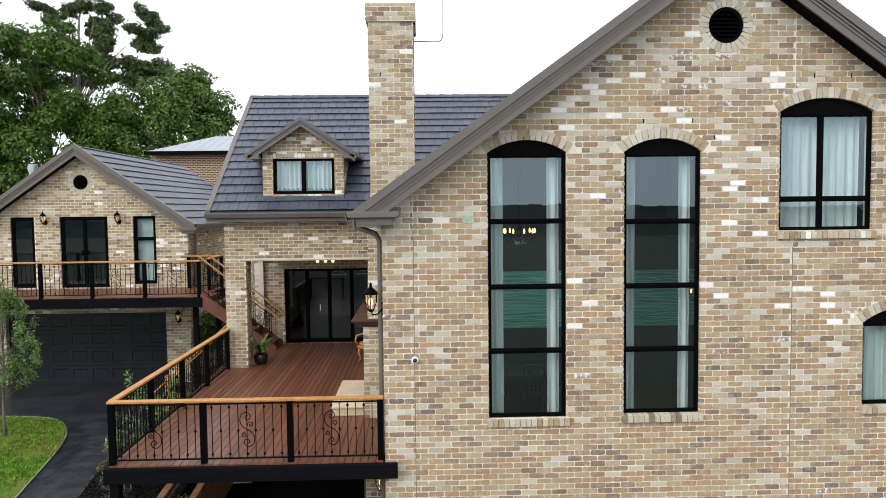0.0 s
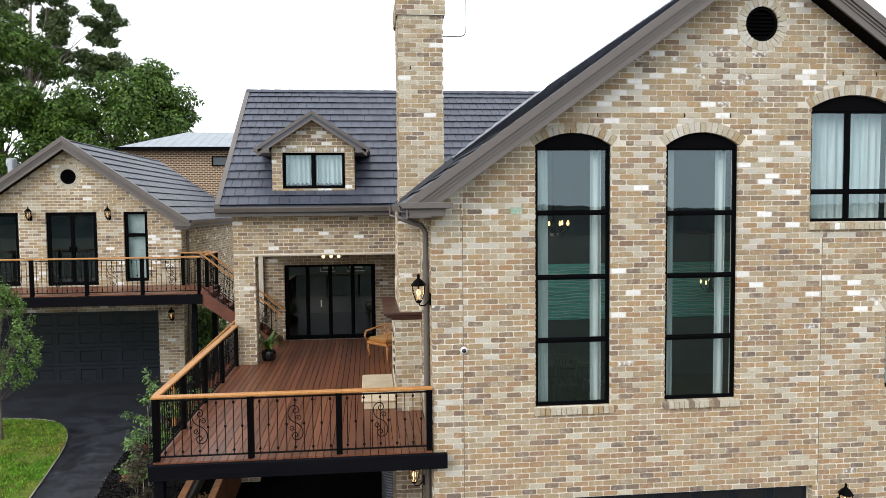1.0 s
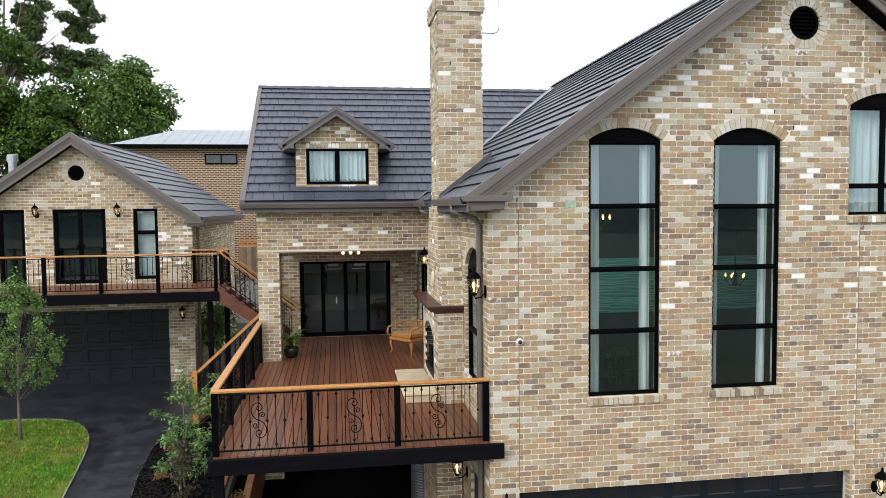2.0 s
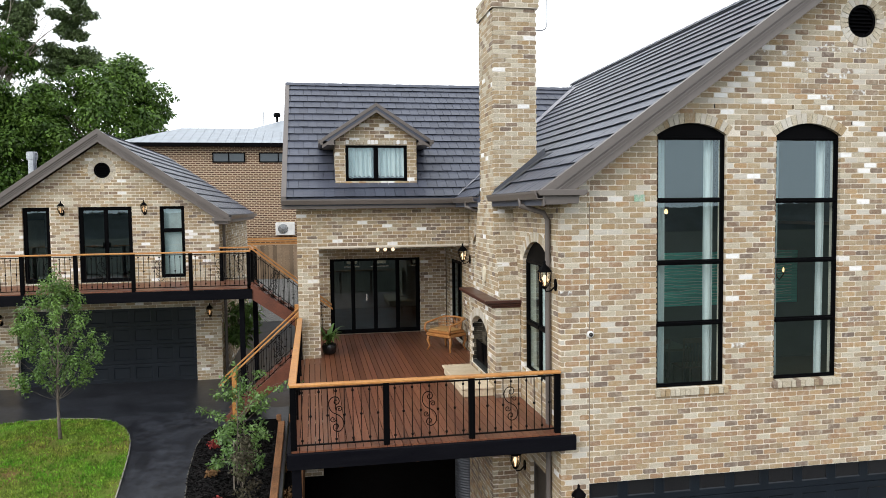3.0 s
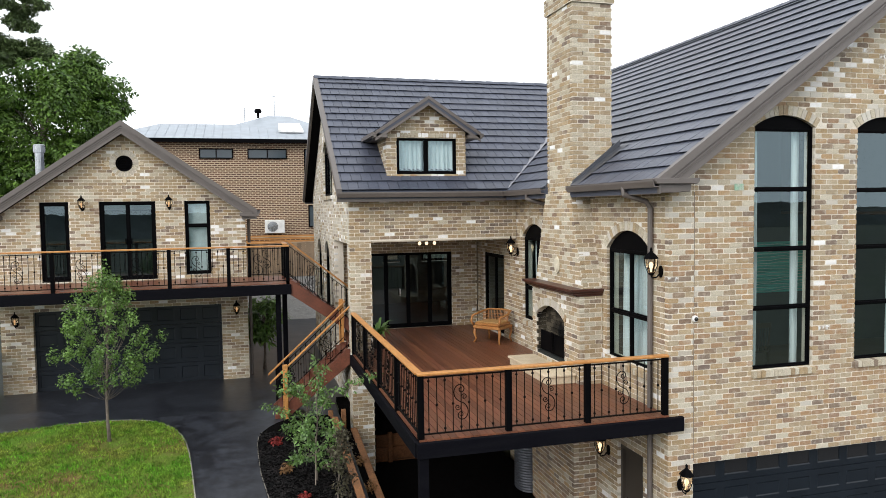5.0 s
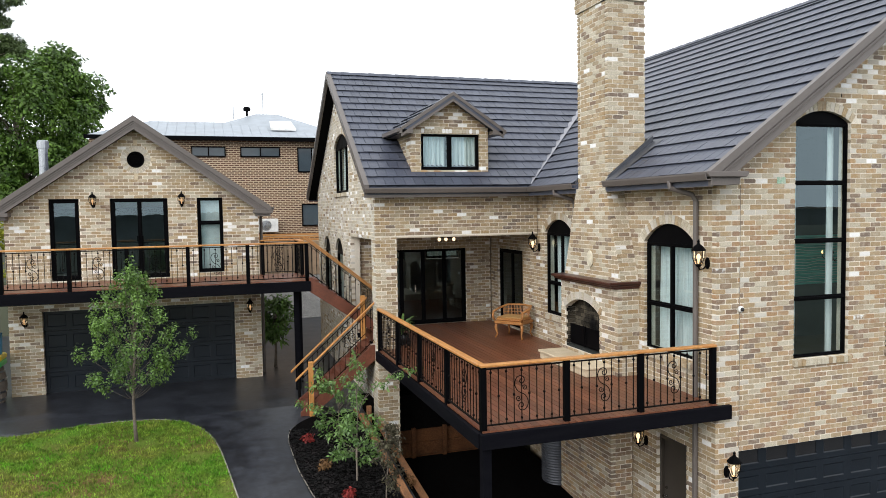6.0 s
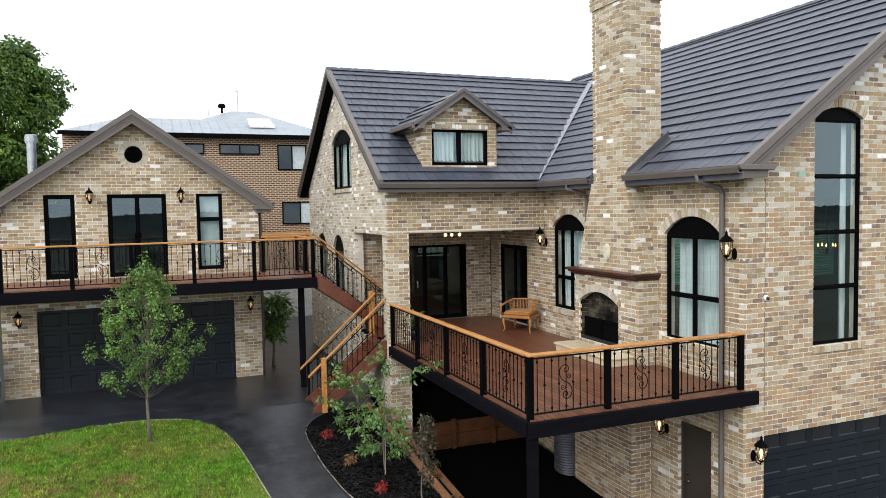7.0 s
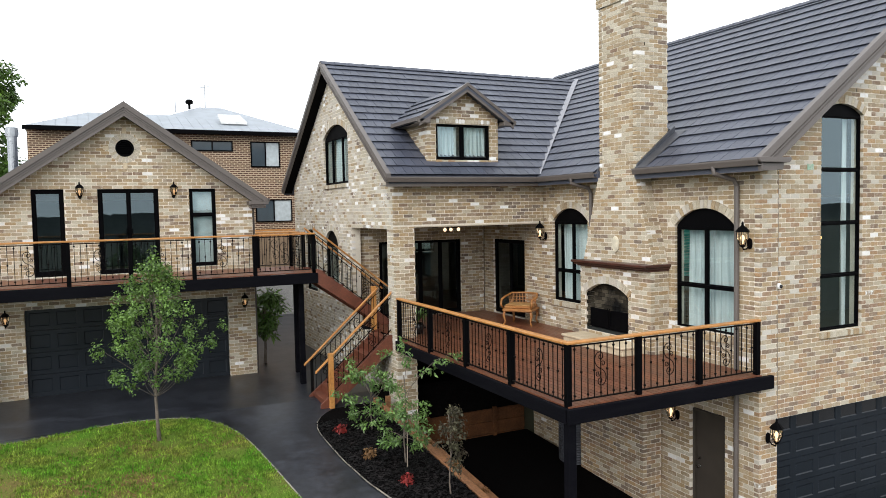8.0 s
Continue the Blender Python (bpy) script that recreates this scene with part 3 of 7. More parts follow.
sheet("lawn", LAWN_EDGE, 0.045, LAWN, "mown green lawn with bare patches", "lawn")
BED = [(-5.95, 17.72), (-6.3, 17.66), (-6.52, 17.5), (-6.7, 17.3), (-6.85, 17.05), (-6.94, 16.75), (-6.97, 16.4), (-6.96, 15.9), (-6.93, 15.05), (-6.82, 14.05), (-6.68, 13.38), (-6.4, 12.2), (-6.0, 10.6), (-5.6, 8.8), (-5.3, 8.0), (-5.3, 17.72)]
sheet("garden_bed", BED, 0.06, MULCH_AND_SHADE, "garden bed covered in dark mulch", "garden bed")
for nm, edge, lab in (("lawn_edging", LAWN_EDGE[:-1], "thin pale concrete edging round the lawn"), ("bed_edging", BED[:15], "thin concrete edging round the garden bed")):
    g = Geo()
    g.tube([(x, y, ground_z(x, y) + 0.04) for x, y in edge], 0.017, 4, square=True)
    solid(nm, g, EDGING, lab, "edging")
# gravel bank behind the yard
g = Geo()
g.add([(-7.5, 33, 0.02), (3, 33, 0.02), (3, 35.2, 2.0), (-7.5, 35.2, 2.0)], [(0, 1, 2, 3)])
solid("gravel_bank", g, material("grey_gravel", (0.20, 0.195, 0.185), 0.95, var=0.5, scale=3, bump=1.0, fine=25), "grey gravel bank below the fence", "gravel")

# ---- main gable block ----
FRONT = wall_frame((0, 10.9, 0), (1, 0, 0), (0, -1, 0))
WEST = wall_frame((-0.6, 0, 0), (0, 1, 0), (-1, 0, 0))
RIDGE_X, RAKE_Z, PITCH = 4.62, 8.93, 0.717
W1, W2 = arch(1.005, 2.195, 2.02, 6.075, 0.185), arch(3.085, 4.262, 2.05, 6.075, 0.195)
W3, W4 = arch(5.47, 6.92, 4.85, 6.66, 0.2), arch(6.82, 8.27, 2.12, 3.42, 0.24)
GATE = rect(-0.12, 5.6, FLOOR_LOW, 0.58)
VENT = {"u": 4.62, "z": 7.95, "r": 0.27, "ring": 0.15}


# the bricks that keep a thick coat of white paint, along the wall and up
WHITE_BRICKS = [(4.14, 7.81), (5.14, 8.26), (2.92, 7.47), (3.29, 7.21), (2.91, 7.12), (2.57, 7.04), (2.68, 6.95), (2.32, 6.87), (2.2, 6.78), (2.08, 6.7), (2.93, 6.61), (3.75, 6.7), (3.98, 6.54), (2.21, 6.45), (4.6, 6.28), (5.08, 6.1), (4.38, 5.77), (4.62, 5.84), (4.85, 5.59), (4.74, 5.49), (4.73, 4.99), (5.2, 5.34), (5.22, 4.82), (2.7, 5.41), (0.25, 5.08), (2.33, 4.125), (2.56, 3.775), (2.33, 3.42), (4.38, 4.045), (4.63, 3.87), (5.55, 3.7), (5.82, 3.955), (6.2, 3.88), (6.19, 3.695), (6.3, 3.44), (6.67, 3.52), (5.42, 7.05), (5.4, 7.22), (5.32, 7.13)]


def front_mix(u, z):
    """Thickly painted bricks at their places, flaking ones high in the gable, greyer above and redder below."""
    if any(abs(u - a) < LONG / 2 - 0.012 and abs(z - b) < COURSE / 2 for a, b in WHITE_BRICKS):
        return 2
    r, h = random.random(), min(1.0, max(0.0, (z - 1.6) / 5.0))
    flaking = 0.006 + 0.15 * math.exp(-((u - 3.6) / 1.6) ** 2 - ((z - 7.1) / 0.5) ** 2)
    for kind, share in ((5, flaking), (1, 0.15), (6, 0.35 - 0.27 * h), (4, 0.015 + 0.10 * h + 0.12 * (u < -0.1)), (3, 0.06 + 0.09 * h)):
        if r < share:
            return kind
        r -= share
    return 0


south = brick_wall("wall_south", FRONT, -0.6, 9.84, FLOOR_LOW, RAKE_Z, [W1, W2, W3, W4, GATE, VENT], (RIDGE_X, RAKE_Z, PITCH), mix=front_mix,
                   label="tan recycled-brick gable wall with scattered white bricks", joints=(-0.125, 5.69), own=(0.1, 1.0, 1.2, 5.2), start=0.071)
for o in (W1, W2, W3, W4):
    brick_sill(south, FRONT, o["u0"] - 0.03, o["u1"] + 0.05, o["z0"])
S1, S2 = arch(11.43, 12.93, 1.98, 4.03, 0.33), arch(15.75, 17.15, 2.1, 4.1, 0.3)
SIDE_DOOR, LOW_DOOR = rect(18.5, 20.16, 1.45, 3.55), rect(11.66, 12.52, FLOOR_LOW, 0.42)
west = brick_wall("wall_west", WEST, 11.01, 20.71, FLOOR_LOW, 5.12, [S1, S2, SIDE_DOOR, LOW_DOOR], mix=plain_mix, label="tan brick side wall along the deck", own=EVERY)
window("window_1", FRONT, W1, (), (3.045, 4.035, 5.035), "tall black-framed window of four stacked panes", frame_w=0.03, bar=0.018)
window("window_2", FRONT, W2, (), (3.04, 4.023, 5.012), "tall black-framed window of four stacked panes", frame_w=0.03, bar=0.018)
window("window_3", FRONT, W3, (6.135,), (5.33,), "black-framed arched bedroom window in two lights", frame_w=0.03, bar=0.02)
window("window_4", FRONT, W4, (7.5,), (), "black-framed arched window beside the garage", frame_w=0.03, bar=0.02)
window("window_5", WEST, S1, (12.18,), (2.86,), "black-framed arched window over the deck", frame_w=0.045, bar=0.024)
window("window_6", WEST, S2, (16.4,), (2.86,), "black-framed arched window beside the chimney", frame_w=0.045, bar=0.024)
for o in (S1, S2):
    brick_sill(west, WEST, o["u0"] - 0.03, o["u1"] + 0.03, o["z0"])


def vent(m, u, z, r, label):
    root = thing("gable_vent", m @ pose(u, -0.05, z), label, "vent")
    g = Geo()
    n = 28
    for i in range(n):
        t0, t1 = 2 * math.pi * i / n, 2 * math.pi * (i + 1) / n
        g.prism([(x * math.sin(t), x * math.cos(t)) for x, t in ((r - 0.045, t0), (r, t0), (r, t1), (r - 0.045, t1))], -0.05, 0.02)
    part("frame", g, BLACK, root)
    g = Geo()
    g.prism([(r * math.sin(2 * math.pi * i / n), r * math.cos(2 * math.pi * i / n)) for i in range(n)], -0.09, -0.05)
    part("backing", g, BLACK, root)
    for i in range(7):
        s = -r + 0.06 + (2 * r - 0.12) * (i + 0.5) / 7
        h = math.sqrt(max(0.0, (r - 0.045) ** 2 - s * s))
        g = Geo()
        g.add([(-h, -0.045, s + 0.03), (h, -0.045, s + 0.03), (h, 0.01, s - 0.02), (-h, 0.01, s - 0.02), (-h, -0.045, s + 0.02), (h, -0.045, s + 0.02), (h, 0.01, s - 0.03), (-h, 0.01, s - 0.03)],
              [(0, 1, 2, 3), (7, 6, 5, 4), (3, 2, 6, 7), (0, 3, 7, 4), (1, 5, 6, 2), (0, 4, 5, 1)])
        part("slat", g, BLACK, root)


vent(FRONT, 4.62, 7.95, 0.27, "round black louvred vent high in the gable")


# ---- roofs ----
def tiles(name, m, u0, u1, length, keep, label, own=None, step=0.37, width=0.236):
    """Flat roof tiles in staggered rows. Local x along the eave, y up the slope, z off it. The sheet below is the sarking."""
    deck, rest, singles = Geo(), Geo(), []
    rows = int(length / step) + 1
    for r in range(rows):
        y0 = r * step
        y1 = min(y0 + step + 0.05, length)
        if y1 - y0 < 0.08:
            continue
        s = u0 - (width / 2 if r % 2 else 0)
        while s < u1:
            a, b = max(s, u0), min(s + width - 0.009, u1)
            s += width
            if b - a < 0.05 or not keep(m @ Vector(((a + b) / 2, (y0 + y1) / 2, 0))):
                continue
            j = random.uniform(-0.003, 0.003)
            v = [(a, y0 + 0.006, 0.026), (b, y0 + 0.006, 0.026), (b, y1, -0.02), (a, y1, -0.02), (a, y0 + j, 0.040 + j), (b, y0 + j, 0.040 + j), (b, y1, 0.004), (a, y1, 0.004)]
            f = [(4, 5, 6, 7), (0, 1, 5, 4), (1, 2, 6, 5), (3, 0, 4, 7), (3, 2, 1, 0)]
            if own and own[0] < a < own[1] and own[2] < y0 < own[3] and len(singles) < 300:
                singles.append((v, f))
            else:
                rest.add(v, f, m)
    return rest, singles


def roof(name, label, slopes, under, under_mat=None):
    root = thing(name, Matrix.Identity(4), label, "roof", kind="structure")
    part("sarking", under, under_mat or TILE, root)
    for rest, singles, m in slopes:
        part("roof_tiles", rest, TILE, root, kind="stuff")
        for v, f in singles:
            g = Geo()
            g.add(v, f, m)
            part("roof_tile", g, TILE, root)
    return root


def slope_frame(p, along, up):
    a, b = Vector(along).normalized(), Vector(up).normalized()
    m = Matrix.Identity(4)
    m.col[0][:3], m.col[1][:3], m.col[2][:3], m.col[3][:3] = a, b, a.cross(b), p
    return m


TOP = RAKE_Z + 0.27
EAVE_X, VERGE_Y, MAIN_END = -1.0, 10.55, 24.4
WING_RIDGE_Y, WING_RIDGE_Z, WING_PITCH, WING_EAVE_Y, WING_VERGE_X = 22.05, 8.62, 0.70, 17.2, -5.05


def main_z(x):
    return TOP - PITCH * abs(x - RIDGE_X)


def wing_z(y):
    return WING_RIDGE_Z - WING_PITCH * abs(y - WING_RIDGE_Y)


def in_chimney(x, y):
    return -0.95 < x < -0.1 and 13.65 < y < 14.85


def keep_main(p):
    return not (p.y > WING_EAVE_Y and wing_z(p.y) > main_z(p.x) + 0.02 and p.y < 27) and not in_chimney(p.x, p.y) and not (p.x < -0.1 and 13.6 < p.y < 14.9)


def keep_wing(p):
    return main_z(p.x) < wing_z(p.y) + 0.02 or p.x < EAVE_X


run_main = (RIDGE_X - EAVE_X) * math.sqrt(1 + PITCH ** 2)
mw = slope_frame((EAVE_X, MAIN_END, main_z(EAVE_X)), (0, -1, 0), (1, 0, PITCH))
me_ = slope_frame((2 * RIDGE_X - EAVE_X, VERGE_Y, main_z(EAVE_X)), (0, 1, 0), (-1, 0, PITCH))
g = Geo()
h = 0.07
for s in (-1, 1):
    e = RIDGE_X + s * (RIDGE_X - EAVE_X)
    for ya, yb in ((VERGE_Y + 0.05, 13.66), (14.84, MAIN_END)) if s < 0 else ((VERGE_Y + 0.05, MAIN_END),):
        g.prism([(e, main_z(e) - h - 0.12), (RIDGE_X, TOP - h - 0.12), (RIDGE_X, TOP - 0.02), (e, main_z(e) - 0.02)], ya, yb)
g.prism([(-0.1, main_z(-0.1) - h - 0.12), (RIDGE_X, TOP - h - 0.12), (RIDGE_X, TOP - 0.02), (-0.1, main_z(-0.1) - 0.02)], 13.66, 14.84)
rw, sw = tiles("t", mw, 0, MAIN_END - VERGE_Y - 0.02, run_main, keep_main, "", own=(9.3, 14, -1, 2.3))
re_, se = tiles("t", me_, 0, MAIN_END - VERGE_Y - 0.02, run_main, lambda p: True, "")
roof("roof_main", "dark slate-grey tiled gable roof", [(rw, sw, mw), (re_, se, me_)], g)
run_wing = (WING_RIDGE_Y - WING_EAVE_Y) * math.sqrt(1 + WING_PITCH ** 2)
ws = slope_frame((WING_VERGE_X, WING_EAVE_Y, wing_z(WING_EAVE_Y)), (1, 0, 0), (0, 1, WING_PITCH))
wno = slope_frame((4.6, 2 * WING_RIDGE_Y - WING_EAVE_Y, wing_z(WING_EAVE_Y)), (-1, 0, 0), (0, -1, WING_PITCH))
AX = wall_frame((0, 0, 0), (0, 1, 0), (1, 0, 0))
g = Geo()
for s in (-1, 1):
    e = WING_RIDGE_Y + s * (WING_RIDGE_Y - WING_EAVE_Y)
    g.prism([(e, wing_z(e) - 0.19), (WING_RIDGE_Y, WING_RIDGE_Z - 0.19), (WING_RIDGE_Y, WING_RIDGE_Z - 0.02), (e, wing_z(e) - 0.02)], WING_VERGE_X + 0.05, -0.95 if s < 0 else 1.5, AX)
g.prism([(18.6, wing_z(18.6) - 0.19), (WING_RIDGE_Y, WING_RIDGE_Z - 0.19), (WING_RIDGE_Y, WING_RIDGE_Z - 0.03), (18.6, wing_z(18.6) - 0.03)], -0.95, 1.2, AX)
g.prism([(20.8, wing_z(20.8) - 0.19), (WING_RIDGE_Y, WING_RIDGE_Z - 0.19), (WING_RIDGE_Y, WING_RIDGE_Z - 0.03), (20.8, wing_z(20.8) - 0.03)], 1.2, 3.4, AX)
r1, s1 = tiles("t", ws, 0.02, 9.0, run_wing, keep_wing, "", own=EVERY)
r2, s2 = tiles("t", wno, 0, 9.6, run_wing, lambda p: True, "")
roof("roof_wing", "dark slate-grey tiled roof over the porch wing", [(r1, s1, ws), (r2, s2, wno)], g)
# ridge caps
for nm, a, b, lab in (("ridge_main", (RIDGE_X, VERGE_Y, TOP + 0.02), (RIDGE_X, MAIN_END, TOP + 0.02), "grey ridge capping of the main roof"),
                      ("ridge_wing", (WING_VERGE_X, WING_RIDGE_Y, WING_RIDGE_Z + 0.02), (3.8, WING_RIDGE_Y, WING_RIDGE_Z + 0.02), "grey ridge capping of the wing roof")):
    root = thing(nm, Matrix.Identity(4), lab, "ridge cap", kind="structure")
    a, b = Vector(a), Vector(b)
    n = round((b - a).length / 0.4)
    side = (b - a).normalized().cross(Vector((0, 0, 1)))
    for i in range(n):
        p, q = a.lerp(b, i / n), a.lerp(b, (i + 1.06) / n)
        g = Geo()
        v = []
        for c, lift in ((p, 0.012), (q, 0.0)):
            v += [c + side * 0.13 + Vector((0, 0, lift - 0.06)), c + side * 0.04 + Vector((0, 0, lift + 0.03)), c - side * 0.04 + Vector((0, 0, lift + 0.03)), c - side * 0.13 + Vector((0, 0, lift - 0.06))]
        g.add(v, [(0, 1, 5, 4), (1, 2, 6, 5), (2, 3, 7, 6), (3, 2, 1, 0), (4, 5, 6, 7)])
        part("ridge_tile", g, TILE, root)
# valley flashing, from the eave corner up to the wing's ridge
g = Geo()
pa, pb = Vector((EAVE_X, WING_EAVE_Y + 0.03, main_z(EAVE_X) + 0.085)), Vector((RIDGE_X - (TOP - WING_RIDGE_Z) / PITCH, WING_RIDGE_Y, WING_RIDGE_Z + 0.09))
side = Vector((1, 0, PITCH)).normalized() * 0.085
side2 = Vector((0, 1, WING_PITCH)).normalized() * 0.085
g.add([pa + side - side2 * 0.6, pb + side - side2 * 0.6, pb, pa, pb - side * 0.6 + side2, pa - side * 0.6 + side2], [(0, 1, 2, 3), (3, 2, 4, 5)])
solid("valley", g, VALLEY, "pale metal valley flashing between the two roofs", "flashing")


def barge(name, m, ridge_u, z_ridge, slope, half, out0, out1, deep, label, soffit=None, foot=-99.0):
    """Bargeboards along a gable: a board, a lighter capping strip and the lips under it, both slopes, cut level at the foot. m: the wall's frame."""
    root = thing(name, Matrix.Identity(4), label, "bargeboard", kind="structure")
    for s in (-1, 1):
        e, ze = ridge_u + s * half, z_ridge - slope * half
        for nm, a, b, d0, d1, mat in (("board", -deep, -0.085, out1 - 0.035, out1, TRIM), ("capping", -0.09, 0.052, out1 - 0.09, out1 + 0.028, TRIM), ("lip", -0.15, -0.13, out1, out1 + 0.02, TRIM), ("lip", -0.21, -0.195, out1, out1 + 0.014, TRIM)):
            g = Geo()
            ha, hb = min(half, (z_ridge + a - foot) / slope), min(half, (z_ridge + b - foot) / slope)
            poly = [(ridge_u, z_ridge + a), (ridge_u + s * ha, z_ridge + a - slope * ha), (ridge_u + s * hb, z_ridge + b - slope * hb), (ridge_u, z_ridge + b)]
            if hb == half and ha < half:
                poly.insert(2, (e, foot))
            g.prism(poly, d0, d1, m)
            part(nm, g, mat, root)
        if soffit:
            g = Geo()
            h = min(half, (z_ridge - deep + 0.03 - foot) / slope)
            q, zq = ridge_u + s * h, z_ridge - slope * h
            g.prism([(ridge_u, z_ridge - deep + 0.03), (q, zq - deep + 0.03), (q, zq - deep + 0.05), (ridge_u, z_ridge - deep + 0.05)], out0, out1 - 0.036, m)
            part("soffit", g, soffit, root)
    return root


barge("bargeboard_main", FRONT, RIDGE_X, TOP, PITCH, RIDGE_X - EAVE_X + 0.02, 0.0, 0.35, 0.33, "brown-grey bargeboards on the tall gable", BLACK, 5.13)
WINGW = wall_frame((-4.75, 0, 0), (0, 1, 0), (-1, 0, 0))
barge("bargeboard_wing", WINGW, WING_RIDGE_Y, WING_RIDGE_Z, WING_PITCH, WING_RIDGE_Y - WING_EAVE_Y + 0.02, 0.0, 0.30, 0.24, "brown-grey bargeboards on the wing's end", BLACK, 5.08)


def gutter(name, a, b, out, label, soffit=0.38, z_off=0.0):
    """Fascia, box gutter and soffit along an eave from a to b; out: the direction away from the house."""
    root = thing(name, Matrix.Identity(4), label, "gutter", kind="structure")
    a, b, o = Vector(a), Vector(b), Vector(out)
    d = (b - a).normalized()
    m = Matrix.Identity(4)
    m.col[0][:3], m.col[1][:3], m.col[2][:3], m.col[3][:3] = d, o, (0, 0, 1), a
    n = (b - a).length
    g = Geo()
    g.prism([(0.0, -0.12), (0.085, -0.12), (0.115, -0.03), (0.115, 0.0), (0.10, 0.0), (0.10, -0.02), (0.075, -0.105), (0.0, -0.105)], 0, n, Matrix(m.to_3x3() @ Matrix(((0, 1, 0), (1, 0, 0), (0, 0, 1)))).to_4x4())
    for i, v in enumerate(g.v):
        g.v[i] = tuple(Vector(v) + a)
    part("gutter_trough", g, TRIM, root)
    g = Geo()
    g.box(0, n, -0.03, -0.001, -0.22, -0.01, m)
    part("fascia", g, TRIM, root)
    g = Geo()
    g.box(0, n, -soffit, -0.031, -0.20, -0.185, m)
    part("soffit", g, TRIM, root)
    return root


ez = main_z(EAVE_X) + 0.02
gutter("gutter_west", (EAVE_X, VERGE_Y - 0.02, ez), (EAVE_X, 13.62, ez), (-1, 0, 0), "brown-grey box gutter along the eave")
g = Geo()
g.prism([(-1.06, 5.12), (-0.35, 5.12), (-0.31, 5.16), (-0.31, 5.21), (-1.08, 5.21), (-1.08, 5.16)], 10.49, 10.89)
g.prism([(-0.95, 5.0), (-0.43, 5.0), (-0.41, 5.12), (-0.98, 5.12)], 10.56, 10.89)
solid("eave_return", g, TRIM, "boxed brown-grey eave return at the gable's foot", "eave", bevel=0.008)
gutter("gutter_west_rear", (EAVE_X, 14.88, ez), (EAVE_X, WING_EAVE_Y, ez), (-1, 0, 0), "brown-grey box gutter behind the chimney")
gutter("gutter_wing", (WING_VERGE_X - 0.02, WING_EAVE_Y, ez), (EAVE_X, WING_EAVE_Y, ez), (0, -1, 0), "brown-grey box gutter over the porch")

# ---- porch wing ----
WF = wall_frame((0, 17.55, 0), (1, 0, 0), (0, -1, 0))
brick_wall("wall_porch_front", WF, -4.75, -0.61, 4.05, 5.14, thick=0.34, mix=painted_mix(((-4.03, 5.0), (-4.55, 4.82), (-3.31, 4.66), (-2.7, 4.57), (-1.86, 4.49), (-3.9, 4.24), (-2.57, 4.14), (-1.6, 5.0)), dark_mix), label="tan brick wall over the porch opening", own=EVERY)
g = Geo()
g.box(-4.24, -0.61, -0.30, 0.004, 4.02, 4.05, WF)
solid("lintel", g, STONEWALL, "pale lintel over the porch opening", "lintel")
pier = brick_wall("porch_pier", WF, -4.75, -4.24, FLOOR_LOW, 4.05, thick=0.5, mix=lambda u, z: random.choice((0, 0, 0, 3, 0, 1) if random.random() < 0.97 else (2,)), label="tan brick corner pier of the porch")
PIER_E = wall_frame((-4.24, 0, 0), (0, 1, 0), (1, 0, 0))
brick_wall("pier_side", PIER_E, 17.66, 18.05, FLOOR_LOW, 4.05, thick=0.05, mix=plain_mix, parent=pier)
GABLE_WIN, LOW_ARCH, LOW_ARCH_2 = arch(20.75, 22.95, 5.22, 6.55, 0.33), arch(21.8, 23.05, 1.9, 3.5, 0.38), arch(24.0, 25.2, 1.9, 3.5, 0.38)


def speckled_mix(u, z):
    r = random.random()
    return 2 if r < 0.05 else 5 if r < 0.13 else 1 if r < 0.15 else 4 if r < 0.55 else 3 if r < 0.9 else 0


wing_end = brick_wall("wall_wing_end", WINGW, 17.66, 26.45, -0.6, 8.4, [rect(18.05, 20.6, 1.36, 4.03), GABLE_WIN, LOW_ARCH, LOW_ARCH_2], (WING_RIDGE_Y, 8.40, WING_PITCH), mix=speckled_mix, label="pale speckled brick end wall of the wing", own=EVERY)
window("window_7", WINGW, GABLE_WIN, (21.4, 22.3), (), "black-framed arched gable window with side shutters", frame_w=0.03, bar=0.02)
for a, b in ((20.85, 21.34), (22.37, 22.85)):
    sh = thing("window_shutter", Matrix.Identity(4), "grey louvred shutter behind the gable window", "shutter", "gable window shutters")
    g = Geo()
    g.box(a, a + 0.04, -0.17, -0.14, 5.26, 6.5, WINGW)
    g.box(b - 0.04, b, -0.17, -0.14, 5.26, 6.5, WINGW)
    part("stile", g, SHUTTER, sh)
    for i in range(20):
        g = Geo()
        z = 5.28 + i * 0.061
        g.prism([(a + 0.04, z), (b - 0.04, z), (b - 0.04, z + 0.045), (a + 0.04, z + 0.045)], -0.165, -0.15, WINGW)
        part("slat", g, SHUTTER, sh)
curtain(WINGW, 21.42, 22.28, 5.2, 6.5, -0.2, "pale sheer curtain in the gable window", folds=5)
window("window_8", WINGW, LOW_ARCH, (), (), "small arched black-framed window")
window("window_9", WINGW, LOW_ARCH_2, (), (), "small arched black-framed window")
brick_sill(wing_end, WINGW, 20.7, 23.0, 5.22)
NORTH = wall_frame((0, 26.5, 0), (1, 0, 0), (0, 1, 0))
NW1, NW2, NW3 = rect(-3.3, -2.75, 2.9, 3.55), rect(-2.35, -1.7, 2.9, 3.55), rect(-0.9, 0.4, 2.9, 3.6)
for i, o in enumerate((NW1, NW2, NW3)):
    window("window_%d" % (12 + i), NORTH, o, (), (), "small black-framed kitchen window")
brick_wall("wall_wing_north", NORTH, -4.75, 9.84, -0.6, 5.2, [NW1, NW2, NW3], skins=False, label="brick rear wall")
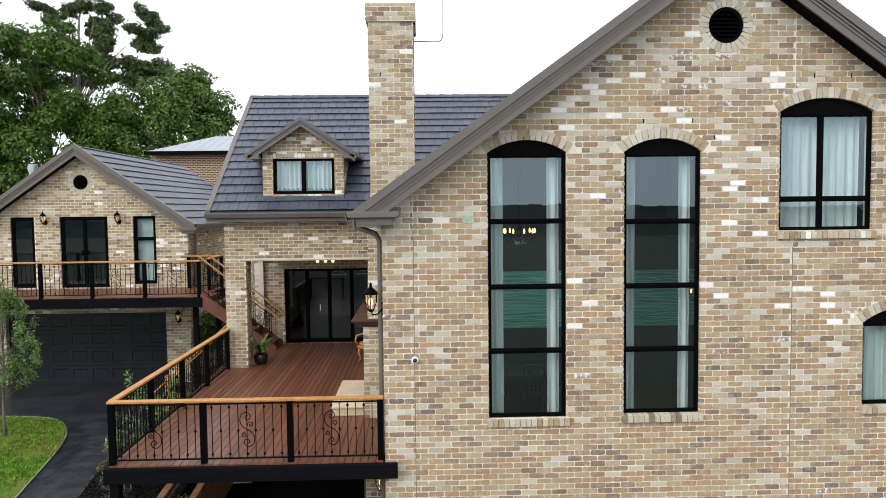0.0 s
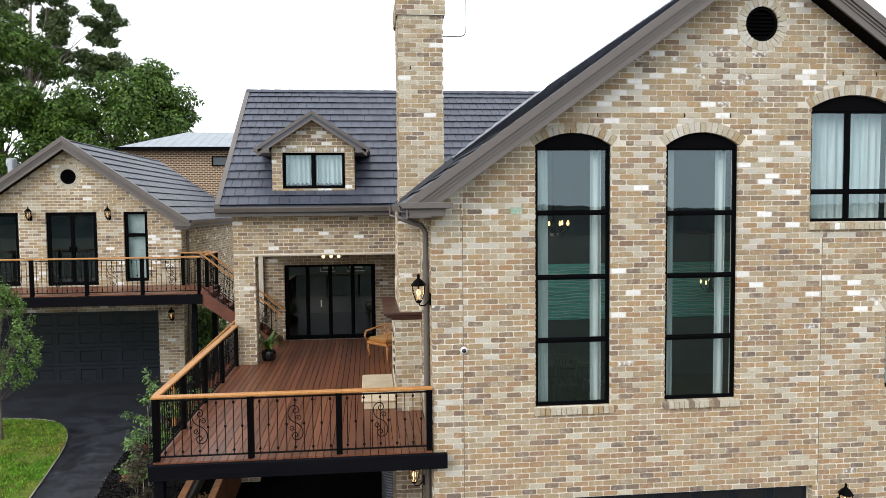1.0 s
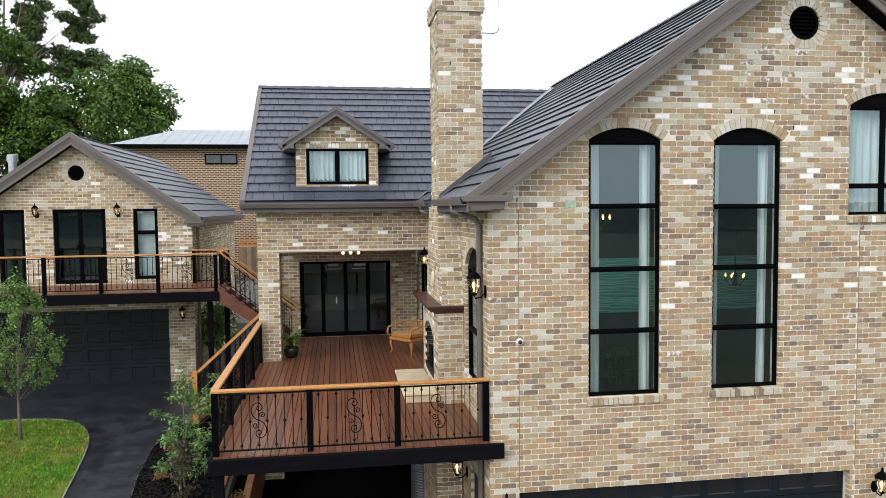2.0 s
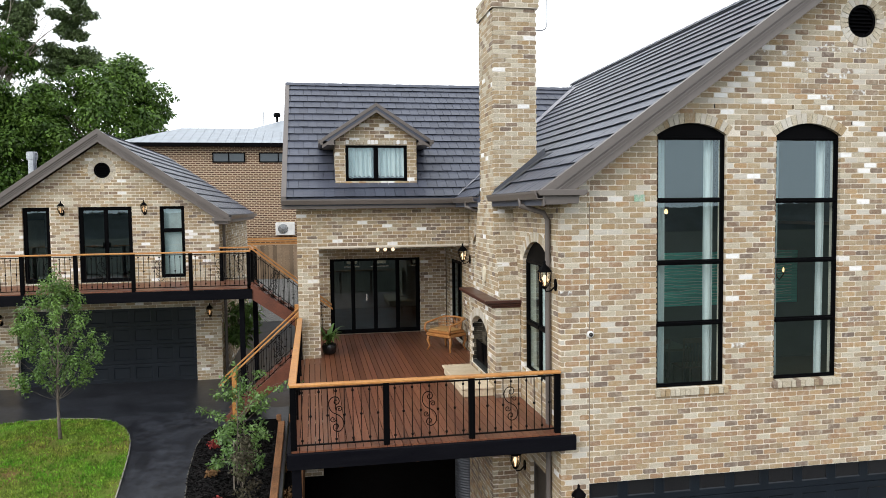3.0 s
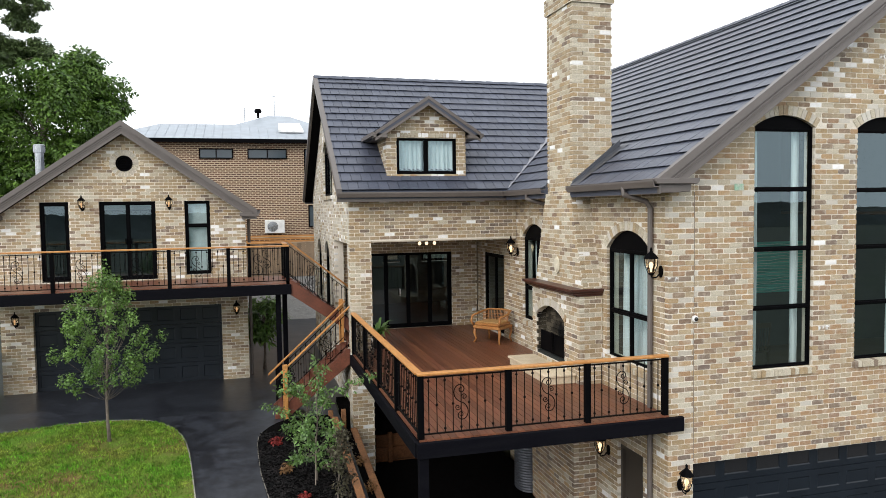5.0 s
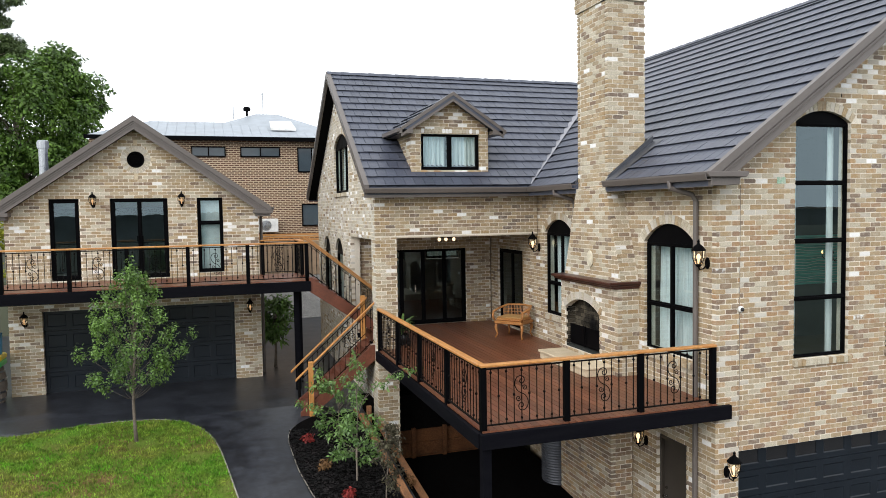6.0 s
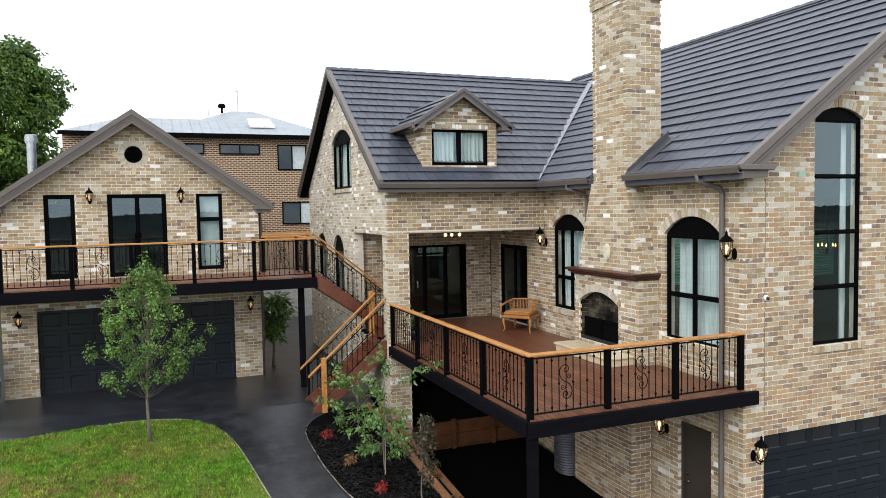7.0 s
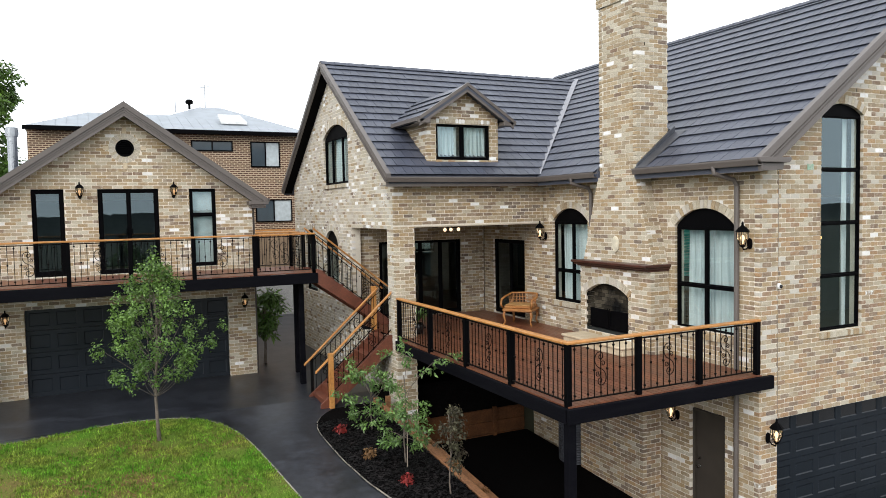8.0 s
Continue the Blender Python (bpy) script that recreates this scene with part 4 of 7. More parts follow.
# unseen east wall, added so no light leaks into the rooms
brick_wall("wall_east", wall_frame((9.84, 0, 0), (0, 1, 0), (1, 0, 0)), 11.01, 26.4, FLOOR_LOW, 5.12, skins=False, label="unseen brick side wall closing the rooms to light")
# black sheet added for the dark void below the porch; it stops stray light
g = Geo()
g.box(-4.7, -0.62, 18.95, 19.0, -0.75, 1.3)
solid("subfloor_shade_sheet", g, BLACKWOOD, "black sheet added for the shaded void below the porch", "wall")
PB = wall_frame((0, 20.7, 0), (1, 0, 0), (0, -1, 0))
BIFOLD = rect(-3.93, -1.38, 1.43, 3.6)
brick_wall("wall_porch_back", PB, -4.7, -0.62, 1.3, 4.25, [BIFOLD], mix=dark_mix, label="brick back wall of the porch", own=EVERY)
door = window("door_1", PB, BIFOLD, (-3.29, -2.655, -2.02), (), "black-framed bifold doors with four dark glass leaves", frame_w=0.09, glass=TINTED)
tagged(door, category="door")
g = Geo()
g.box(-2.93, -2.90, -0.05, 0.02, 2.35, 2.55, PB)
part("door_handle", g, SILVER, door)
door = window("door_2", WEST, SIDE_DOOR, (19.33,), (), "black-framed glass double door on to the porch", frame_w=0.08, glass=TINTED)
tagged(door, category="door")
g = Geo()
g.box(-4.7, -0.62, 17.6, 20.7, 4.25, 4.29)
solid("porch_ceiling", g, material("stained_lining_boards", (0.075, 0.032, 0.018), 0.5, var=0.2, scale=2, bump=0.1, fine=20, hue=(0.055, 0.022, 0.013), stretch=(6, 0.4, 1)), "dark red-brown timber porch ceiling", "ceiling")

# ---- chimney and fireplace ----
ch = thing("chimney", pose(-0.5, 14.25, FLOOR_LOW), "tall tan brick chimney with a tapered breast and fireplace", "chimney")
back = ch.matrix_basis.inverted()


def chm(origin, u, n):
    return back @ wall_frame(origin, u, n)


def chimney_mix(u, z):
    r = random.random()
    return 2 if r < 0.035 else 1 if r < 0.12 else 3 if r < 0.40 else 0


for x0, x1, y0, y1, z0, z1 in ((-0.95, -0.1, 13.65, 14.85, 5.06, 8.71), (-0.99, -0.06, 13.61, 14.89, 8.715, 9.05)):
    kw = dict(mix=chimney_mix, parent=ch, thick=0.3)
    brick_wall("stack_face", chm((0, y0, FLOOR_LOW - FLOOR_LOW), (1, 0, 0), (0, -1, 0)), x0, x1, z0, z1, **kw)
    brick_wall("stack_face", chm((x0, 0, 0), (0, 1, 0), (-1, 0, 0)), y0 + 0.11, y1 - 0.11, z0, z1, **kw)
    brick_wall("stack_face", chm((x1, 0, 0), (0, 1, 0), (1, 0, 0)), y0 + 0.11, y1 - 0.11, z0, z1, **kw)
    brick_wall("stack_face", chm((0, y1, 0), (1, 0, 0), (0, 1, 0)), x0, x1, z0, z1, **kw)
# tapered breast above the mantel
bx, sl = -1.0, 1.8 / 0.52
brick_wall("breast_face", chm((bx, 0, 0), (0, 1, 0), (-1, 0, 0)), 13.1, 15.4, 3.24, 5.06, gable=(14.25, 5.06 + 0.6 * sl, sl), thick=0.4, mix=chimney_mix, parent=ch)
for y, s in ((13.12, 1), (15.38, -1)):
    m = wall_frame((0, y, 3.24), (1, 0, 0), (0, -s, 0))
    zdir = Vector((0, s * 0.53, 1.82)).normalized()
    m.col[2][:3] = zdir
    m.col[1][:3] = Vector((0, -s * zdir.z, s * zdir.y * s * s))
    m.col[3][:3] = Vector((0, y, 3.24)) - zdir * FLOOR_LOW
    brick_wall("breast_shoulder", back @ m, bx + 0.01, -0.6, FLOOR_LOW, FLOOR_LOW + 1.9, thick=0.12, mix=chimney_mix, parent=ch)
FIRE = arch(13.78, 15.2, 1.66, 2.52, 0.23)
fx = -1.08
FPM = chm((fx, 0, 0), (0, 1, 0), (-1, 0, 0))
brick_wall("breast_front", FPM, 13.1, 15.4, 1.40, 3.14, [FIRE], thick=0.25, mix=chimney_mix, parent=ch)
brick_wall("breast_side", chm((0, 13.1, 0), (1, 0, 0), (0, -1, 0)), fx + 0.1, -0.6, 1.40, 3.14, thick=0.2, mix=chimney_mix, parent=ch)
brick_wall("breast_side", chm((0, 15.4, 0), (1, 0, 0), (0, 1, 0)), fx + 0.1, -0.6, 1.40, 3.14, thick=0.2, mix=chimney_mix, parent=ch)
# foot of the chimney below the deck
brick_wall("foot_face", chm((-1.1, 0, 0), (0, 1, 0), (-1, 0, 0)), 13.32, 15.42, FLOOR_LOW, 1.17, thick=0.2, mix=foot_mix, parent=ch)
brick_wall("foot_side", chm((0, 13.32, 0), (1, 0, 0), (0, -1, 0)), -1.1 + 0.1, -0.61, FLOOR_LOW, 1.17, thick=0.2, mix=foot_mix, parent=ch)
brick_wall("foot_side", chm((0, 15.42, 0), (1, 0, 0), (0, 1, 0)), -1.1 + 0.1, -0.61, FLOOR_LOW, 1.17, thick=0.2, mix=foot_mix, parent=ch)
g = Geo()
g.box(-1.29, -0.6, 13.03, 15.49, 3.185, 3.24, back)
g.box(-1.23, -0.6, 13.06, 15.46, 3.14, 3.185, back)
g.box(-1.16, -0.6, 13.08, 15.42, 3.10, 3.14, back)
part("mantel", g, MANTEL, ch, "dark red timber mantel shelf", bevel=0.012)
g = Geo()
g.box(-0.83, -0.8, 13.7, 15.3, 1.5, 2.8, back)
g.box(-1.05, -0.8, 13.6, 15.3, 1.66, 1.72, back)
box_back = part("firebox", g, SOOT, ch, "soot-blackened firebox")
for i in range(13):
    for k in range(8):
        g = Geo()
        y = 13.62 + k * 0.24 + 0.12 * (i % 2)
        z = 1.73 + i * 0.086
        g.box(-0.85, -0.829, y, min(15.3, y + 0.23), z, z + 0.076, back)
        if y < 15.2:
            part("brick", g, SOOTBRICK, box_back)
for i in range(10):
    for y in (13.782, 15.186):
        g = Geo()
        z = 1.73 + i * 0.086
        g.box(-1.03 if i % 2 else -1.06, -0.83, y, y + 0.012, z, z + 0.079, back)
        part("brick", g, SOOTBRICK, box_back)
g = Geo()
g.box(-0.99, -0.965, 13.82, 14.48, 1.74, 2.16, back)
g.box(-0.99, -0.965, 14.5, 15.16, 1.74, 2.16, back)
for y in (14.46, 14.52):
    g.tube([(-1.0, y, 1.8), (-1.02, y, 2.2)], 0.012, 6, back)
part("fire_screen", g, BLACK, ch, "black iron fire screen", bevel=0.006)
g = Geo()
g.prism([(0.11 * math.sin(2 * math.pi * i / 20), 0.17 * math.cos(2 * math.pi * i / 20)) for i in range(20)], 0, 0.03, chm((bx, 14.25, 3.62), (0, 1, 0), (-1, 0, 0)))
g.prism([(0.085 * math.sin(2 * math.pi * i / 20), 0.14 * math.cos(2 * math.pi * i / 20)) for i in range(20)], 0.03, 0.042, chm((bx, 14.25, 3.62), (0, 1, 0), (-1, 0, 0)))
solid("wall_plaque", g, material("cream_plaster", (0.70, 0.64, 0.50), 0.8, var=0.08, scale=9, bump=0.2), "oval cream stone plaque on the chimney breast", "plaque", kind="", bevel=0.006)
bpy.data.objects["wall_plaque"].matrix_basis = ch.matrix_basis
g = Geo()
g.box(-1.68, -1.09, 13.25, 15.25, DECK_Z, 1.56)
g.box(-1.72, -1.09, 13.22, 15.28, 1.56, 1.61)
solid("hearth", g, STONE, "low cream stone hearth before the fireplace", "hearth", kind="", bevel=0.012)
# flashing wedge where the roof meets the stack
g = Geo()
for y0, y1 in ((13.60, 13.645), (14.855, 14.9)):
    g.add([(-1.0, y0, main_z(-1.0) + 0.02), (0.05, y0, main_z(0.05) + 0.02), (0.05, y0, main_z(0.05) + 0.17), (-0.95, y0, main_z(-1.0) + 0.13),
           (-1.0, y1, main_z(-1.0) + 0.02), (0.05, y1, main_z(0.05) + 0.02), (0.05, y1, main_z(0.05) + 0.17), (-0.95, y1, main_z(-1.0) + 0.13)],
          [(0, 1, 2, 3), (7, 6, 5, 4), (3, 2, 6, 7), (0, 4, 5, 1), (1, 5, 6, 2), (0, 3, 7, 4)])
g.box(-0.1, 0.03, 13.62, 14.88, main_z(0.0) - 0.05, main_z(0.0) + 0.1)
g.add([(-1.02, 13.3, main_z(-1.02) + 0.05), (0.1, 13.3, main_z(0.1) + 0.05), (0.1, 13.64, main_z(0.1) + 0.05), (-1.02, 13.64, main_z(-1.02) + 0.05)], [(0, 1, 2, 3)])
solid("chimney_flashing", g, LEAD, "dark grey metal flashing round the chimney", "flashing")
# aerial arm on the chimney's side
g = Geo()
g.tube([(-0.12, 14.78, 8.60), (0.38, 14.78, 8.60), (0.445, 14.78, 8.63), (0.476, 14.78, 8.70), (0.476, 14.78, 9.9)], 0.014, 8)
solid("aerial_mast", g, GALV, "thin bent metal aerial mast on the chimney", "aerial", kind="", smooth=True)

# ---- dormer ----
dm = thing("dormer", pose(-2.83, 17.68, 5.4), "brick dormer with a tiled gable roof and sliding window", "dormer")
dback = dm.matrix_basis.inverted()
DF = dback @ wall_frame((0, 17.68, 0), (1, 0, 0), (0, -1, 0))
DW = rect(-3.57, -2.09, 5.63, 6.5)
brick_wall("dormer_face", DF, -3.82, -1.86, 5.42, 7.3, [DW], (-2.84, 7.31, 0.66), thick=0.2, mix=painted_mix(((-3.03, 6.97), (-2.61, 6.99), (-2.66, 6.89), (-2.43, 6.74), (-3.41, 6.65), (-3.75, 6.26), (-2.0, 5.67)), dark_mix), parent=dm)
for i in range(17):
    g, u = Geo(), -3.57 + i * 1.48 / 17
    brick_block(g, u + 0.006, u + 1.48 / 17 - 0.006, 6.505, 6.605, 0.006, DF, random.choice((3, 4, 3, 0, 2)))
    part("head_brick", g, BRICK, dm)
for i in range(9):
    g, u = Geo(), -3.6 + i * 1.54 / 9
    brick_block(g, u + 0.006, u + 1.54 / 9 - 0.006, 5.525, 5.625, 0.012, DF, 2 if i in (5, 6) else random.choice((0, 3, 6)))
    part("sill_brick", g, BRICK, dm)
for x, n in ((-3.82, -1), (-1.86, 1)):
    brick_wall("dormer_cheek", dback @ wall_frame((x, 0, 0), (0, 1, 0), (n, 0, 0)), 17.79, 19.6, 5.5, 6.52, thick=0.15, mix=limed_mix, parent=dm)
w = window("window_frame", DF, DW, (-2.84,), (), frame_w=0.05)
w.parent = dm
del w["category"], w["kind"]
g = Geo()
for s in (-1, 1):
    x = -2.84 + s * 1.26
    g.prism([(-2.84, 7.40), (x, 7.40 - 0.66 * 1.26), (x, 7.30 - 0.66 * 1.26), (-2.84, 7.30)], 17.4, 20.6, dback)
part("dormer_sarking", g, TILE, dm)
dl = 1.26 * math.sqrt(1 + 0.66 ** 2)
for along, up, p in (((0, -1, 0), (1, 0, 0.66), (-2.84 - 1.26, 20.6, 7.41 - 0.66 * 1.26)), ((0, 1, 0), (-1, 0, 0.66), (-2.84 + 1.26, 17.4, 7.41 - 0.66 * 1.26))):
    m = slope_frame(p, along, up)
    t_, _ = tiles("t", m, 0, 3.2, dl, lambda q: q.z > wing_z(q.y) - 0.15, "")
    q = Geo()
    q.v, q.f, q.k = [tuple(dback @ Vector(v)) for v in t_.v], t_.f, t_.k
    part("dormer_tiles", q, TILE, dm)
for s in (-1, 1):
    for nm, a, b, d0, d1 in (("bargeboard", -0.17, -0.02, 0.24, 0.275), ("bargeboard_cap", -0.03, 0.055, 0.2, 0.295)):
        g = Geo()
        x = -2.84 + s * 1.28
        g.prism([(-2.84, 7.40 + a), (x, 7.40 - 0.66 * 1.28 + a), (x, 7.40 - 0.66 * 1.28 + b), (-2.84, 7.40 + b)], d0, d1, DF)
        part(nm, g, TRIM, dm)
    g = Geo()
    x = -2.84 + s * 1.26
    zz = 7.40 - 0.66 * 1.26
    a, b = sorted((x, x + s * 0.1))
    g.box(a, b, 17.42, 19.0, zz - 0.07, zz + 0.02, dback)
    part("dormer_gutter", g, TRIM, dm)
    g = Geo()
    a, b = sorted((x, -2.84 + s * 0.98))
    g.box(a, b, 17.44, 19.0, zz - 0.10, zz - 0.08, dback)
    part("dormer_soffit", g, TRIM, dm)
g = Geo()
g.box(-3.86, -1.82, 17.60, 17.70, 5.40, 5.44, dback)
part("apron_flashing", g, LEAD, dm)
for x0, x1 in ((-4.16, -3.84), (-1.84, -1.52)):
    g = Geo()
    g.box(x0, x1, 17.40, 17.66, 6.46, 6.56, dback)
    part("eave_return", g, TRIM, dm, bevel=0.006)
DFW = wall_frame((0, 17.68, 0), (1, 0, 0), (0, -1, 0))
curtain(DFW, -3.5, -2.9, 5.65, 6.46, -0.22)
curtain(DFW, -2.78, -2.12, 5.65, 6.46, -0.22)
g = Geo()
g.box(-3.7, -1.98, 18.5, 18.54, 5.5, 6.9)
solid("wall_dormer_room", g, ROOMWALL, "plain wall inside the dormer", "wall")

# ---- deck ----
deck = thing("deck", pose(-2.7, 14, DECK_Z), "raised red-brown timber deck on black beams", "deck")
dkb = deck.matrix_basis.inverted()
n = 35
wb = (4.75 - 0.62) / n
for i in range(n):
    x = -4.75 + i * wb
    g = Geo()
    far = 20.68 if x > -4.72 else 17.5
    g.box(x + 0.005, x + wb - 0.005, 10.82, far, DECK_Z - 0.025, DECK_Z + random.uniform(-0.001, 0.001), dkb)
    part("board", g, DECKING, deck)
for nm, b in (("front_beam", (-4.80, -0.40, 10.74, 10.82, 1.17, 1.40)), ("side_beam", (-4.82, -4.755, 10.83, 17.5, 1.17, 1.40)), ("ledger", (-4.7, -0.65, 20.2, 20.25, 1.1, 1.39))):
    g = Geo()
    g.box(*b, dkb)
    part(nm, g, BLACKWOOD, deck, bevel=0.006)
for i in range(10):
    g = Geo()
    y = 11.3 + i * 0.95
    g.box(-4.75, -1.32 if 13 < y < 16.3 else -0.65, y, y + 0.05, 1.18, 1.39, dkb)
    part("joist", g, BLACKWOOD, deck)
for x, y in ((-4.68, 10.90),):
    g = Geo()
    g.box(x - 0.07, x + 0.07, y - 0.07, y + 0.07, ground_z(x + 1, y), 1.2, dkb)
    part("post", g, BLACKWOOD, deck, bevel=0.006)


# ---- balustrades ----
def spiral(cx, cz, r0, r1, a0, turns, n=26):
    return [(cx + (r0 + (r1 - r0) * i / n) * math.cos(a0 + 2 * math.pi * turns * i / n), cz + (r0 + (r1 - r0) * i / n) * math.sin(a0 + 2 * math.pi * turns * i / n)) for i in range(n + 1)]


def scroll_geo(h):
    """A wrought S whose ends wind into spirals, with two small curls in its hollows, h high."""
    g = Geo()
    n, up = 48, []
    for i in range(n + 1):
        t = i / n
        a, r = -math.pi / 2 - 2 * math.pi * 1.6 * t, 0.02 + 0.15 * math.exp(-3.7 * t)
        up.append((r * math.cos(a), 0.80 * h + 1.1 * r * math.sin(a)))
    k = (0.5 * h - 0.80 * h) / (up[0][1] - 0.80 * h)
    up = [(x, 0.80 * h + (z - 0.80 * h) * k) for x, z in up]
    down = [(-x, h - z) for x, z in up[1:]]
    g.tube([(x, 0, z) for x, z in down[::-1] + up], 0.0075, 5)
    for s, c in ((1, 0.62), (-1, 0.38)):
        g.tube([(s * (0.03 + x), 0, c * h + s * z) for x, z in spiral(0.02, 0, 0.008, 0.05, 1.0, 1.4, 16)], 0.007, 5)
    return g


def baluster_geo(h, knots):
    g = Geo()
    g.tube([(0, 0, 0), (0, 0, h)], 0.0085, 4, square=True)
    for k in knots:
        g.lathe([(0.006, k - 0.024), (0.020, k - 0.008), (0.020, k + 0.008), (0.006, k + 0.024)], 8)
    return g


H_BAL = 0.84
BAL_MESH = [baluster_geo(H_BAL, (0.42,)).mesh("baluster", IRON), baluster_geo(H_BAL, (0.06, 0.78)).mesh("baluster", IRON)]
SCROLL_MESH = scroll_geo(0.62).mesh("scroll", IRON)
SCROLL_MESH.polygons.foreach_set("use_smooth", [True] * len(SCROLL_MESH.polygons))


def link(name, mesh, parent, loc):
    ob = new(name, mesh)
    ob.parent, ob.location = parent, loc
    return ob


def railing(p, yaw, posts, label, rail_mat, top=0.98, ends=(True, True), over=(0.05, 0.05), scrolls=True):
    """Posts at the given distances along local x, a timber top rail, iron panels between them."""
    root = thing("railing", pose(*p, 0, 0, yaw), label, "railing", "deck balustrades")
    for i, x in enumerate(posts):
        if (i == 0 and not ends[0]) or (i == len(posts) - 1 and not ends[1]):
            continue
        g = Geo()
        g.box(x - 0.045, x + 0.045, -0.045, 0.045, -0.2, top - 0.04)
        part("post", g, BLACK, root, bevel=0.005)
    g = Geo()
    g.box(posts[0] - over[0], posts[-1] + over[1], -0.06, 0.06, top - 0.04, top)
    part("top_rail", g, rail_mat, root, "honey-coloured timber top rail", bevel=0.008)
    for a, b in zip(posts, posts[1:]):
        g = Geo()
        g.box(a + 0.045, b - 0.045, -0.016, 0.016, 0.055, 0.075)
        part("panel_rail", g, IRON, root)
        g = Geo()
        g.box(a + 0.045, b - 0.045, -0.016, 0.016, top - 0.085, top - 0.065)
        part("panel_rail", g, IRON, root)
        n = max(3, round((b - a) / 0.125))
        mid = n // 2 if scrolls else -1
        for i in range(1, n):
            x = a + (b - a) * i / n
            link("baluster", BAL_MESH[i % 2], root, (x, 0, 0.07))
            if i == mid:
                link("scroll", SCROLL_MESH, root, (x + 0.002, 0.012, 0.19))
    return root


railing((-4.72, 10.90, DECK_Z), 0, [0.01, 1.38, 2.69, 4.06], "black iron deck balustrade with a honey timber rail", HONEY)
railing((-4.72, 10.90, DECK_Z), 90, [0, 1.62, 3.26, 4.88, 6.56], "black iron deck balustrade with a honey timber rail", HONEY, ends=(False, True), over=(-0.062, 0.05))

# ---- stairs ----
def flight(p, yaw, steps, rise, going, width, label, rails=(True, True), newels=True):
    """Local x runs up the flight, y across it; open risers are closed with boards."""
    root = thing("staircase", pose(*p, 0, 0, yaw), label, "stairs", "outdoor stairs")
    run, up = steps * going, steps * rise
    for y in (-0.02, width - 0.02):
        g = Geo()
        g.prism([(-0.12, 0), (0.16, 0), (run + 0.1, up - 0.24), (run + 0.1, up + 0.06), (run - 0.05, up + 0.06), (-0.12, 0.1)], y, y + 0.045)
        part("stringer", g, STAIRWOOD, root, bevel=0.004)
    for i in range(steps):
        g = Geo()
        g.box(i * going - 0.02, (i + 1) * going + 0.01, 0.026, width - 0.021, (i + 1) * rise - 0.04, (i + 1) * rise)
        part("tread", g, STAIRWOOD, root, bevel=0.004)
        g = Geo()
        g.box(i * going, i * going + 0.02, 0.026, width - 0.021, i * rise, (i + 1) * rise - 0.041)
        part("riser", g, STAIRWOOD, root)
    k = up / run
    for y, on in ((0.0, rails[0]), (width, rails[1])):
        if not on:
            continue
        g = Geo()
        x0, x1 = -0.22, run + 0.05
        z0, z1 = x0 * k + 1.02, x1 * k + 1.02
        g.prism([(x0, z0), (x1, z1), (x1, z1 + 0.05), (x0, z0 + 0.05)], y - 0.035, y + 0.035)
        part("handrail", g, HONEY, root, "honey-coloured timber handrail", bevel=0.006)
        for d in (0.17, 0.93):
            g = Geo()
            g.prism([(-0.05, -0.05 * k + d), (run, run * k + d), (run, run * k + d + 0.022), (-0.05, -0.05 * k + d + 0.022)], y - 0.012, y + 0.012)
            part("panel_rail", g, IRON, root)
        n = int(run / 0.125)
        for i in range(n):
            x = run * (i + 0.5) / n
            b = link("baluster", BAL_MESH[i % 2], root, (x, y, x * k + 0.14))
            b.scale = (1, 1, 0.96)
        link("scroll", SCROLL_MESH, root, (0.3, y + 0.01, 0.3 * k + 0.25))
        link("scroll", SCROLL_MESH, root, (run * 0.7, y + 0.01, run * 0.7 * k + 0.25))
    return root


lower = flight((-6.42, 17.86, -0.06), 0, 8, (DECK_Z + 0.06) / 8, 0.205, 0.95, "red-brown timber stairs rising from the path to the porch")
for x, y, z0, z1, mt in ((0.13, -0.05, 0.0, 1.27, HONEY), (1.6, 1.0, 1.30, 2.62, HONEY), (-0.02, 1.0, 0.05, 1.0, IRON)):
    g = Geo()
    w = 0.055 if mt is HONEY else 0.03
    g.box(x - w, x + w, y - w, y + w, z0, z1)
    part("newel", g, mt, lower, bevel=0.006)
upper = flight((-4.12, 20.62, DECK_Z), 180, 8, (UPPER_Z - DECK_Z) / 8, 0.235, 0.86, "red-brown timber stairs from the porch up to the balcony")

# ---- garage house ----
GF = wall_frame((0, 22.1, 0), (1, 0, 0), (0, -1, 0))
GX, GTOP, GP = -10.21, 7.22, 0.70
GW1, GD2, GW3, GDOOR = rect(-12.34, -11.64, 3.0, 5.1), rect(-10.88, -9.46, 2.96, 5.12), rect(-8.70, -8.03, 3.06, 5.12), rect(-12.6, -7.8, -0.02, 2.2)
GVENT = {"u": GX, "z": 6.14, "r": 0.22, "ring": 0.16}


def garage_mix(u, z):
    r = random.random()
    white = 0.30 if -8.1 < u < -7.3 and 3.6 < z < 4.4 else 0.03
    return 2 if r < white else 1 if r < white + 0.13 else 3 if r < white + 0.36 else 0


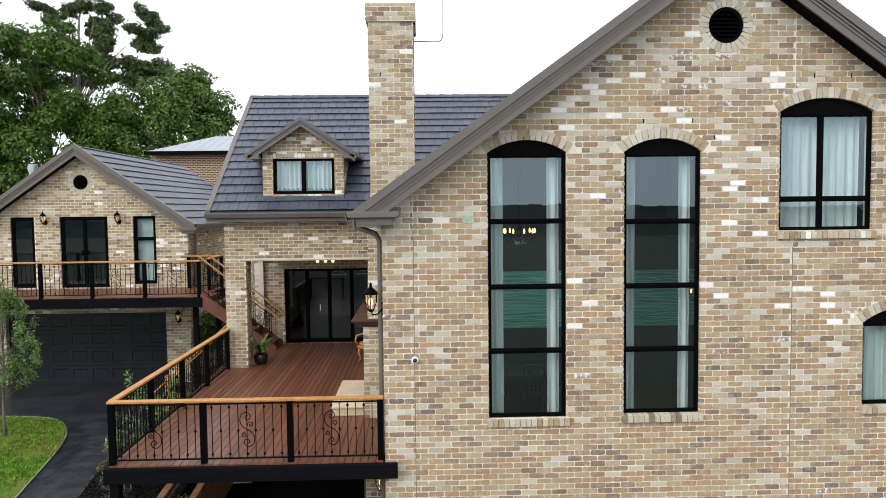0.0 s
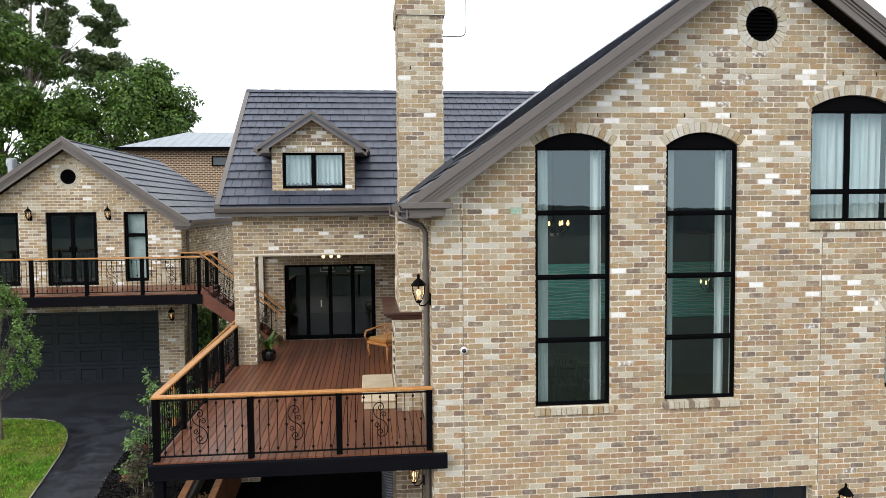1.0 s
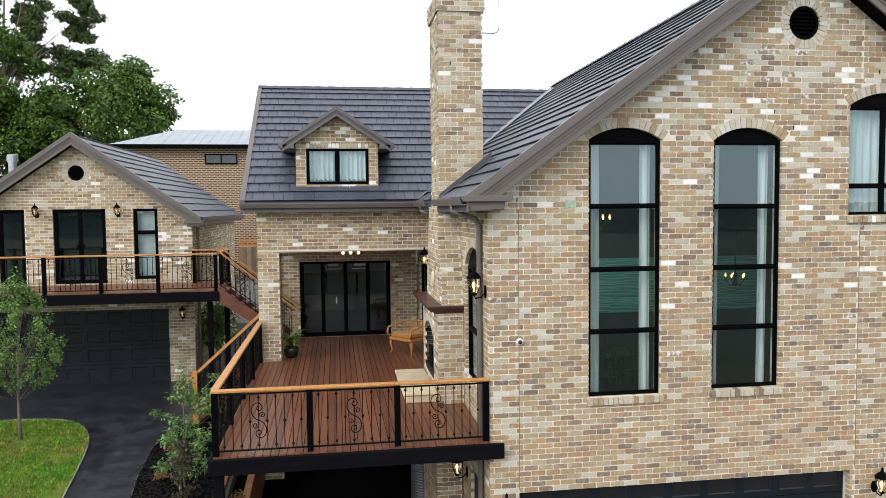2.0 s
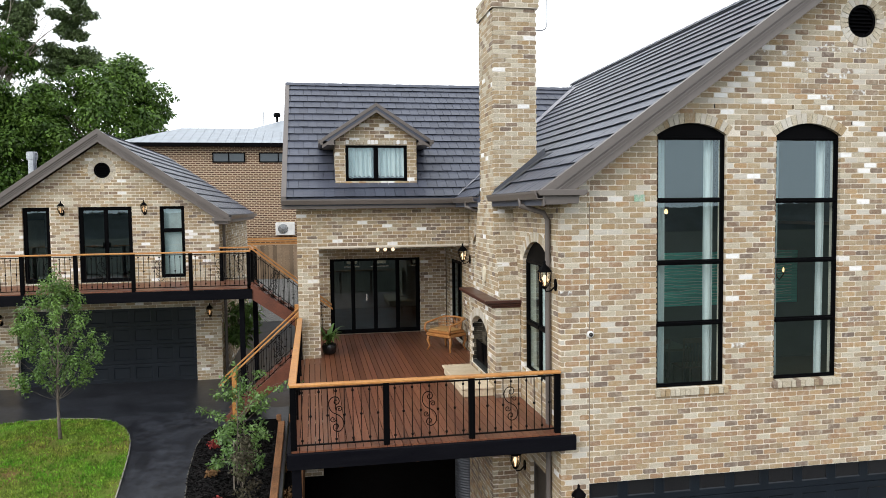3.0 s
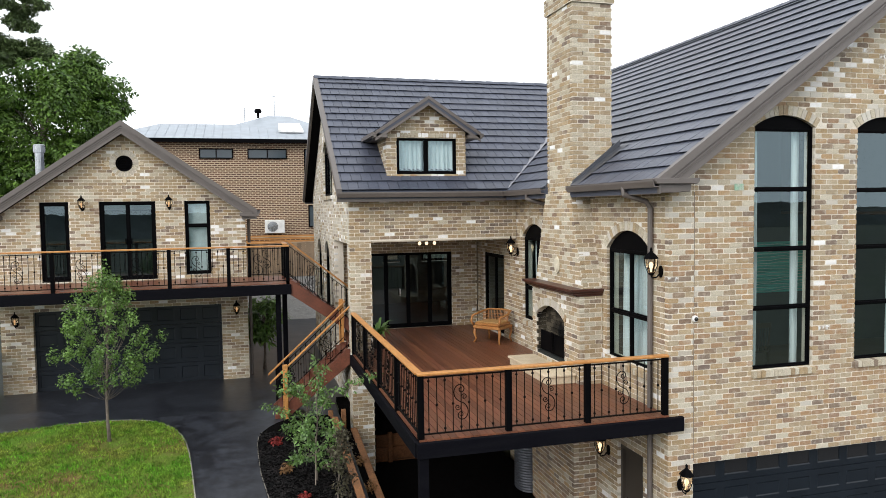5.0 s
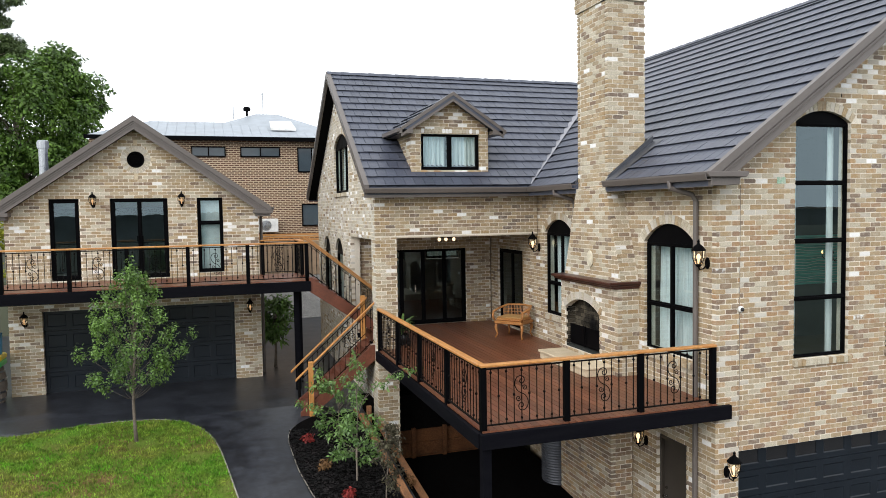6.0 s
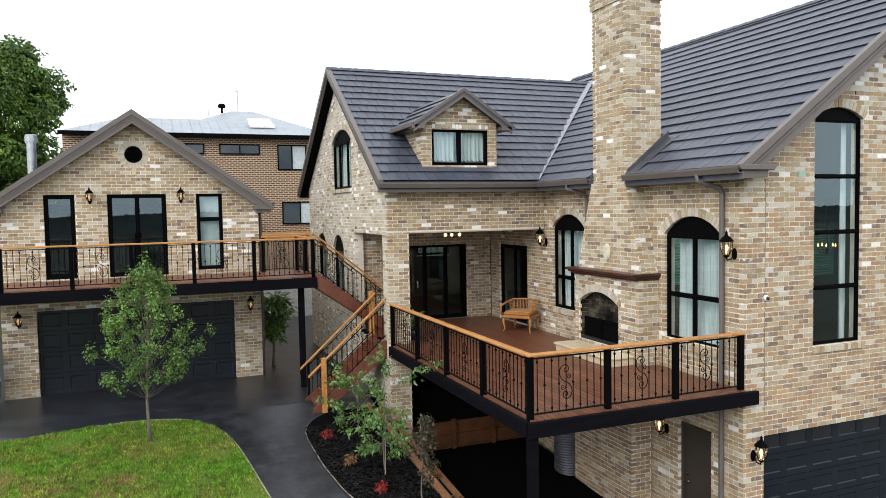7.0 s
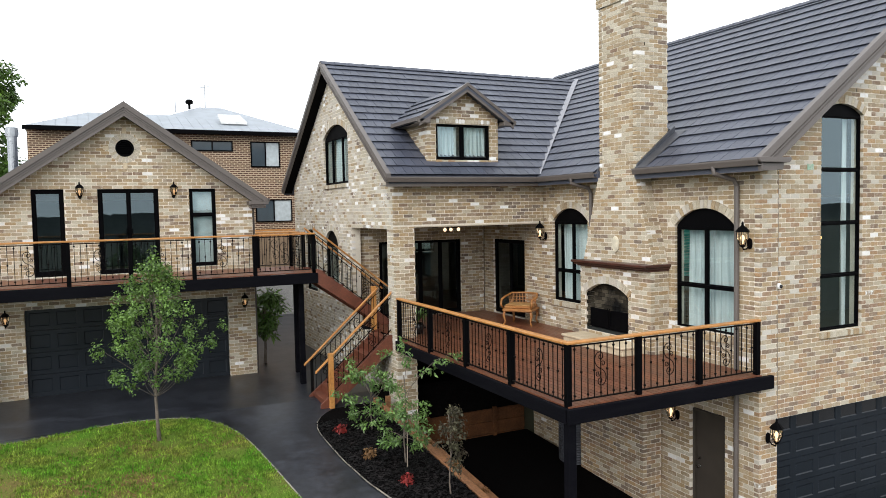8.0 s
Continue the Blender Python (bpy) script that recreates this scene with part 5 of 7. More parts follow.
brick_wall("wall_garage_front", GF, -13.38, -7.07, -0.02, 7.05, [GW1, GD2, GW3, GDOOR, GVENT], (GX, 7.06, GP), mix=garage_mix, label="tan brick gable wall of the garage house", own=EVERY)
GE = wall_frame((-7.07, 0, 0), (0, 1, 0), (1, 0, 0))
brick_wall("wall_garage_east", GE, 22.21, 31.0, -0.02, 4.72, mix=garage_mix, label="tan brick side wall of the garage house", own=EVERY)
brick_wall("wall_garage_west", wall_frame((-13.38, 0, 0), (0, 1, 0), (-1, 0, 0)), 22.21, 31.0, -0.02, 4.72, skins=False, label="brick side wall of the garage house")
brick_wall("wall_garage_north", wall_frame((0, 31.0, 0), (1, 0, 0), (0, 1, 0)), -13.3, -7.15, -0.02, 6.98, gable=(GX, 6.98, GP), skins=False, label="brick rear wall of the garage house")
vent(GF, GX, 6.14, 0.22, "round black louvred vent in the garage gable")
g = Geo()
for s in (-1, 1):
    x, y = sorted((GX + s * 0.37, GX + s * 0.50))
    g.box(x, y, -0.08, 0.012, 6.09, 6.19, GF)
g.box(GX - 0.05, GX + 0.05, -0.08, 0.012, 5.60, 5.77, GF)
g.box(GX - 0.05, GX + 0.05, -0.08, 0.012, 6.51, 6.66, GF)
solid("vent_keystones", g, STONE, "pale keystones round the garage vent", "keystone", bevel=0.006)
window("window_10", GF, GW1, (), (), "tall black-framed balcony window", frame_w=0.08)
dd = window("door_3", GF, GD2, (-10.17,), (), "black-framed glass double door on to the balcony", frame_w=0.09)
tagged(dd, category="door")
g = Geo()
for x in (-10.235, -10.105):
    g.box(x - 0.015, x + 0.015, -0.05, 0.0, 3.95, 4.1, GF)
part("door_handle", g, BLACK, dd)
window("window_11", GF, GW3, (), (4.42,), "tall black-framed balcony window with a pale blind", frame_w=0.07)
g = Geo()
g.box(-8.64, -8.09, -0.22, -0.20, 3.1, 5.06, GF)
solid("roller_blind", g, WHITE, "pale roller blind drawn down behind the window", "blind", kind="")
half = 3.44
run_g = half * math.sqrt(1 + GP * GP)
zg = GTOP - GP * half
g = Geo()
for s in (-1, 1):
    x = GX + s * half
    g.prism([(GX, GTOP - 0.02), (x, zg - 0.02), (x, zg - 0.16), (GX, GTOP - 0.16)], 21.82, 31.3)
ge = slope_frame((GX + half, 21.78, zg), (0, 1, 0), (-1, 0, GP))
gw = slope_frame((GX - half, 31.3, zg), (0, -1, 0), (1, 0, GP))
t1, q1 = tiles("t", ge, 0, 9.5, run_g, lambda p: True, "", own=(-1, 4, -1, 9))
t2, q2 = tiles("t", gw, 0, 9.5, run_g, lambda p: True, "")
roof("roof_garage", "dark slate-grey tiled roof of the garage house", [(t1, q1, ge), (t2, q2, gw)], g)
barge("bargeboard_garage", GF, GX, GTOP, GP, half + 0.02, 0.0, 0.34, 0.31, "brown-grey bargeboards on the garage gable", BLACK, 4.72)
gutter("gutter_garage", (GX + half, 21.76, zg + 0.02), (GX + half, 31.2, zg + 0.02), (1, 0, 0), "brown-grey box gutter of the garage house")
gutter("gutter_garage_west", (GX - half, 31.2, zg + 0.02), (GX - half, 21.76, zg + 0.02), (-1, 0, 0), "brown-grey box gutter of the garage house")
g = Geo()
g.lathe([(0.12, 0), (0.12, 1.4), (0.15, 1.4), (0.15, 1.62), (0.13, 1.64)], 18, pose(-12.85, 24.5, 5.2))
g.lathe([(0.16, 1.44), (0.16, 1.58)], 18, pose(-12.85, 24.5, 5.2))
solid("flue", g, GALV, "shiny galvanised flue pipe on the garage roof", "flue", kind="", smooth=False)


for x0, x1 in ((-7.22, -6.70), (-13.72, -13.20)):
    g = Geo()
    g.box(x0, x1, 21.74, 22.085, 4.66, 4.76)
    g.box(x0 + 0.06, x1 - 0.06, 21.80, 22.085, 4.57, 4.66)
    solid("eave_return", g, TRIM, "boxed brown-grey eave return on the garage gable", "eave", bevel=0.006)


def sectional_door(name, m, u0, u1, z0, z1, rows, cols, label, lights=False):
    """Hinged sections with pressed-in panels; the top row may hold small dark lights."""
    root = thing(name, Matrix.Identity(4), label, "garage door", kind="structure")
    hh, cw = (z1 - z0) / rows, (u1 - u0) / cols
    for r in range(rows):
        a, b = z0 + r * hh + 0.004, z0 + (r + 1) * hh - 0.004
        pa, pb, glazed = a + 0.105, b - 0.105, lights and r == rows - 1
        if glazed:
            pa, pb = a + 0.10, b - 0.075
        g = Geo()
        g.box(u0, u1, -0.20, -0.165, a, pa, m)
        g.box(u0, u1, -0.20, -0.165, pb, b, m)
        ends = [u0] + [x for c in range(cols) for x in (u0 + c * cw + 0.075, u0 + (c + 1) * cw - 0.075)] + [u1]
        for i in range(0, len(ends), 2):
            g.box(ends[i], ends[i + 1], -0.20, -0.165, pa, pb, m)
        sec = part("door_section", g, GARAGE, root)
        for i in range(1, len(ends) - 1, 2):
            p0, p1, e = ends[i], ends[i + 1], 0.02
            outer = [(p0, -0.165, pa), (p1, -0.165, pa), (p1, -0.165, pb), (p0, -0.165, pb)]
            inner = [(p0 + e, -0.178, pa + e), (p1 - e, -0.178, pa + e), (p1 - e, -0.178, pb - e), (p0 + e, -0.178, pb - e)]
            g = Geo()
            g.add(outer + inner, [(0, 4, 5, 1), (1, 5, 6, 2), (2, 6, 7, 3), (3, 7, 4, 0)] + ([] if glazed else [(4, 7, 6, 5)]), m)
            pressed = part("light_frame" if glazed else "pressed_panel", g, GARAGE, sec)
            if glazed:
                g = Geo()
                g.box(p0 + 0.01, p1 - 0.01, -0.19, -0.182, pa + 0.01, pb - 0.01, m)
                part("pane", g, POT, sec, "dark glass light")
    return root


sectional_door("door_4", GF, -12.6, -7.8, 0.0, 2.2, 4, 8, "wide charcoal sectional garage door")
sectional_door("door_5", FRONT, -0.12, 5.6, FLOOR_LOW + 0.01, 0.58, 5, 9, "wide charcoal sectional garage door with top lights", True)
d6 = thing("door_6", Matrix.Identity(4), "plain brown flush door below the deck", "door", kind="structure")
g = Geo()
g.box(11.72, 12.46, -0.17, -0.12, FLOOR_LOW + 0.02, 0.36, WEST)
part("leaf", g, BROWNDOOR, d6, bevel=0.004)
g = Geo()
for q in ((11.66, 11.72, FLOOR_LOW, 0.42), (12.46, 12.52, FLOOR_LOW, 0.42), (11.72, 12.46, 0.36, 0.42)):
    g.box(q[0], q[1], -0.2, -0.06, q[2], q[3], WEST)
part("door_frame", g, BROWNDOOR, d6)
g = Geo()
g.lathe([(0.028, 0), (0.028, 0.02), (0.012, 0.03), (0.012, 0.05), (0.03, 0.06), (0.03, 0.08)], 12, WEST @ pose(12.38, -0.12, -0.72, -90))
g.lathe([(0.028, 0), (0.028, 0.03)], 12, WEST @ pose(12.38, -0.12, -0.56, -90))
part("door_handle", g, SILVER, d6, "round silver knob and lock")

# ---- balcony ----
bal = thing("balcony", pose(-10, 21, UPPER_Z), "timber balcony on black beams over the garage door", "balcony")
bb = bal.matrix_basis.inverted()
BY = 19.75
for i in range(16):
    g = Geo()
    y = BY + i * (22.08 - BY) / 16
    g.box(-14.3, -6.02, y + 0.003, y + (22.08 - BY) / 16 - 0.003, UPPER_Z - 0.025, UPPER_Z, bb)
    part("board", g, DECKING, bal)
for b in ((-14.3, -5.98, BY - 0.06, BY - 0.002, 2.64, 2.90), (-6.02, -5.98, BY, 22.05, 2.64, 2.90)):
    g = Geo()
    g.box(*b, bb)
    part("beam", g, BLACKWOOD, bal, bevel=0.006)
for i in range(9):
    g = Geo()
    x = -14.2 + i * 1.0
    g.box(x, x + 0.05, BY, 22.08, 2.66, 2.90, bb)
    part("joist", g, BLACKWOOD, bal)
for x, y in ((-6.3, 20.2), (-6.06, 21.6), (-14.2, BY + 0.1)):
    g = Geo()
    g.box(x - 0.065, x + 0.065, y - 0.065, y + 0.065, 0, 2.66, bb)
    part("post", g, BLACKWOOD, bal, bevel=0.006)
railing((-14.25, BY + 0.03, UPPER_Z), 0, [0, 1.3, 2.7, 3.95, 5.32, 6.73, 8.19], "black iron balcony balustrade with a timber rail", HONEY)
railing((-6.06, 20.72, UPPER_Z), 90, [0, 1.28], "black iron balustrade on the balcony's short side", HONEY)
railing((-7.0, 21.9, UPPER_Z), 0, [0, 0.94], "black iron balustrade closing the balcony's rear", HONEY, ends=(True, False), over=(0.05, -0.062))

# ---- rooms behind the glass ----
def slab(name, b, mat, label, category):
    g = Geo()
    g.box(*b)
    return solid(name, g, mat, label, category)


slab("floor_living", (-0.34, 9.6, 11.16, 20.95, 1.36, 1.41), ROOMFLOOR, "dark timber floor of the living room", "floor")
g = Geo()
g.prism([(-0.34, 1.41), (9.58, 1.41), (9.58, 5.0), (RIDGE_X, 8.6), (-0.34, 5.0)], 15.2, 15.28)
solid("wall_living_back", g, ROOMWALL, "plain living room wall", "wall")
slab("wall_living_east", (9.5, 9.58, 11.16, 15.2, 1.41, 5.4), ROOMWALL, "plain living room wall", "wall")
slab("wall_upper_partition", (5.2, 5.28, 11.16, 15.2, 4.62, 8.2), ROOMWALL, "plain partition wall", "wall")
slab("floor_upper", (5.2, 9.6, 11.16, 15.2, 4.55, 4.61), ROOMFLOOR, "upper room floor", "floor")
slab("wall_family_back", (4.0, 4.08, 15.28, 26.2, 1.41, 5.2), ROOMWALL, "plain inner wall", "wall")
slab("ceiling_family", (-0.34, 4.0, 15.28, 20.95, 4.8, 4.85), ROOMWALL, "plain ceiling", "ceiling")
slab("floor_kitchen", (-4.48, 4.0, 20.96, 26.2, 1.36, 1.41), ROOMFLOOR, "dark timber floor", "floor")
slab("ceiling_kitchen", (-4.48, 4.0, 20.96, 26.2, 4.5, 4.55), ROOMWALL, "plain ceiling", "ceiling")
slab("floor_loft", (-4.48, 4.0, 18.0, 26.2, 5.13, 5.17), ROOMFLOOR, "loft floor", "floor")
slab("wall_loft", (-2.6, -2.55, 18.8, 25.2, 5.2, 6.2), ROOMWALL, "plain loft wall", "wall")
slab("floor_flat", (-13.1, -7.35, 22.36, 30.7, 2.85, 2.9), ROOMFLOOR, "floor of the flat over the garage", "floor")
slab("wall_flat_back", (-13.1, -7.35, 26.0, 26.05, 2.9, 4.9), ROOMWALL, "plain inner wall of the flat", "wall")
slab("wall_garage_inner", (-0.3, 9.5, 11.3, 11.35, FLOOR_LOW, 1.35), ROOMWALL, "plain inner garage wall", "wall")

for o in (W1, W2):
    for a, b in ((o["u0"] + 0.06, o["u0"] + 0.25), (o["u1"] - 0.25, o["u1"] - 0.06)):
        curtain(FRONT, a, b, 1.6, 6.05, -0.28, "pale sheer curtain drawn to one side")
curtain(FRONT, W3["u0"] + 0.05, W3["u1"] - 0.05, 4.75, 6.6, -0.30, "white sheer curtain across the bedroom window", folds=7)
curtain(FRONT, W4["u0"] + 0.05, W4["u1"] - 0.05, 2.1, 3.45, -0.30, "white sheer curtain behind the window", folds=7)
curtain(WEST, S1["u0"] + 0.04, S1["u1"] - 0.04, 1.5, 4.05, -0.32, "white sheer curtain across the window", folds=6)
curtain(WEST, S2["u0"] + 0.04, S2["u1"] - 0.04, 1.5, 4.1, -0.32, "white sheer curtain across the window", folds=6)

# large teal canvas on the living room wall
canvas_mat = material("teal_canvas", (0.20, 0.80, 0.70), 0.5, var=0.3, scale=3, bump=0.0, fine=14, hue=(0.06, 0.42, 0.37), stretch=(0.25, 1, 9))
streak_mat = material("pale_teal_streak", (0.75, 0.92, 0.90), 0.5, var=0.2, scale=4, bump=0.0)
cv = thing("wall_canvas", pose(4.0, 15.16, 3.3), "large teal canvas with pale wavy streaks", "painting")
g = Geo()
g.box(-2.6, 2.6, -0.03, 0.03, -0.6, 0.6)
part("canvas", g, canvas_mat, cv)
for i in range(16):
    z = -0.55 + i * 0.072
    ph = random.uniform(0, 6)
    g = Geo()
    g.tube([(-2.55 + 0.2 * k, -0.034, z + 0.018 * math.sin(k * 0.9 + ph) + 0.01 * math.sin(k * 2.1)) for k in range(26)], 0.007, 4)
    part("streak", g, streak_mat, cv)


def chandelier(p, arms, radius, label, stem=1.05):
    root = thing("chandelier", pose(*p), label, "chandelier", "living room lights")
    g = Geo()
    g.tube([(0, 0, 0), (0, 0, stem)], 0.012, 6)
    g.lathe([(0.02, -0.2), (0.05, -0.15), (0.03, -0.05), (0.05, 0.02), (0.015, 0.1)], 10)
    part("stem", g, IRON, root)
    for i in range(arms):
        a = 2 * math.pi * i / arms
        c, s = math.cos(a), math.sin(a)
        g = Geo()
        g.tube([(0.03 * c, 0.03 * s, -0.12), (0.5 * radius * c, 0.5 * radius * s, -0.2), (radius * c, radius * s, -0.08), (radius * c, radius * s, -0.02)], 0.009, 5)
        arm = part("arm", g, IRON, root)
        g = Geo()
        g.lathe([(0.008, -0.02), (0.02, 0.01), (0.016, 0.04), (0.004, 0.07)], 8, pose(radius * c, radius * s, 0))
        part("bulb", g, BULB, arm, "lit warm bulb")


chandelier((1.70, 12.5, 4.82), 9, 0.27, "lit wrought chandelier with candle bulbs", 2.03)
chandelier((5.6, 14.5, 3.5), 5, 0.2, "small lit pendant with warm bulbs")
tb = thing("dining_table", pose(2.0, 13.6, 1.41), "dark timber dining table in the living room", "table")
g = Geo()
g.box(-0.9, 0.9, -0.45, 0.45, 0.70, 0.75)
part("tabletop", g, DARKWOOD, tb, bevel=0.01)
for x in (-0.8, 0.8):
    for y in (-0.38, 0.38):
        g = Geo()
        g.box(x - 0.04, x + 0.04, y - 0.04, y + 0.04, 0, 0.7)
        part("leg", g, DARKWOOD, tb)

dc = thing("dining_chair", pose(1.3, 13.0, 1.41, 0, 0, 180), "dark timber dining chair with a spindle back", "chair", "dining chairs")
g = Geo()
g.box(-0.22, 0.22, -0.21, 0.21, 0.43, 0.47)
part("seat", g, DARKWOOD, dc, bevel=0.01)
for x in (-0.19, 0.19):
    for y, h in ((-0.18, 0.43), (0.18, 1.0)):
        g = Geo()
        g.tube([(x, y, 0), (x, y, 0.45), (x, y + (0.06 if h > 0.5 else 0), h)], 0.02, 6)
        part("leg", g, DARKWOOD, dc)
g = Geo()
g.box(-0.22, 0.22, 0.225, 0.25, 0.93, 1.03)
part("top_rail", g, DARKWOOD, dc, bevel=0.008)
for i in range(5):
    g = Geo()
    x = -0.12 + i * 0.06
    g.tube([(x, 0.18, 0.47), (x, 0.235, 0.94)], 0.009, 5)
    part("spindle", g, DARKWOOD, dc)
for x, y, a in ((2.0, 13.0, 180), (2.7, 13.0, 180), (1.4, 14.25, 0), (2.5, 14.25, 0)):
    copy_thing(dc, pose(x, y, 1.41, 0, 0, a))


# ---- lanterns and small fixtures ----
def lantern(p, yaw, label, s=1.0, lamp=None):
    """A wall lantern; local +y points away from the wall."""
    root = thing("wall_lantern", pose(*p, 0, 0, yaw) @ Matrix.Scale(s, 4), label, "lantern", "wall lanterns")
    g = Geo()
    g.prism([(0.055 * math.sin(2 * math.pi * i / 12), 0.10 * math.cos(2 * math.pi * i / 12)) for i in range(12)], 0.0, 0.025)
    part("backplate", g, BLACK, root, bevel=0.004)
    g = Geo()
    g.tube([(0, 0.02, -0.02), (0, 0.09, -0.09), (0, 0.17, -0.10), (0, 0.19, -0.04)], 0.012, 6)
    part("arm", g, BLACK, root)
    m = pose(0, 0.19, 0)
    g = Geo()
    g.lathe([(0.02, -0.06), (0.045, -0.04), (0.05, -0.02), (0.02, -0.01)], 8, m)
    part("base", g, BLACK, root)
    g = Geo()
    g.lathe([(0.115, 0.215), (0.12, 0.225), (0.07, 0.29), (0.03, 0.32), (0.018, 0.35), (0.024, 0.37), (0.004, 0.40)], 8, m)
    part("cap", g, BLACK, root)
    for i in range(6):
        a = 2 * math.pi * i / 6
        g = Geo()
        g.tube([(0.05 * math.cos(a), 0.19 + 0.05 * math.sin(a), -0.02), (0.098 * math.cos(a), 0.19 + 0.098 * math.sin(a), 0.10), (0.105 * math.cos(a), 0.19 + 0.105 * math.sin(a), 0.215)], 0.007, 4)
        part("cage_bar", g, BLACK, root)
    g = Geo()
    g.lathe([(0.045, -0.01), (0.088, 0.10), (0.094, 0.21)], 8, m)
    glass = part("glass", g, CLEAR, root, "clear lantern glass")
    glass.visible_shadow = False
    g = Geo()
    g.lathe([(0.014, 0.0), (0.016, 0.05), (0.034, 0.09), (0.036, 0.12), (0.02, 0.155), (0.004, 0.165)], 10, m)
    part("bulb", g, lamp or LAMP_LIT, root, "lit warm bulb", smooth=True)
    return root


lantern((-0.6, 11.10, 3.72), 90, "black wall lantern, lit, by the deck window")
lantern((-0.6, 17.46, 3.70), 90, "black wall lantern, lit, beside the porch")
lantern((-0.6, 12.86, 0.20), 90, "black wall lantern, lit, under the deck")
lantern((-0.38, 10.9, 0.24), 180, "black wall lantern, lit, beside the garage door")
lantern((6.05, 10.9, 0.24), 180, "black wall lantern, lit, beside the garage door")
for x, z in ((-11.28, 4.95), (-9.09, 4.95), (-12.99, 1.9), (-7.38, 1.95)):
    lantern((x, 22.1, z), 180, "black wall lantern on the garage house", 0.85, LAMP_DIM)
sc = thing("security_camera", pose(-0.12, 10.9, 2.95), "small white dome security camera", "camera")
g = Geo()
g.lathe([(0.055, 0), (0.055, 0.03), (0.04, 0.05)], 16, pose(0, 0, 0, 90))
part("housing", g, WHITE, sc, smooth=True)
g = Geo()
g.lathe([(0.035, 0.045), (0.03, 0.07), (0.015, 0.085)], 12, pose(0, 0, 0, 90))
part("dome", g, POT, sc, smooth=True)
pl = thing("porch_light", pose(-2.53, 19.0, 4.25), "porch ceiling light with three lit globes", "ceiling light")
g = Geo()
g.tube([(0, 0, 0), (0, 0, -0.3)], 0.012, 6)
g.tube([(-0.2, 0, -0.3), (0.2, 0, -0.3)], 0.012, 6)
part("stem", g, IRON, pl)
for x in (-0.2, 0.0, 0.2):
    g = Geo()
    g.lathe([(0.008, -0.40), (0.03, -0.39), (0.044, -0.36), (0.042, -0.335), (0.026, -0.31), (0.012, -0.30)], 12, pose(x, 0.05 * (x == 0), 0))
    part("globe", g, SPOT, pl, "lit glass globe", smooth=True)


def downpipe(path, label):
    g = Geo()
    g.tube(path, 0.045, 10)
    solid("downpipe", g, TRIM, label, "downpipe", smooth=False)


downpipe([(-1.06, 11.52, 5.10), (-1.06, 11.5, 4.98), (-0.72, 11.36, 4.86), (-0.655, 11.35, 4.75), (-0.655, 11.35, FLOOR_LOW)], "brown-grey downpipe at the corner")
downpipe([(-1.06, 15.75, 5.10), (-1.06, 15.75, 4.98), (-0.72, 15.55, 4.86), (-0.655, 15.55, 4.75), (-0.655, 15.55, 1.42)], "brown-grey downpipe behind the chimney")
downpipe([(-6.7, 22.6, 4.78), (-6.98, 22.5, 4.55), (-7.0, 22.5, 0.0)], "dark downpipe on the garage house")
# open weep slots in the brickwork
for m, u, z in ((FRONT, 1.98, 6.53), (FRONT, 3.37, 6.53), (FRONT, 4.12, 6.53), (FRONT, 4.46, 6.28), (FRONT, 5.98, 7.19), (FRONT, 6.55, 7.19), (wall_frame((0, 13.65, 0), (1, 0, 0), (0, -1, 0)), -0.72, 7.75)):
    g = Geo()
    g.box(u - 0.007, u + 0.007, 0.0, 0.004, z - 0.033, z + 0.033, m)
    solid("weep_slot", g, BLACK, "dark open slot between bricks", "slot", kind="")
# sealed movement joints in the gable wall
SEALANT = material("brown_joint_sealant", (0.19, 0.15, 0.11), 0.8, var=0.15, scale=3, bump=0.1)
for u, z1 in ((-0.125, 5.0), (5.69, 4.6)):
    g = Geo()
    g.box(u - 0.006, u + 0.006, -0.006, -0.001, 0.6, z1, FRONT)
    solid("joint_sealant", g, SEALANT, "brown sealant strip down a movement joint", "sealant", kind="structure")
for m, u, z, lab in ((WEST, 17.57, 1.85, "small white power outlet low on the brick wall"), (PB, -0.72, 1.86, "small white power outlet in the porch corner")):
    ou = thing("power_outlet", m @ pose(u, 0.004, z), lab, "outlet")
    g = Geo()
    g.box(-0.06, 0.06, 0.0, 0.03, -0.045, 0.045)
    part("box", g, WHITE, ou, bevel=0.008)
    g = Geo()
    g.box(-0.045, 0.045, 0.03, 0.045, -0.03, 0.015)
    part("flap", g, WHITE, ou, bevel=0.006)
# weathered sticker on the gable
g = Geo()
g.box(0.62, 0.80, 0.0, 0.003, 5.02, 5.13, FRONT)
solid("wall_sticker", g, material("faded_green_paint", (0.25, 0.42, 0.30), 0.7, var=0.3, scale=9, hue=(0.45, 0.45, 0.38)), "small faded green mark on the brick", "sticker", kind="")

# cane armchair
ac = thing("cane_armchair", pose(-1.14, 17.85, DECK_Z, 0, 0, -52) @ Matrix.Diagonal((1.28, 1.2, 1.02, 1.0)), "honey-coloured cane armchair on the deck", "chair")
for x, y in ((-0.27, -0.22), (0.27, -0.22), (-0.24, 0.25), (0.24, 0.25)):
    g = Geo()
    g.tube([(x, y, 0.42), (x * 1.08, y * 1.08, 0.25), (x * 0.98, y * 0.98, 0.10), (x * 1.1, y * 1.12, 0.0)], [0.028, 0.03, 0.018, 0.02], 8)
    part("leg", g, RATTAN, ac, smooth=True)
g = Geo()
g.box(-0.31, 0.31, -0.28, 0.25, 0.35, 0.43)
g.box(-0.285, 0.285, -0.25, 0.22, 0.43, 0.50)
part("seat", g, RATTAN, ac, bevel=0.02)
g = Geo()
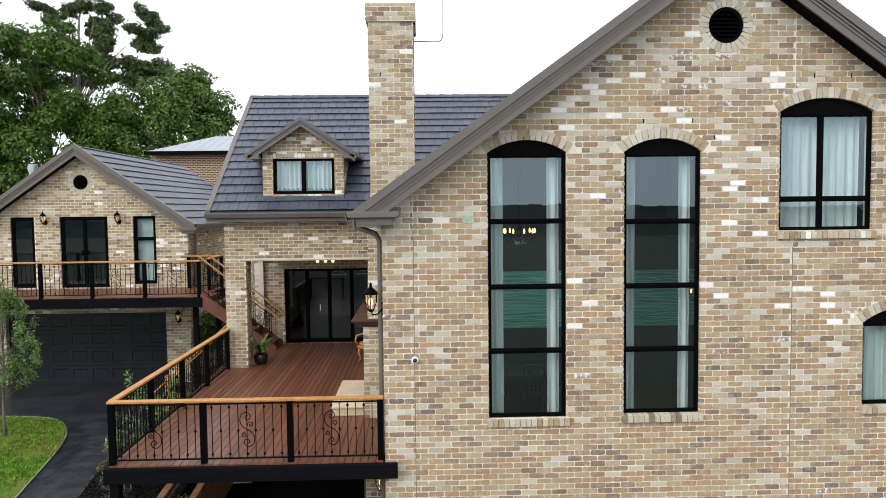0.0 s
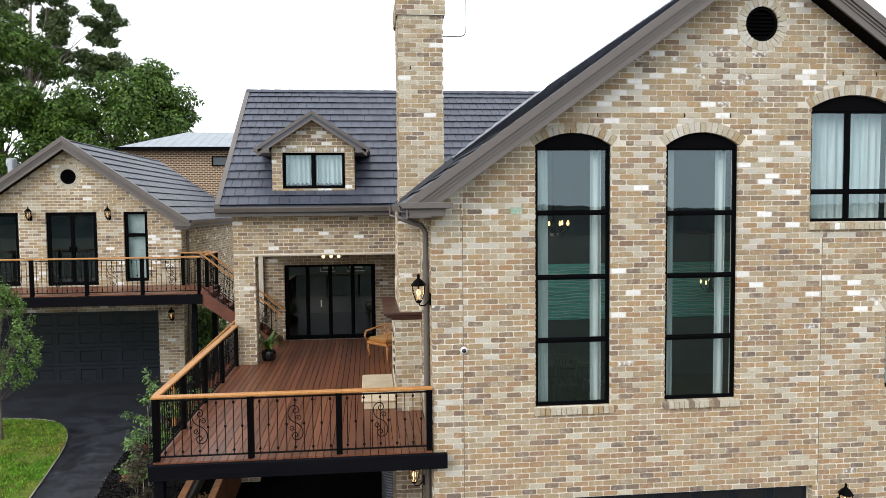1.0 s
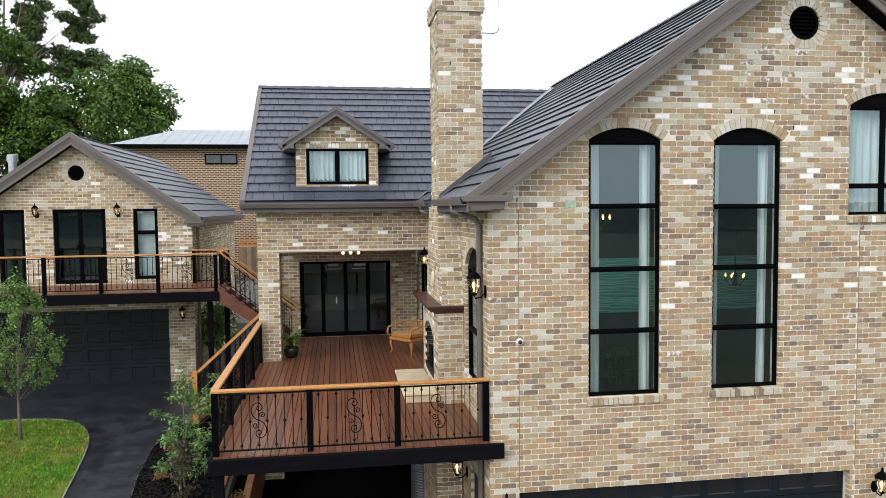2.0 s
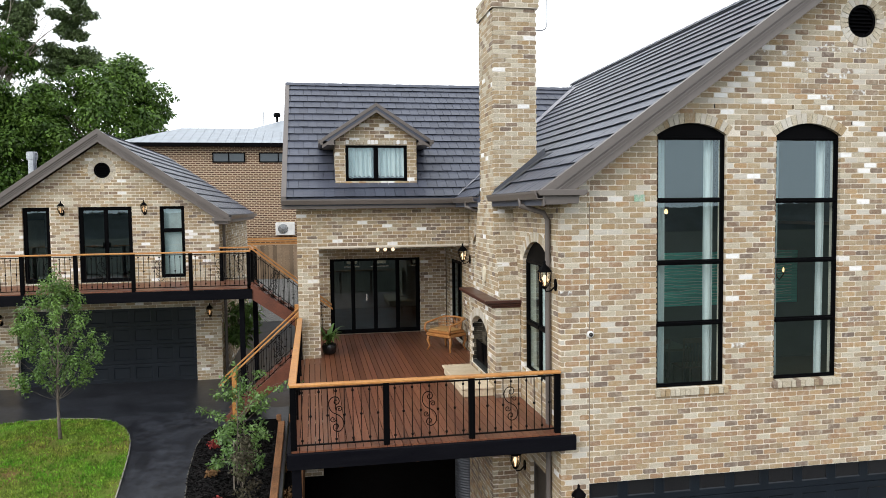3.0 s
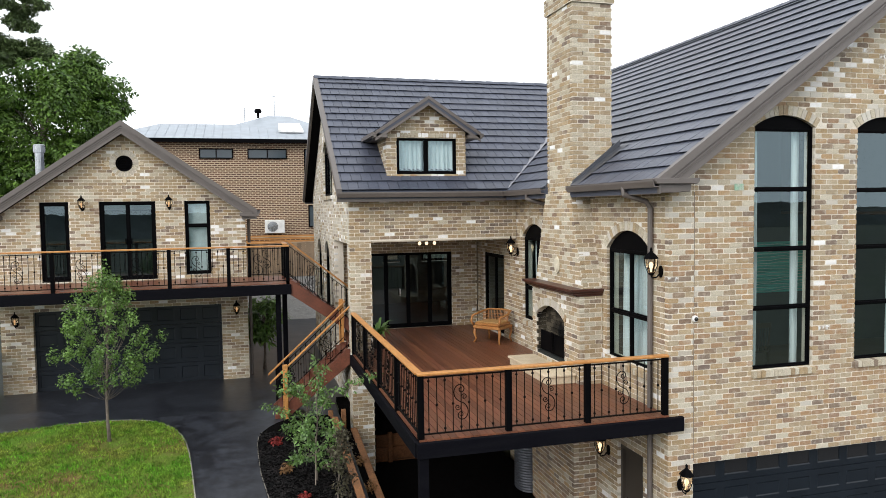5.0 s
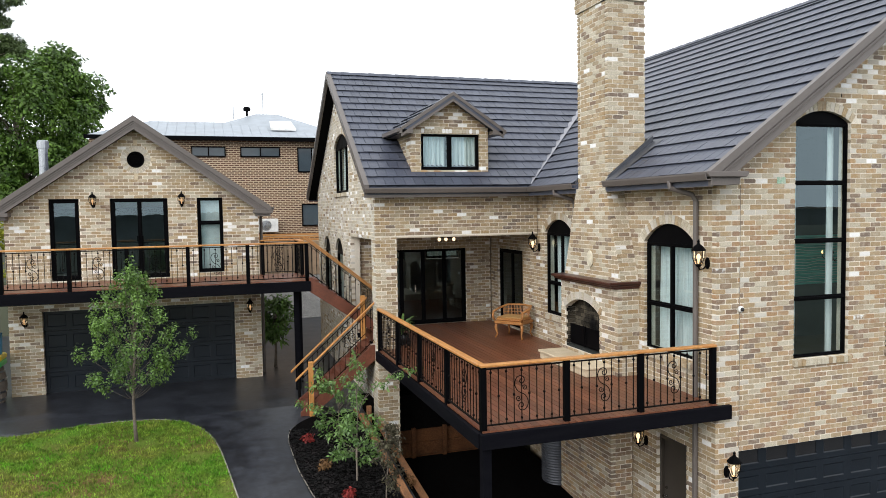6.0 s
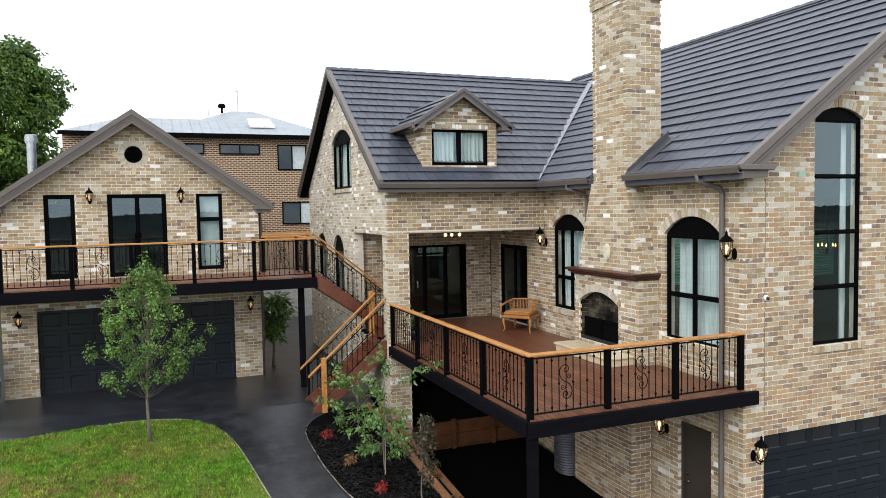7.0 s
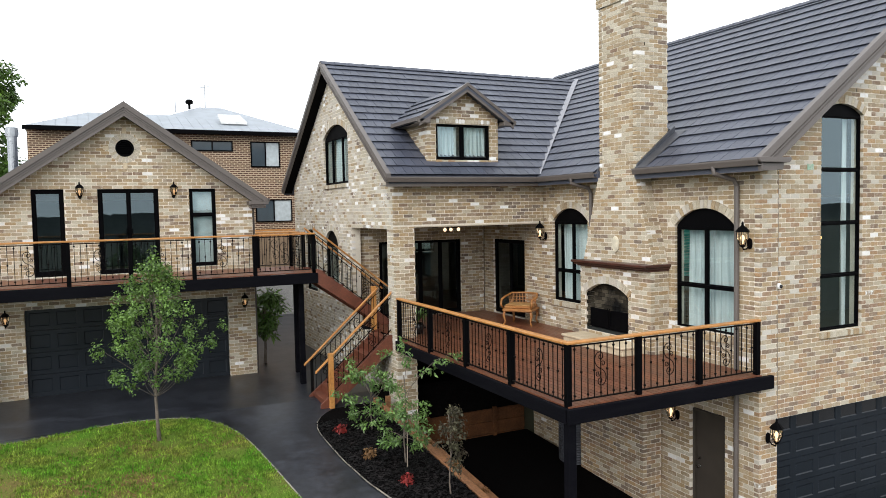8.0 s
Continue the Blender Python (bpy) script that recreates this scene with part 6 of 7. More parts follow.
def arm_z(y):
    return 0.66 + 0.11 * min(1.0, max(0.0, (y + 0.15) / 0.42))


pts = [(-0.32, -0.27), (-0.335, 0.0), (-0.27, 0.24), (0.0, 0.32), (0.27, 0.24), (0.335, 0.0), (0.32, -0.27)]
g.tube([(x, y, arm_z(y)) for x, y in pts], 0.024, 8)
part("back_rail", g, RATTAN, ac, smooth=True)
for s in (-1, 1):
    g = Geo()
    g.tube([(0.32 * s, -0.27, 0.66), (0.325 * s, -0.30, 0.53), (0.30 * s, -0.26, 0.44)], 0.022, 8)
    part("arm_support", g, RATTAN, ac, smooth=True)
def back_point(f):
    """A point along the chair's bent back, from one side (0) to the other (1)."""
    a = math.pi * (0.10 + 0.80 * f)
    return 0.325 * math.cos(a), 0.02 + 0.30 * math.sin(a)


for k in range(25):
    x, y = back_point(k / 24)
    g = Geo()
    g.tube([(x * 0.88, y * 0.80, 0.44), (x * 0.97, y * 0.97, arm_z(y) - 0.01)], 0.0055, 5)
    part("cane_strand", g, RATTAN, ac)
for z in (0.52, 0.59, 0.66):
    g = Geo()
    g.tube([(back_point(k / 16)[0] * (0.88 + (z - 0.44) * 0.3), back_point(k / 16)[1] * (0.80 + (z - 0.44) * 0.5), z) for k in range(17)], 0.006, 5)
    part("cane_band", g, RATTAN, ac, smooth=True)
g = Geo()
g.box(-0.26, 0.26, -0.23, 0.20, 0.50, 0.525)
part("seat_cushion", g, material("pale_cane_weave", (0.46, 0.27, 0.10), 0.6, var=0.3, scale=9, bump=0.4, fine=120, hue=(0.40, 0.22, 0.08)), ac, "woven cane seat", bevel=0.012)

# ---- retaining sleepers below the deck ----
rt = thing("retaining_wall", Matrix.Identity(4), "orange-brown sleeper retaining wall, deck shade put into its colour", "retaining wall")
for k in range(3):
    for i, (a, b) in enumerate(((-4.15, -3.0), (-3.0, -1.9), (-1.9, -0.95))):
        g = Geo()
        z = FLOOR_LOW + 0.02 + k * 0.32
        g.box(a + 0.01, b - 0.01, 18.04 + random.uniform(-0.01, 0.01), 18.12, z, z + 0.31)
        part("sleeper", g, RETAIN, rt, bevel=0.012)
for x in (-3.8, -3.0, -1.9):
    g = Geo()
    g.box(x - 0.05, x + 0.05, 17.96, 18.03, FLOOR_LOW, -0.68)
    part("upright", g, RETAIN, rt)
rs = thing("retaining_edge", Matrix.Identity(4), "orange-brown sleepers stepping down beside the garden bed", "retaining wall")
for i in range(-1, 5):
    y0 = 16.8 - i * 1.75 - 1.74
    y1 = min(17.5, y0 + 1.74)
    for x, dz, low in ((-5.2, 0.085, 0.8), (-4.76, -0.22, 1.5)):
        g = Geo()
        za, zb = [max(ground_z(-6, y) + dz, FLOOR_LOW + 0.1) for y in (y0, y1)]
        g.prism([(y0, max(FLOOR_LOW, za - low)), (y1, max(FLOOR_LOW, zb - low)), (y1, zb), (y0, za)], x - 0.075, x + 0.075, AX)
        part("sleeper", g, SLEEPER, rs, bevel=0.012)
for x in (-5.27, -4.97):
    g = Geo()
    g.box(x - 0.055, x + 0.055, 17.62, 17.72, -1.0, 0.08)
    part("end_post", g, SLEEPER, rs, bevel=0.012)
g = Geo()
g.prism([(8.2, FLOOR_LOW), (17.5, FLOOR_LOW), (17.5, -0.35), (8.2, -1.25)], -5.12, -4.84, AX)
part("fill", g, MULCH_AND_SHADE, rs)
# corrugated tank under the deck
g = Geo()
g.lathe([(0.36 + 0.014 * (i % 2), FLOOR_LOW + i * 0.03) for i in range(90)], 28, pose(-0.97, 15.84, 0))
solid("water_tank", g, LEAD, "dark corrugated water tank under the deck", "water tank", kind="", smooth=False)

# ---- neighbour's house ----
def texture_brick(name, c1, c2, mortar):
    mt = material(name, c1, 0.9, var=0.15, scale=2, bump=0.2)
    n, l = mt.node_tree.nodes, mt.node_tree.links
    b, tc, sp, mp = n.new("ShaderNodeTexBrick"), n.new("ShaderNodeTexCoord"), n.new("ShaderNodeSeparateXYZ"), n.new("ShaderNodeCombineXYZ")
    b.inputs["Color1"].default_value, b.inputs["Color2"].default_value, b.inputs["Mortar"].default_value = (*c1, 1), (*c2, 1), (*mortar, 1)
    b.inputs["Scale"].default_value, b.inputs["Brick Width"].default_value, b.inputs["Row Height"].default_value, b.inputs["Mortar Size"].default_value = 1.0, 0.24, 0.086, 0.016
    l.new(tc.outputs["Object"], sp.inputs[0])
    l.new(sp.outputs["X"], mp.inputs["X"])
    l.new(sp.outputs["Z"], mp.inputs["Y"])
    l.new(mp.outputs[0], b.inputs["Vector"])
    l.new(b.outputs["Color"], n["Principled BSDF"].inputs["Base Color"])
    return mt


NB_BRICK = texture_brick("neighbour_brick", (0.135, 0.062, 0.035), (0.075, 0.036, 0.024), (0.50, 0.40, 0.28))
STEEL = material("pale_steel_roof", (0.31, 0.345, 0.385), 0.5, metal=0.0, var=0.05, scale=2, bump=0.03)
NB_BLIND = material("grey_blind", (0.50, 0.56, 0.58), 0.4, var=0.05)
NB_DIM = material("dim_window_pane", (0.055, 0.075, 0.09), 0.08, var=0.1, scale=1.0, bump=0.0)
nb = thing("neighbour_house", pose(-7.5, 36, 2.0), "two-storey brown brick house with a pale steel hip roof", "house")
nbk = nb.matrix_basis.inverted()
g = Geo()
g.box(-13.2, -1.85, 36.0, 48, 1.8, 8.0, nbk)
part("wall", g, NB_BRICK, nb)
g = Geo()
e = 0.45
A = [(-13.32, 35.55, 8.12), (-1.85 + e, 35.55, 8.12), (-1.85 + e, 48.4, 8.12), (-13.32, 48.4, 8.12), (-10.9, 39.2, 9.2), (-7.4, 39.2, 9.2), (-5.7, 41.4, 9.95), (-4.6, 41.4, 9.95), (-10.9, 44, 9.2), (-7.4, 44, 9.2)]
g.add(A, [(0, 1, 5, 4), (1, 7, 6, 5), (1, 2, 7), (2, 3, 8, 9), (2, 9, 6, 7), (3, 0, 4, 8), (4, 5, 9, 8), (5, 6, 9)], nbk)
part("roof", g, STEEL, nb, "pale grey-blue steel hip roof")
g = Geo()
for i in range(28):
    x = -13.0 + i * 0.42
    f = min(1.0, max(0.05, (x + 13.65) / 2.75)) if x < -10.9 else (1.0 if x < -7.4 else max(0.05, 1 - (x + 7.4) / 6.0))
    yy = 35.55 + 3.65 * f
    g.tube([(x, 35.56, 8.14), (x, yy, 8.12 + 1.08 * f + 0.01)], 0.007, 4, nbk)
part("roof_rib", g, STEEL, nb, kind="stuff")
g = Geo()
g.box(-13.32, -1.85 + e, 35.47, 35.56, 7.97, 8.14, nbk)
g.box(-1.85 + e - 0.05, -1.85 + e + 0.06, 35.5, 48.4, 7.97, 8.14, nbk)
part("gutter", g, BLACK, nb, "dark gutter and fascia")
for x0, x1, z0, z1, lab in ((-6.85, -5.05, 7.25, 7.72, ""), (-9.0, -7.5, 7.25, 7.72, ""), (-4.25, -2.9, 6.55, 7.72, ""), (-4.1, -2.4, 4.0, 5.05, "")):
    g = Geo()
    for q in ((x0, x1, z0, z0 + 0.05), (x0, x1, z1 - 0.05, z1), (x0, x0 + 0.05, z0 + 0.05, z1 - 0.05), (x1 - 0.05, x1, z0 + 0.05, z1 - 0.05), ((x0 + x1) / 2 - 0.025, (x0 + x1) / 2 + 0.025, z0 + 0.05, z1 - 0.05)):
        g.box(q[0], q[1], 35.93, 36.02, q[2], q[3], nbk)
    wnd = part("window", g, BLACK, nb)
    for p0, p1, mt in ((x0 + 0.05, (x0 + x1) / 2 - 0.025, NB_DIM), ((x0 + x1) / 2 + 0.025, x1 - 0.05, NB_BLIND if z1 - z0 > 0.7 else NB_DIM)):
        g = Geo()
        g.box(p0, p1, 35.97, 36.01, z0 + 0.05, z1 - 0.05, nbk)
        part("pane", g, mt, wnd)
g = Geo()
g.add([(-5.35, 37.0, 8.72), (-4.15, 37.0, 8.72), (-4.25, 38.2, 9.2), (-5.3, 38.2, 9.2), (-5.35, 37.0, 8.62), (-4.15, 37.0, 8.62), (-4.25, 38.2, 9.1), (-5.3, 38.2, 9.1)], [(0, 1, 2, 3), (4, 5, 1, 0), (5, 6, 2, 1), (7, 4, 0, 3)], nbk)
part("skylight", g, WHITE, nb, "white roof skylight")
g = Geo()
g.lathe([(0.06, 0), (0.06, 0.25), (0.17, 0.27), (0.2, 0.38), (0.14, 0.48), (0.02, 0.5)], 14, nbk @ pose(-6.2, 41.2, 9.8))
part("roof_vent", g, BLACK, nb, "dark whirling roof vent")
g = Geo()
for x, y, z, hh in ((-6.9, 41, 9.6, 0.7), (-5.3, 42, 9.9, 1.3)):
    g.tube([(x, y, z), (x, y, z + hh)], 0.025, 5, nbk)
g.tube([(-5.55, 42, 11.05), (-5.05, 42, 11.15)], 0.015, 4, nbk)
part("aerial", g, GALV, nb)
au = thing("air_conditioner", pose(-5.7, 35.8, 3.75), "white outdoor air-conditioning unit on the wall", "air conditioner")
g = Geo()
g.box(-0.45, 0.45, -0.15, 0.2, 0, 0.62)
part("case", g, WHITE, au, bevel=0.02)
g = Geo()
g.lathe([(0.24, 0), (0.24, 0.012), (0.02, 0.02)], 20, pose(-0.1, -0.15, 0.31, 90))
part("fan_grille", g, GALV, au)
PALING = material("grey_brown_paling", (0.30, 0.21, 0.135), 0.9, var=0.25, scale=2, bump=0.3, hue=(0.21, 0.15, 0.10), random_tint=0.35)
fn = thing("fence", pose(-3, 34.9, 1.7), "brown paling fence on the bank", "fence")
for i in range(44):
    g = Geo()
    g.box(-4.4 + i * 0.19, -4.4 + i * 0.19 + 0.18, -0.012, 0.012, 0.05, 1.62 + random.uniform(-0.02, 0.02))
    part("paling", g, PALING, fn)
for z in (0.3, 1.2, 1.66, 1.78, 1.90):
    g = Geo()
    g.box(-4.4, 3.9, 0.013, 0.05, z, z + 0.08)
    part("rail", g, HONEY if z > 1.5 else SLEEPER, fn)
# barrel and stacked covers beside the garage
br = thing("wooden_barrel", pose(-13.72, 21.7, 0), "weathered wooden barrel with iron hoops", "barrel")
g = Geo()
g.lathe([(0.27, 0), (0.32, 0.2), (0.345, 0.45), (0.32, 0.7), (0.27, 0.9), (0.25, 0.9), (0.25, 0.87)], 20)
part("staves", g, BARK, br)
for z, r in ((0.1, 0.30), (0.3, 0.342), (0.6, 0.342), (0.8, 0.30)):
    g = Geo()
    g.lathe([(r + 0.004, z - 0.025), (r + 0.006, z + 0.025)], 20)
    part("hoop", g, GALV, br)
for i, (c, z) in enumerate((((0.05, 0.45, 0.10), 0.93), ((0.75, 0.60, 0.03), 1.08))):
    g = Geo()
    g.box(-14.1, -13.42, 21.4, 22.0, z, z + 0.14)
    solid("plastic_cushion", g, material("bright_plastic_" + ("green", "yellow")[i], c, 0.4, var=0.05), ("green", "yellow")[i] + " plastic cushion stacked on the barrel", "cushion", kind="", bevel=0.03)
g = Geo()
g.prism([(-0.06, 0), (0.08, 0), (0.02, 0.55), (-0.01, 0.55)], -0.1, 0.1, pose(-13.55, 21.7, 1.22, 0, 8))
solid("folded_umbrella", g, material("blue_canvas", (0.06, 0.28, 0.5), 0.8), "folded blue and white canvas umbrella", "umbrella", kind="", bevel=0.02)


# ---- planting ----
def leaf_cloud(rng, centres, radii, counts, size, droop=0.3, shell=0.45, long=1.6):
    """Kite-shaped leaves, two triangles each, scattered through the clumps given, mostly near their outsides."""
    vs, fs = [], []
    for c, r, k in zip(centres, radii, counts):
        d = rng.normal(size=(k, 3))
        d /= np.linalg.norm(d, axis=1)[:, None]
        rad = (shell + (1 - shell) * rng.random(k) ** 0.5) * (1 + 0.18 * np.sin(5 * d[:, 0] + 7 * d[:, 2] + c[0]))
        p = np.array(c) + d * rad[:, None] * np.array(r)
        n = d * 0.8 + rng.normal(size=(k, 3)) * 0.5 + np.array((0, 0, 0.5))
        n /= np.linalg.norm(n, axis=1)[:, None]
        t = rng.normal(size=(k, 3)) + d * 0.6 - np.array((0, 0, droop))
        t -= n * (t * n).sum(1)[:, None]
        t /= np.linalg.norm(t, axis=1)[:, None]
        s = np.cross(n, t)
        ln = size * rng.uniform(0.6, 1.3, k)[:, None]
        w = ln / long / 2
        base = len(vs)
        quad = np.stack([p, p + t * ln * 0.45 + s * w - n * ln * 0.06, p + t * ln - n * ln * 0.12, p + t * ln * 0.45 - s * w - n * ln * 0.06], axis=1).reshape(-1, 3)
        vs += quad.tolist()
        fs += [(base + 4 * i, base + 4 * i + 1, base + 4 * i + 2, base + 4 * i + 3) for i in range(k)]
    g = Geo()
    g.v, g.f, g.k = vs, fs, [0] * len(fs)
    return g


def branch(rng, a, b, sag=0.1, n=6):
    a, b = Vector(a), Vector(b)
    side = Vector(rng.normal(size=3)) * (b - a).length * 0.05
    return [a.lerp(b, i / n) + side * math.sin(math.pi * i / n) + Vector((0, 0, sag * (b - a).length * math.sin(math.pi * i / n))) for i in range(n + 1)]


def tree(p, label, trunk_h, trunk_r, clumps, leaf_mat, bark, leaves, size, seed, category="tree", name="tree", droop=0.3, shell=0.45, sag=0.08, long=1.6, limb=0.3, every=1):
    """Clumps: (x, y, z, rx, ry, rz) from the foot. A tapered trunk, a limb to each clump and one crown."""
    rng = np.random.default_rng(seed)
    root = thing(name, pose(*p), label, category)
    g = Geo()
    pts = [(0.04 * trunk_h * 0.3 * math.sin(i * 0.9 + seed), 0.03 * trunk_h * 0.3 * math.cos(i * 1.3 + seed) - 0.03 * trunk_h * 0.3 * math.cos(seed), trunk_h * i / 7) for i in range(8)]
    pts[0] = (0, 0, -0.05)
    g.tube(pts, [trunk_r * (1.25 if i == 0 else 1 - 0.09 * i) for i in range(8)], 9)
    part("trunk", g, bark, root, smooth=True)
    for c in clumps[::every]:
        f = min(0.98, max(0.3, 0.75 * c[2] / trunk_h - 0.1))
        k = min(6, int(f * 7))
        st = Vector(pts[k]).lerp(Vector(pts[k + 1]), f * 7 - k)
        g = Geo()
        path = branch(rng, st, (c[0] * 0.92, c[1] * 0.92, c[2]), sag)
        g.tube(path, [trunk_r * limb * (1 - 0.12 * i) for i in range(len(path))], 6)
        part("limb", g, bark, root, smooth=True)
    vol = np.array([c[3] * c[4] * c[5] for c in clumps]) ** 0.67
    counts = np.maximum(12, (leaves * vol / vol.sum())).astype(int)
    g = leaf_cloud(rng, [c[:3] for c in clumps], [c[3:] for c in clumps], counts, size, droop, shell, long)
    part("crown", g, leaf_mat, root)
    return root


rng = np.random.default_rng(7)
# young pear tree on the lawn
cl = []
for i in range(104):
    a, z = rng.uniform(0, 2 * math.pi), 1.3 + 2.25 * ((i * 0.618) % 1.0)
    w = 1.0 * math.sin(math.pi * min(1, max(0.05, (z - 0.85) / 2.85)) ** 0.75) ** 0.8
    r = w * rng.uniform(0.35, 1.0)
    cl.append((r * math.cos(a), r * math.sin(a), z, 0.12, 0.12, 0.17))
cl += [(0.0, 0, 3.72, 0.11, 0.11, 0.22), (0.06, 0, 3.45, 0.16, 0.16, 0.24), (-0.1, 0.1, 3.2, 0.2, 0.2, 0.3), (1.2, -0.7, 2.35, 0.1, 0.1, 0.15), (1.0, -0.45, 2.0, 0.14, 0.14, 0.2), (-0.7, -0.4, 1.45, 0.2, 0.2, 0.2), (-1.05, 0.2, 1.9, 0.14, 0.14, 0.24)]
tree((-10.02, 17.35, -0.10), "young pear tree with a light green crown on the lawn", 3.0, 0.036, cl, LEAF_YOUNG, BARK, 9800, 0.058, 3, sag=-0.08, shell=0.1, droop=0.5, limb=0.16, every=2)


def spread(rng, n, cx, cy, z0, z1, rx, ry, size, top=0.5):
    out = []
    for i in range(n):
        a, f = rng.uniform(0, 2 * math.pi), rng.random()
        z = z0 + (z1 - z0) * f
        k = math.sqrt(max(0.05, 1 - (abs(f - 0.4) / 0.68) ** 2)) * rng.uniform(0.5, 1.0)
        s = size * rng.uniform(0.7, 1.25)
        out.append((cx + rx * k * math.cos(a), cy + ry * k * math.sin(a), z, s, s, s * 0.75))
    return out


# broad dark trees far behind the garage house
tree((-20.6, 58.5, 2.0), "broad dense tree with dark green foliage", 9.0, 0.6, spread(rng, 112, 0, 0, 2.0, 13.9, 6.0, 4.6, 1.3), LEAF_DARK, BARK, 68000, 0.30, 11, shell=0.55, droop=0.9, long=1.9, limb=0.12, every=3)
tree((-28.5, 57.0, 2.0), "broad dense tree with dark green foliage", 9.0, 0.6, spread(rng, 112, 0, 0, 2.0, 16.8, 5.6, 4.2, 1.3), LEAF_DARK, BARK, 66000, 0.30, 12, shell=0.55, droop=0.9, long=1.9, limb=0.12, every=3)
tree((-34.2, 55.0, 2.0), "tall dark conifer-like tree", 11.0, 0.5, spread(rng, 110, 0, 0, 0.5, 20.0, 4.4, 3.2, 1.25), LEAF_FIR, BARK, 52000, 0.28, 13, shell=0.5, droop=0.8, long=2.4, limb=0.12, every=3)
gum = [(-3.1, 20.3, 0.51), (-2.1, 19.8, 0.74), (-0.8, 20.2, 0.79), (-1.4, 18.9, 0.74), (-0.5, 18.5, 0.62), (-1.5, 17.6, 0.74), (0.9, 20.3, 0.79), (2.2, 20.2, 0.74), (3.0, 19.5, 0.62), (1.5, 19.1, 0.74), (2.6, 18.3, 0.79), (1.3, 18.2, 0.62), (2.7, 17.1, 0.85), (1.8, 17.5, 0.68), (5.7, 19.7, 0.62), (6.5, 19.0, 0.68), (5.0, 18.3, 0.68), (6.0, 18.0, 0.79), (7.2, 18.3, 0.57), (5.5, 17.0, 0.74), (6.4, 16.7, 0.51), (-5.1, 17.5, 0.68), (-4.0, 17.7, 0.57), (-4.8, 16.5, 0.79), (-3.1, 17.0, 0.57), (-2.2, 16.4, 0.79), (-3.4, 15.6, 0.96), (-1.4, 15.6, 0.85)]
gum += [(0.8, 16.5, 0.96), (2.2, 15.9, 0.85), (-0.2, 15.6, 0.74), (4.2, 15.7, 0.91), (5.3, 15.1, 1.02), (6.7, 15.4, 0.91), (7.4, 14.6, 0.74), (4.5, 14.3, 0.96), (2.5, 14.7, 0.57), (-0.7, 14.3, 0.79), (0.7, 14.3, 0.68), (-2.8, 14.3, 1.02), (-4.4, 14.8, 1.02), (2.0, 21.6, 0.9), (-1.0, 21.8, 0.9), (0.5, 22.4, 0.9)]
gum = [c for x, z, r in gum for y in (rng.uniform(-1.6, 1.2),) for c in [(x, y, z, r * 1.08, r * 1.05, r * 0.78)] + [(x + rng.uniform(-0.9, 0.9) * r, y + rng.uniform(-0.8, 0.8) * r, z + rng.uniform(-0.6, 0.7) * r, r * 0.5, r * 0.5, r * 0.38) for _ in range(3)]]
tree((-28.4, 62.0, 2.0), "tall gum tree with open clumps of olive leaves", 19.5, 0.24, gum, LEAF_GUM, PALEBARK, 56000, 0.27, 14, shell=0.2, droop=1.0, long=2.2, limb=0.22, every=4)
tree((-17.6, 38.0, 0.5), "golden-leaved shrub beyond the garage house", 3.0, 0.08, spread(rng, 12, 0, 0, 1.5, 4.8, 1.3, 1.2, 0.55), LEAF_YELLOW, BARK, 2200, 0.2, 15, category="shrub", name="shrub")
tree((-22.0, 37.0, 0.0), "green shrub beyond the garage house", 3.0, 0.1, spread(rng, 16, 0, 0, 1.0, 5.4, 3.0, 1.4, 0.9), LEAF_SHRUB, BARK, 3000, 0.24, 16, category="shrub", name="shrub")

# garden bed
bz = ground_z(-6.0, 16.2)
tree((-5.93, 16.2, bz + 0.05), "leafy green shrub in the garden bed", 1.1, 0.018, spread(rng, 30, 0, 0, 0.15, 1.3, 0.6, 0.55, 0.13) + [(0.25, -0.6, 1.05, 0.16, 0.3, 0.14), (-0.4, 0.1, 1.45, 0.12, 0.12, 0.2), (0.35, 0.0, 1.6, 0.16, 0.16, 0.1), (-0.62, -0.2, 0.85, 0.2, 0.1, 0.08), (-0.85, -0.25, 0.95, 0.16, 0.1, 0.07), (-0.55, 0.0, 1.2, 0.14, 0.12, 0.12)], LEAF_SHRUB, BARK, 1700, 0.085, 21, category="shrub", name="shrub", shell=0.1, limb=0.35, every=2, long=2.3)
bz = ground_z(-6.0, 14.3)
tree((-5.9, 14.45, bz + 0.05), "leafy green shrub tied to a pale stake", 1.7, 0.018, spread(rng, 28, 0, 0, 0.35, 1.35, 0.55, 0.5, 0.13) + [(0.45, -0.1, 1.75, 0.3, 0.1, 0.07), (0.8, -0.1, 1.9, 0.3, 0.1, 0.07), (1.1, -0.15, 2.02, 0.22, 0.1, 0.06), (0.1, 0.1, 2.0, 0.12, 0.12, 0.25), (0.0, 0.1, 2.3, 0.08, 0.08, 0.2)], LEAF_SHRUB, BARK, 1500, 0.085, 22, category="shrub", name="shrub", shell=0.1, limb=0.35, every=2, long=2.3)
bz = ground_z(-5.6, 13.0)
tree((-5.68, 13.0, bz + 0.05), "small bronze-leaved sapling in the garden bed", 1.5, 0.015, spread(rng, 18, 0, 0, 0.35, 1.5, 0.24, 0.24, 0.12), LEAF_PURPLE, BARK, 1100, 0.06, 23, category="sapling", name="sapling", shell=0.2)
for x, y in ((-5.96, 14.25),):
    g = Geo()
    g.tube([(x, y, ground_z(x, y)), (x + 0.02, y, ground_z(x, y) + 1.0)], 0.011, 6)
    solid("garden_stake", g, PALEBARK, "pale timber stake in the garden bed", "stake", kind="")
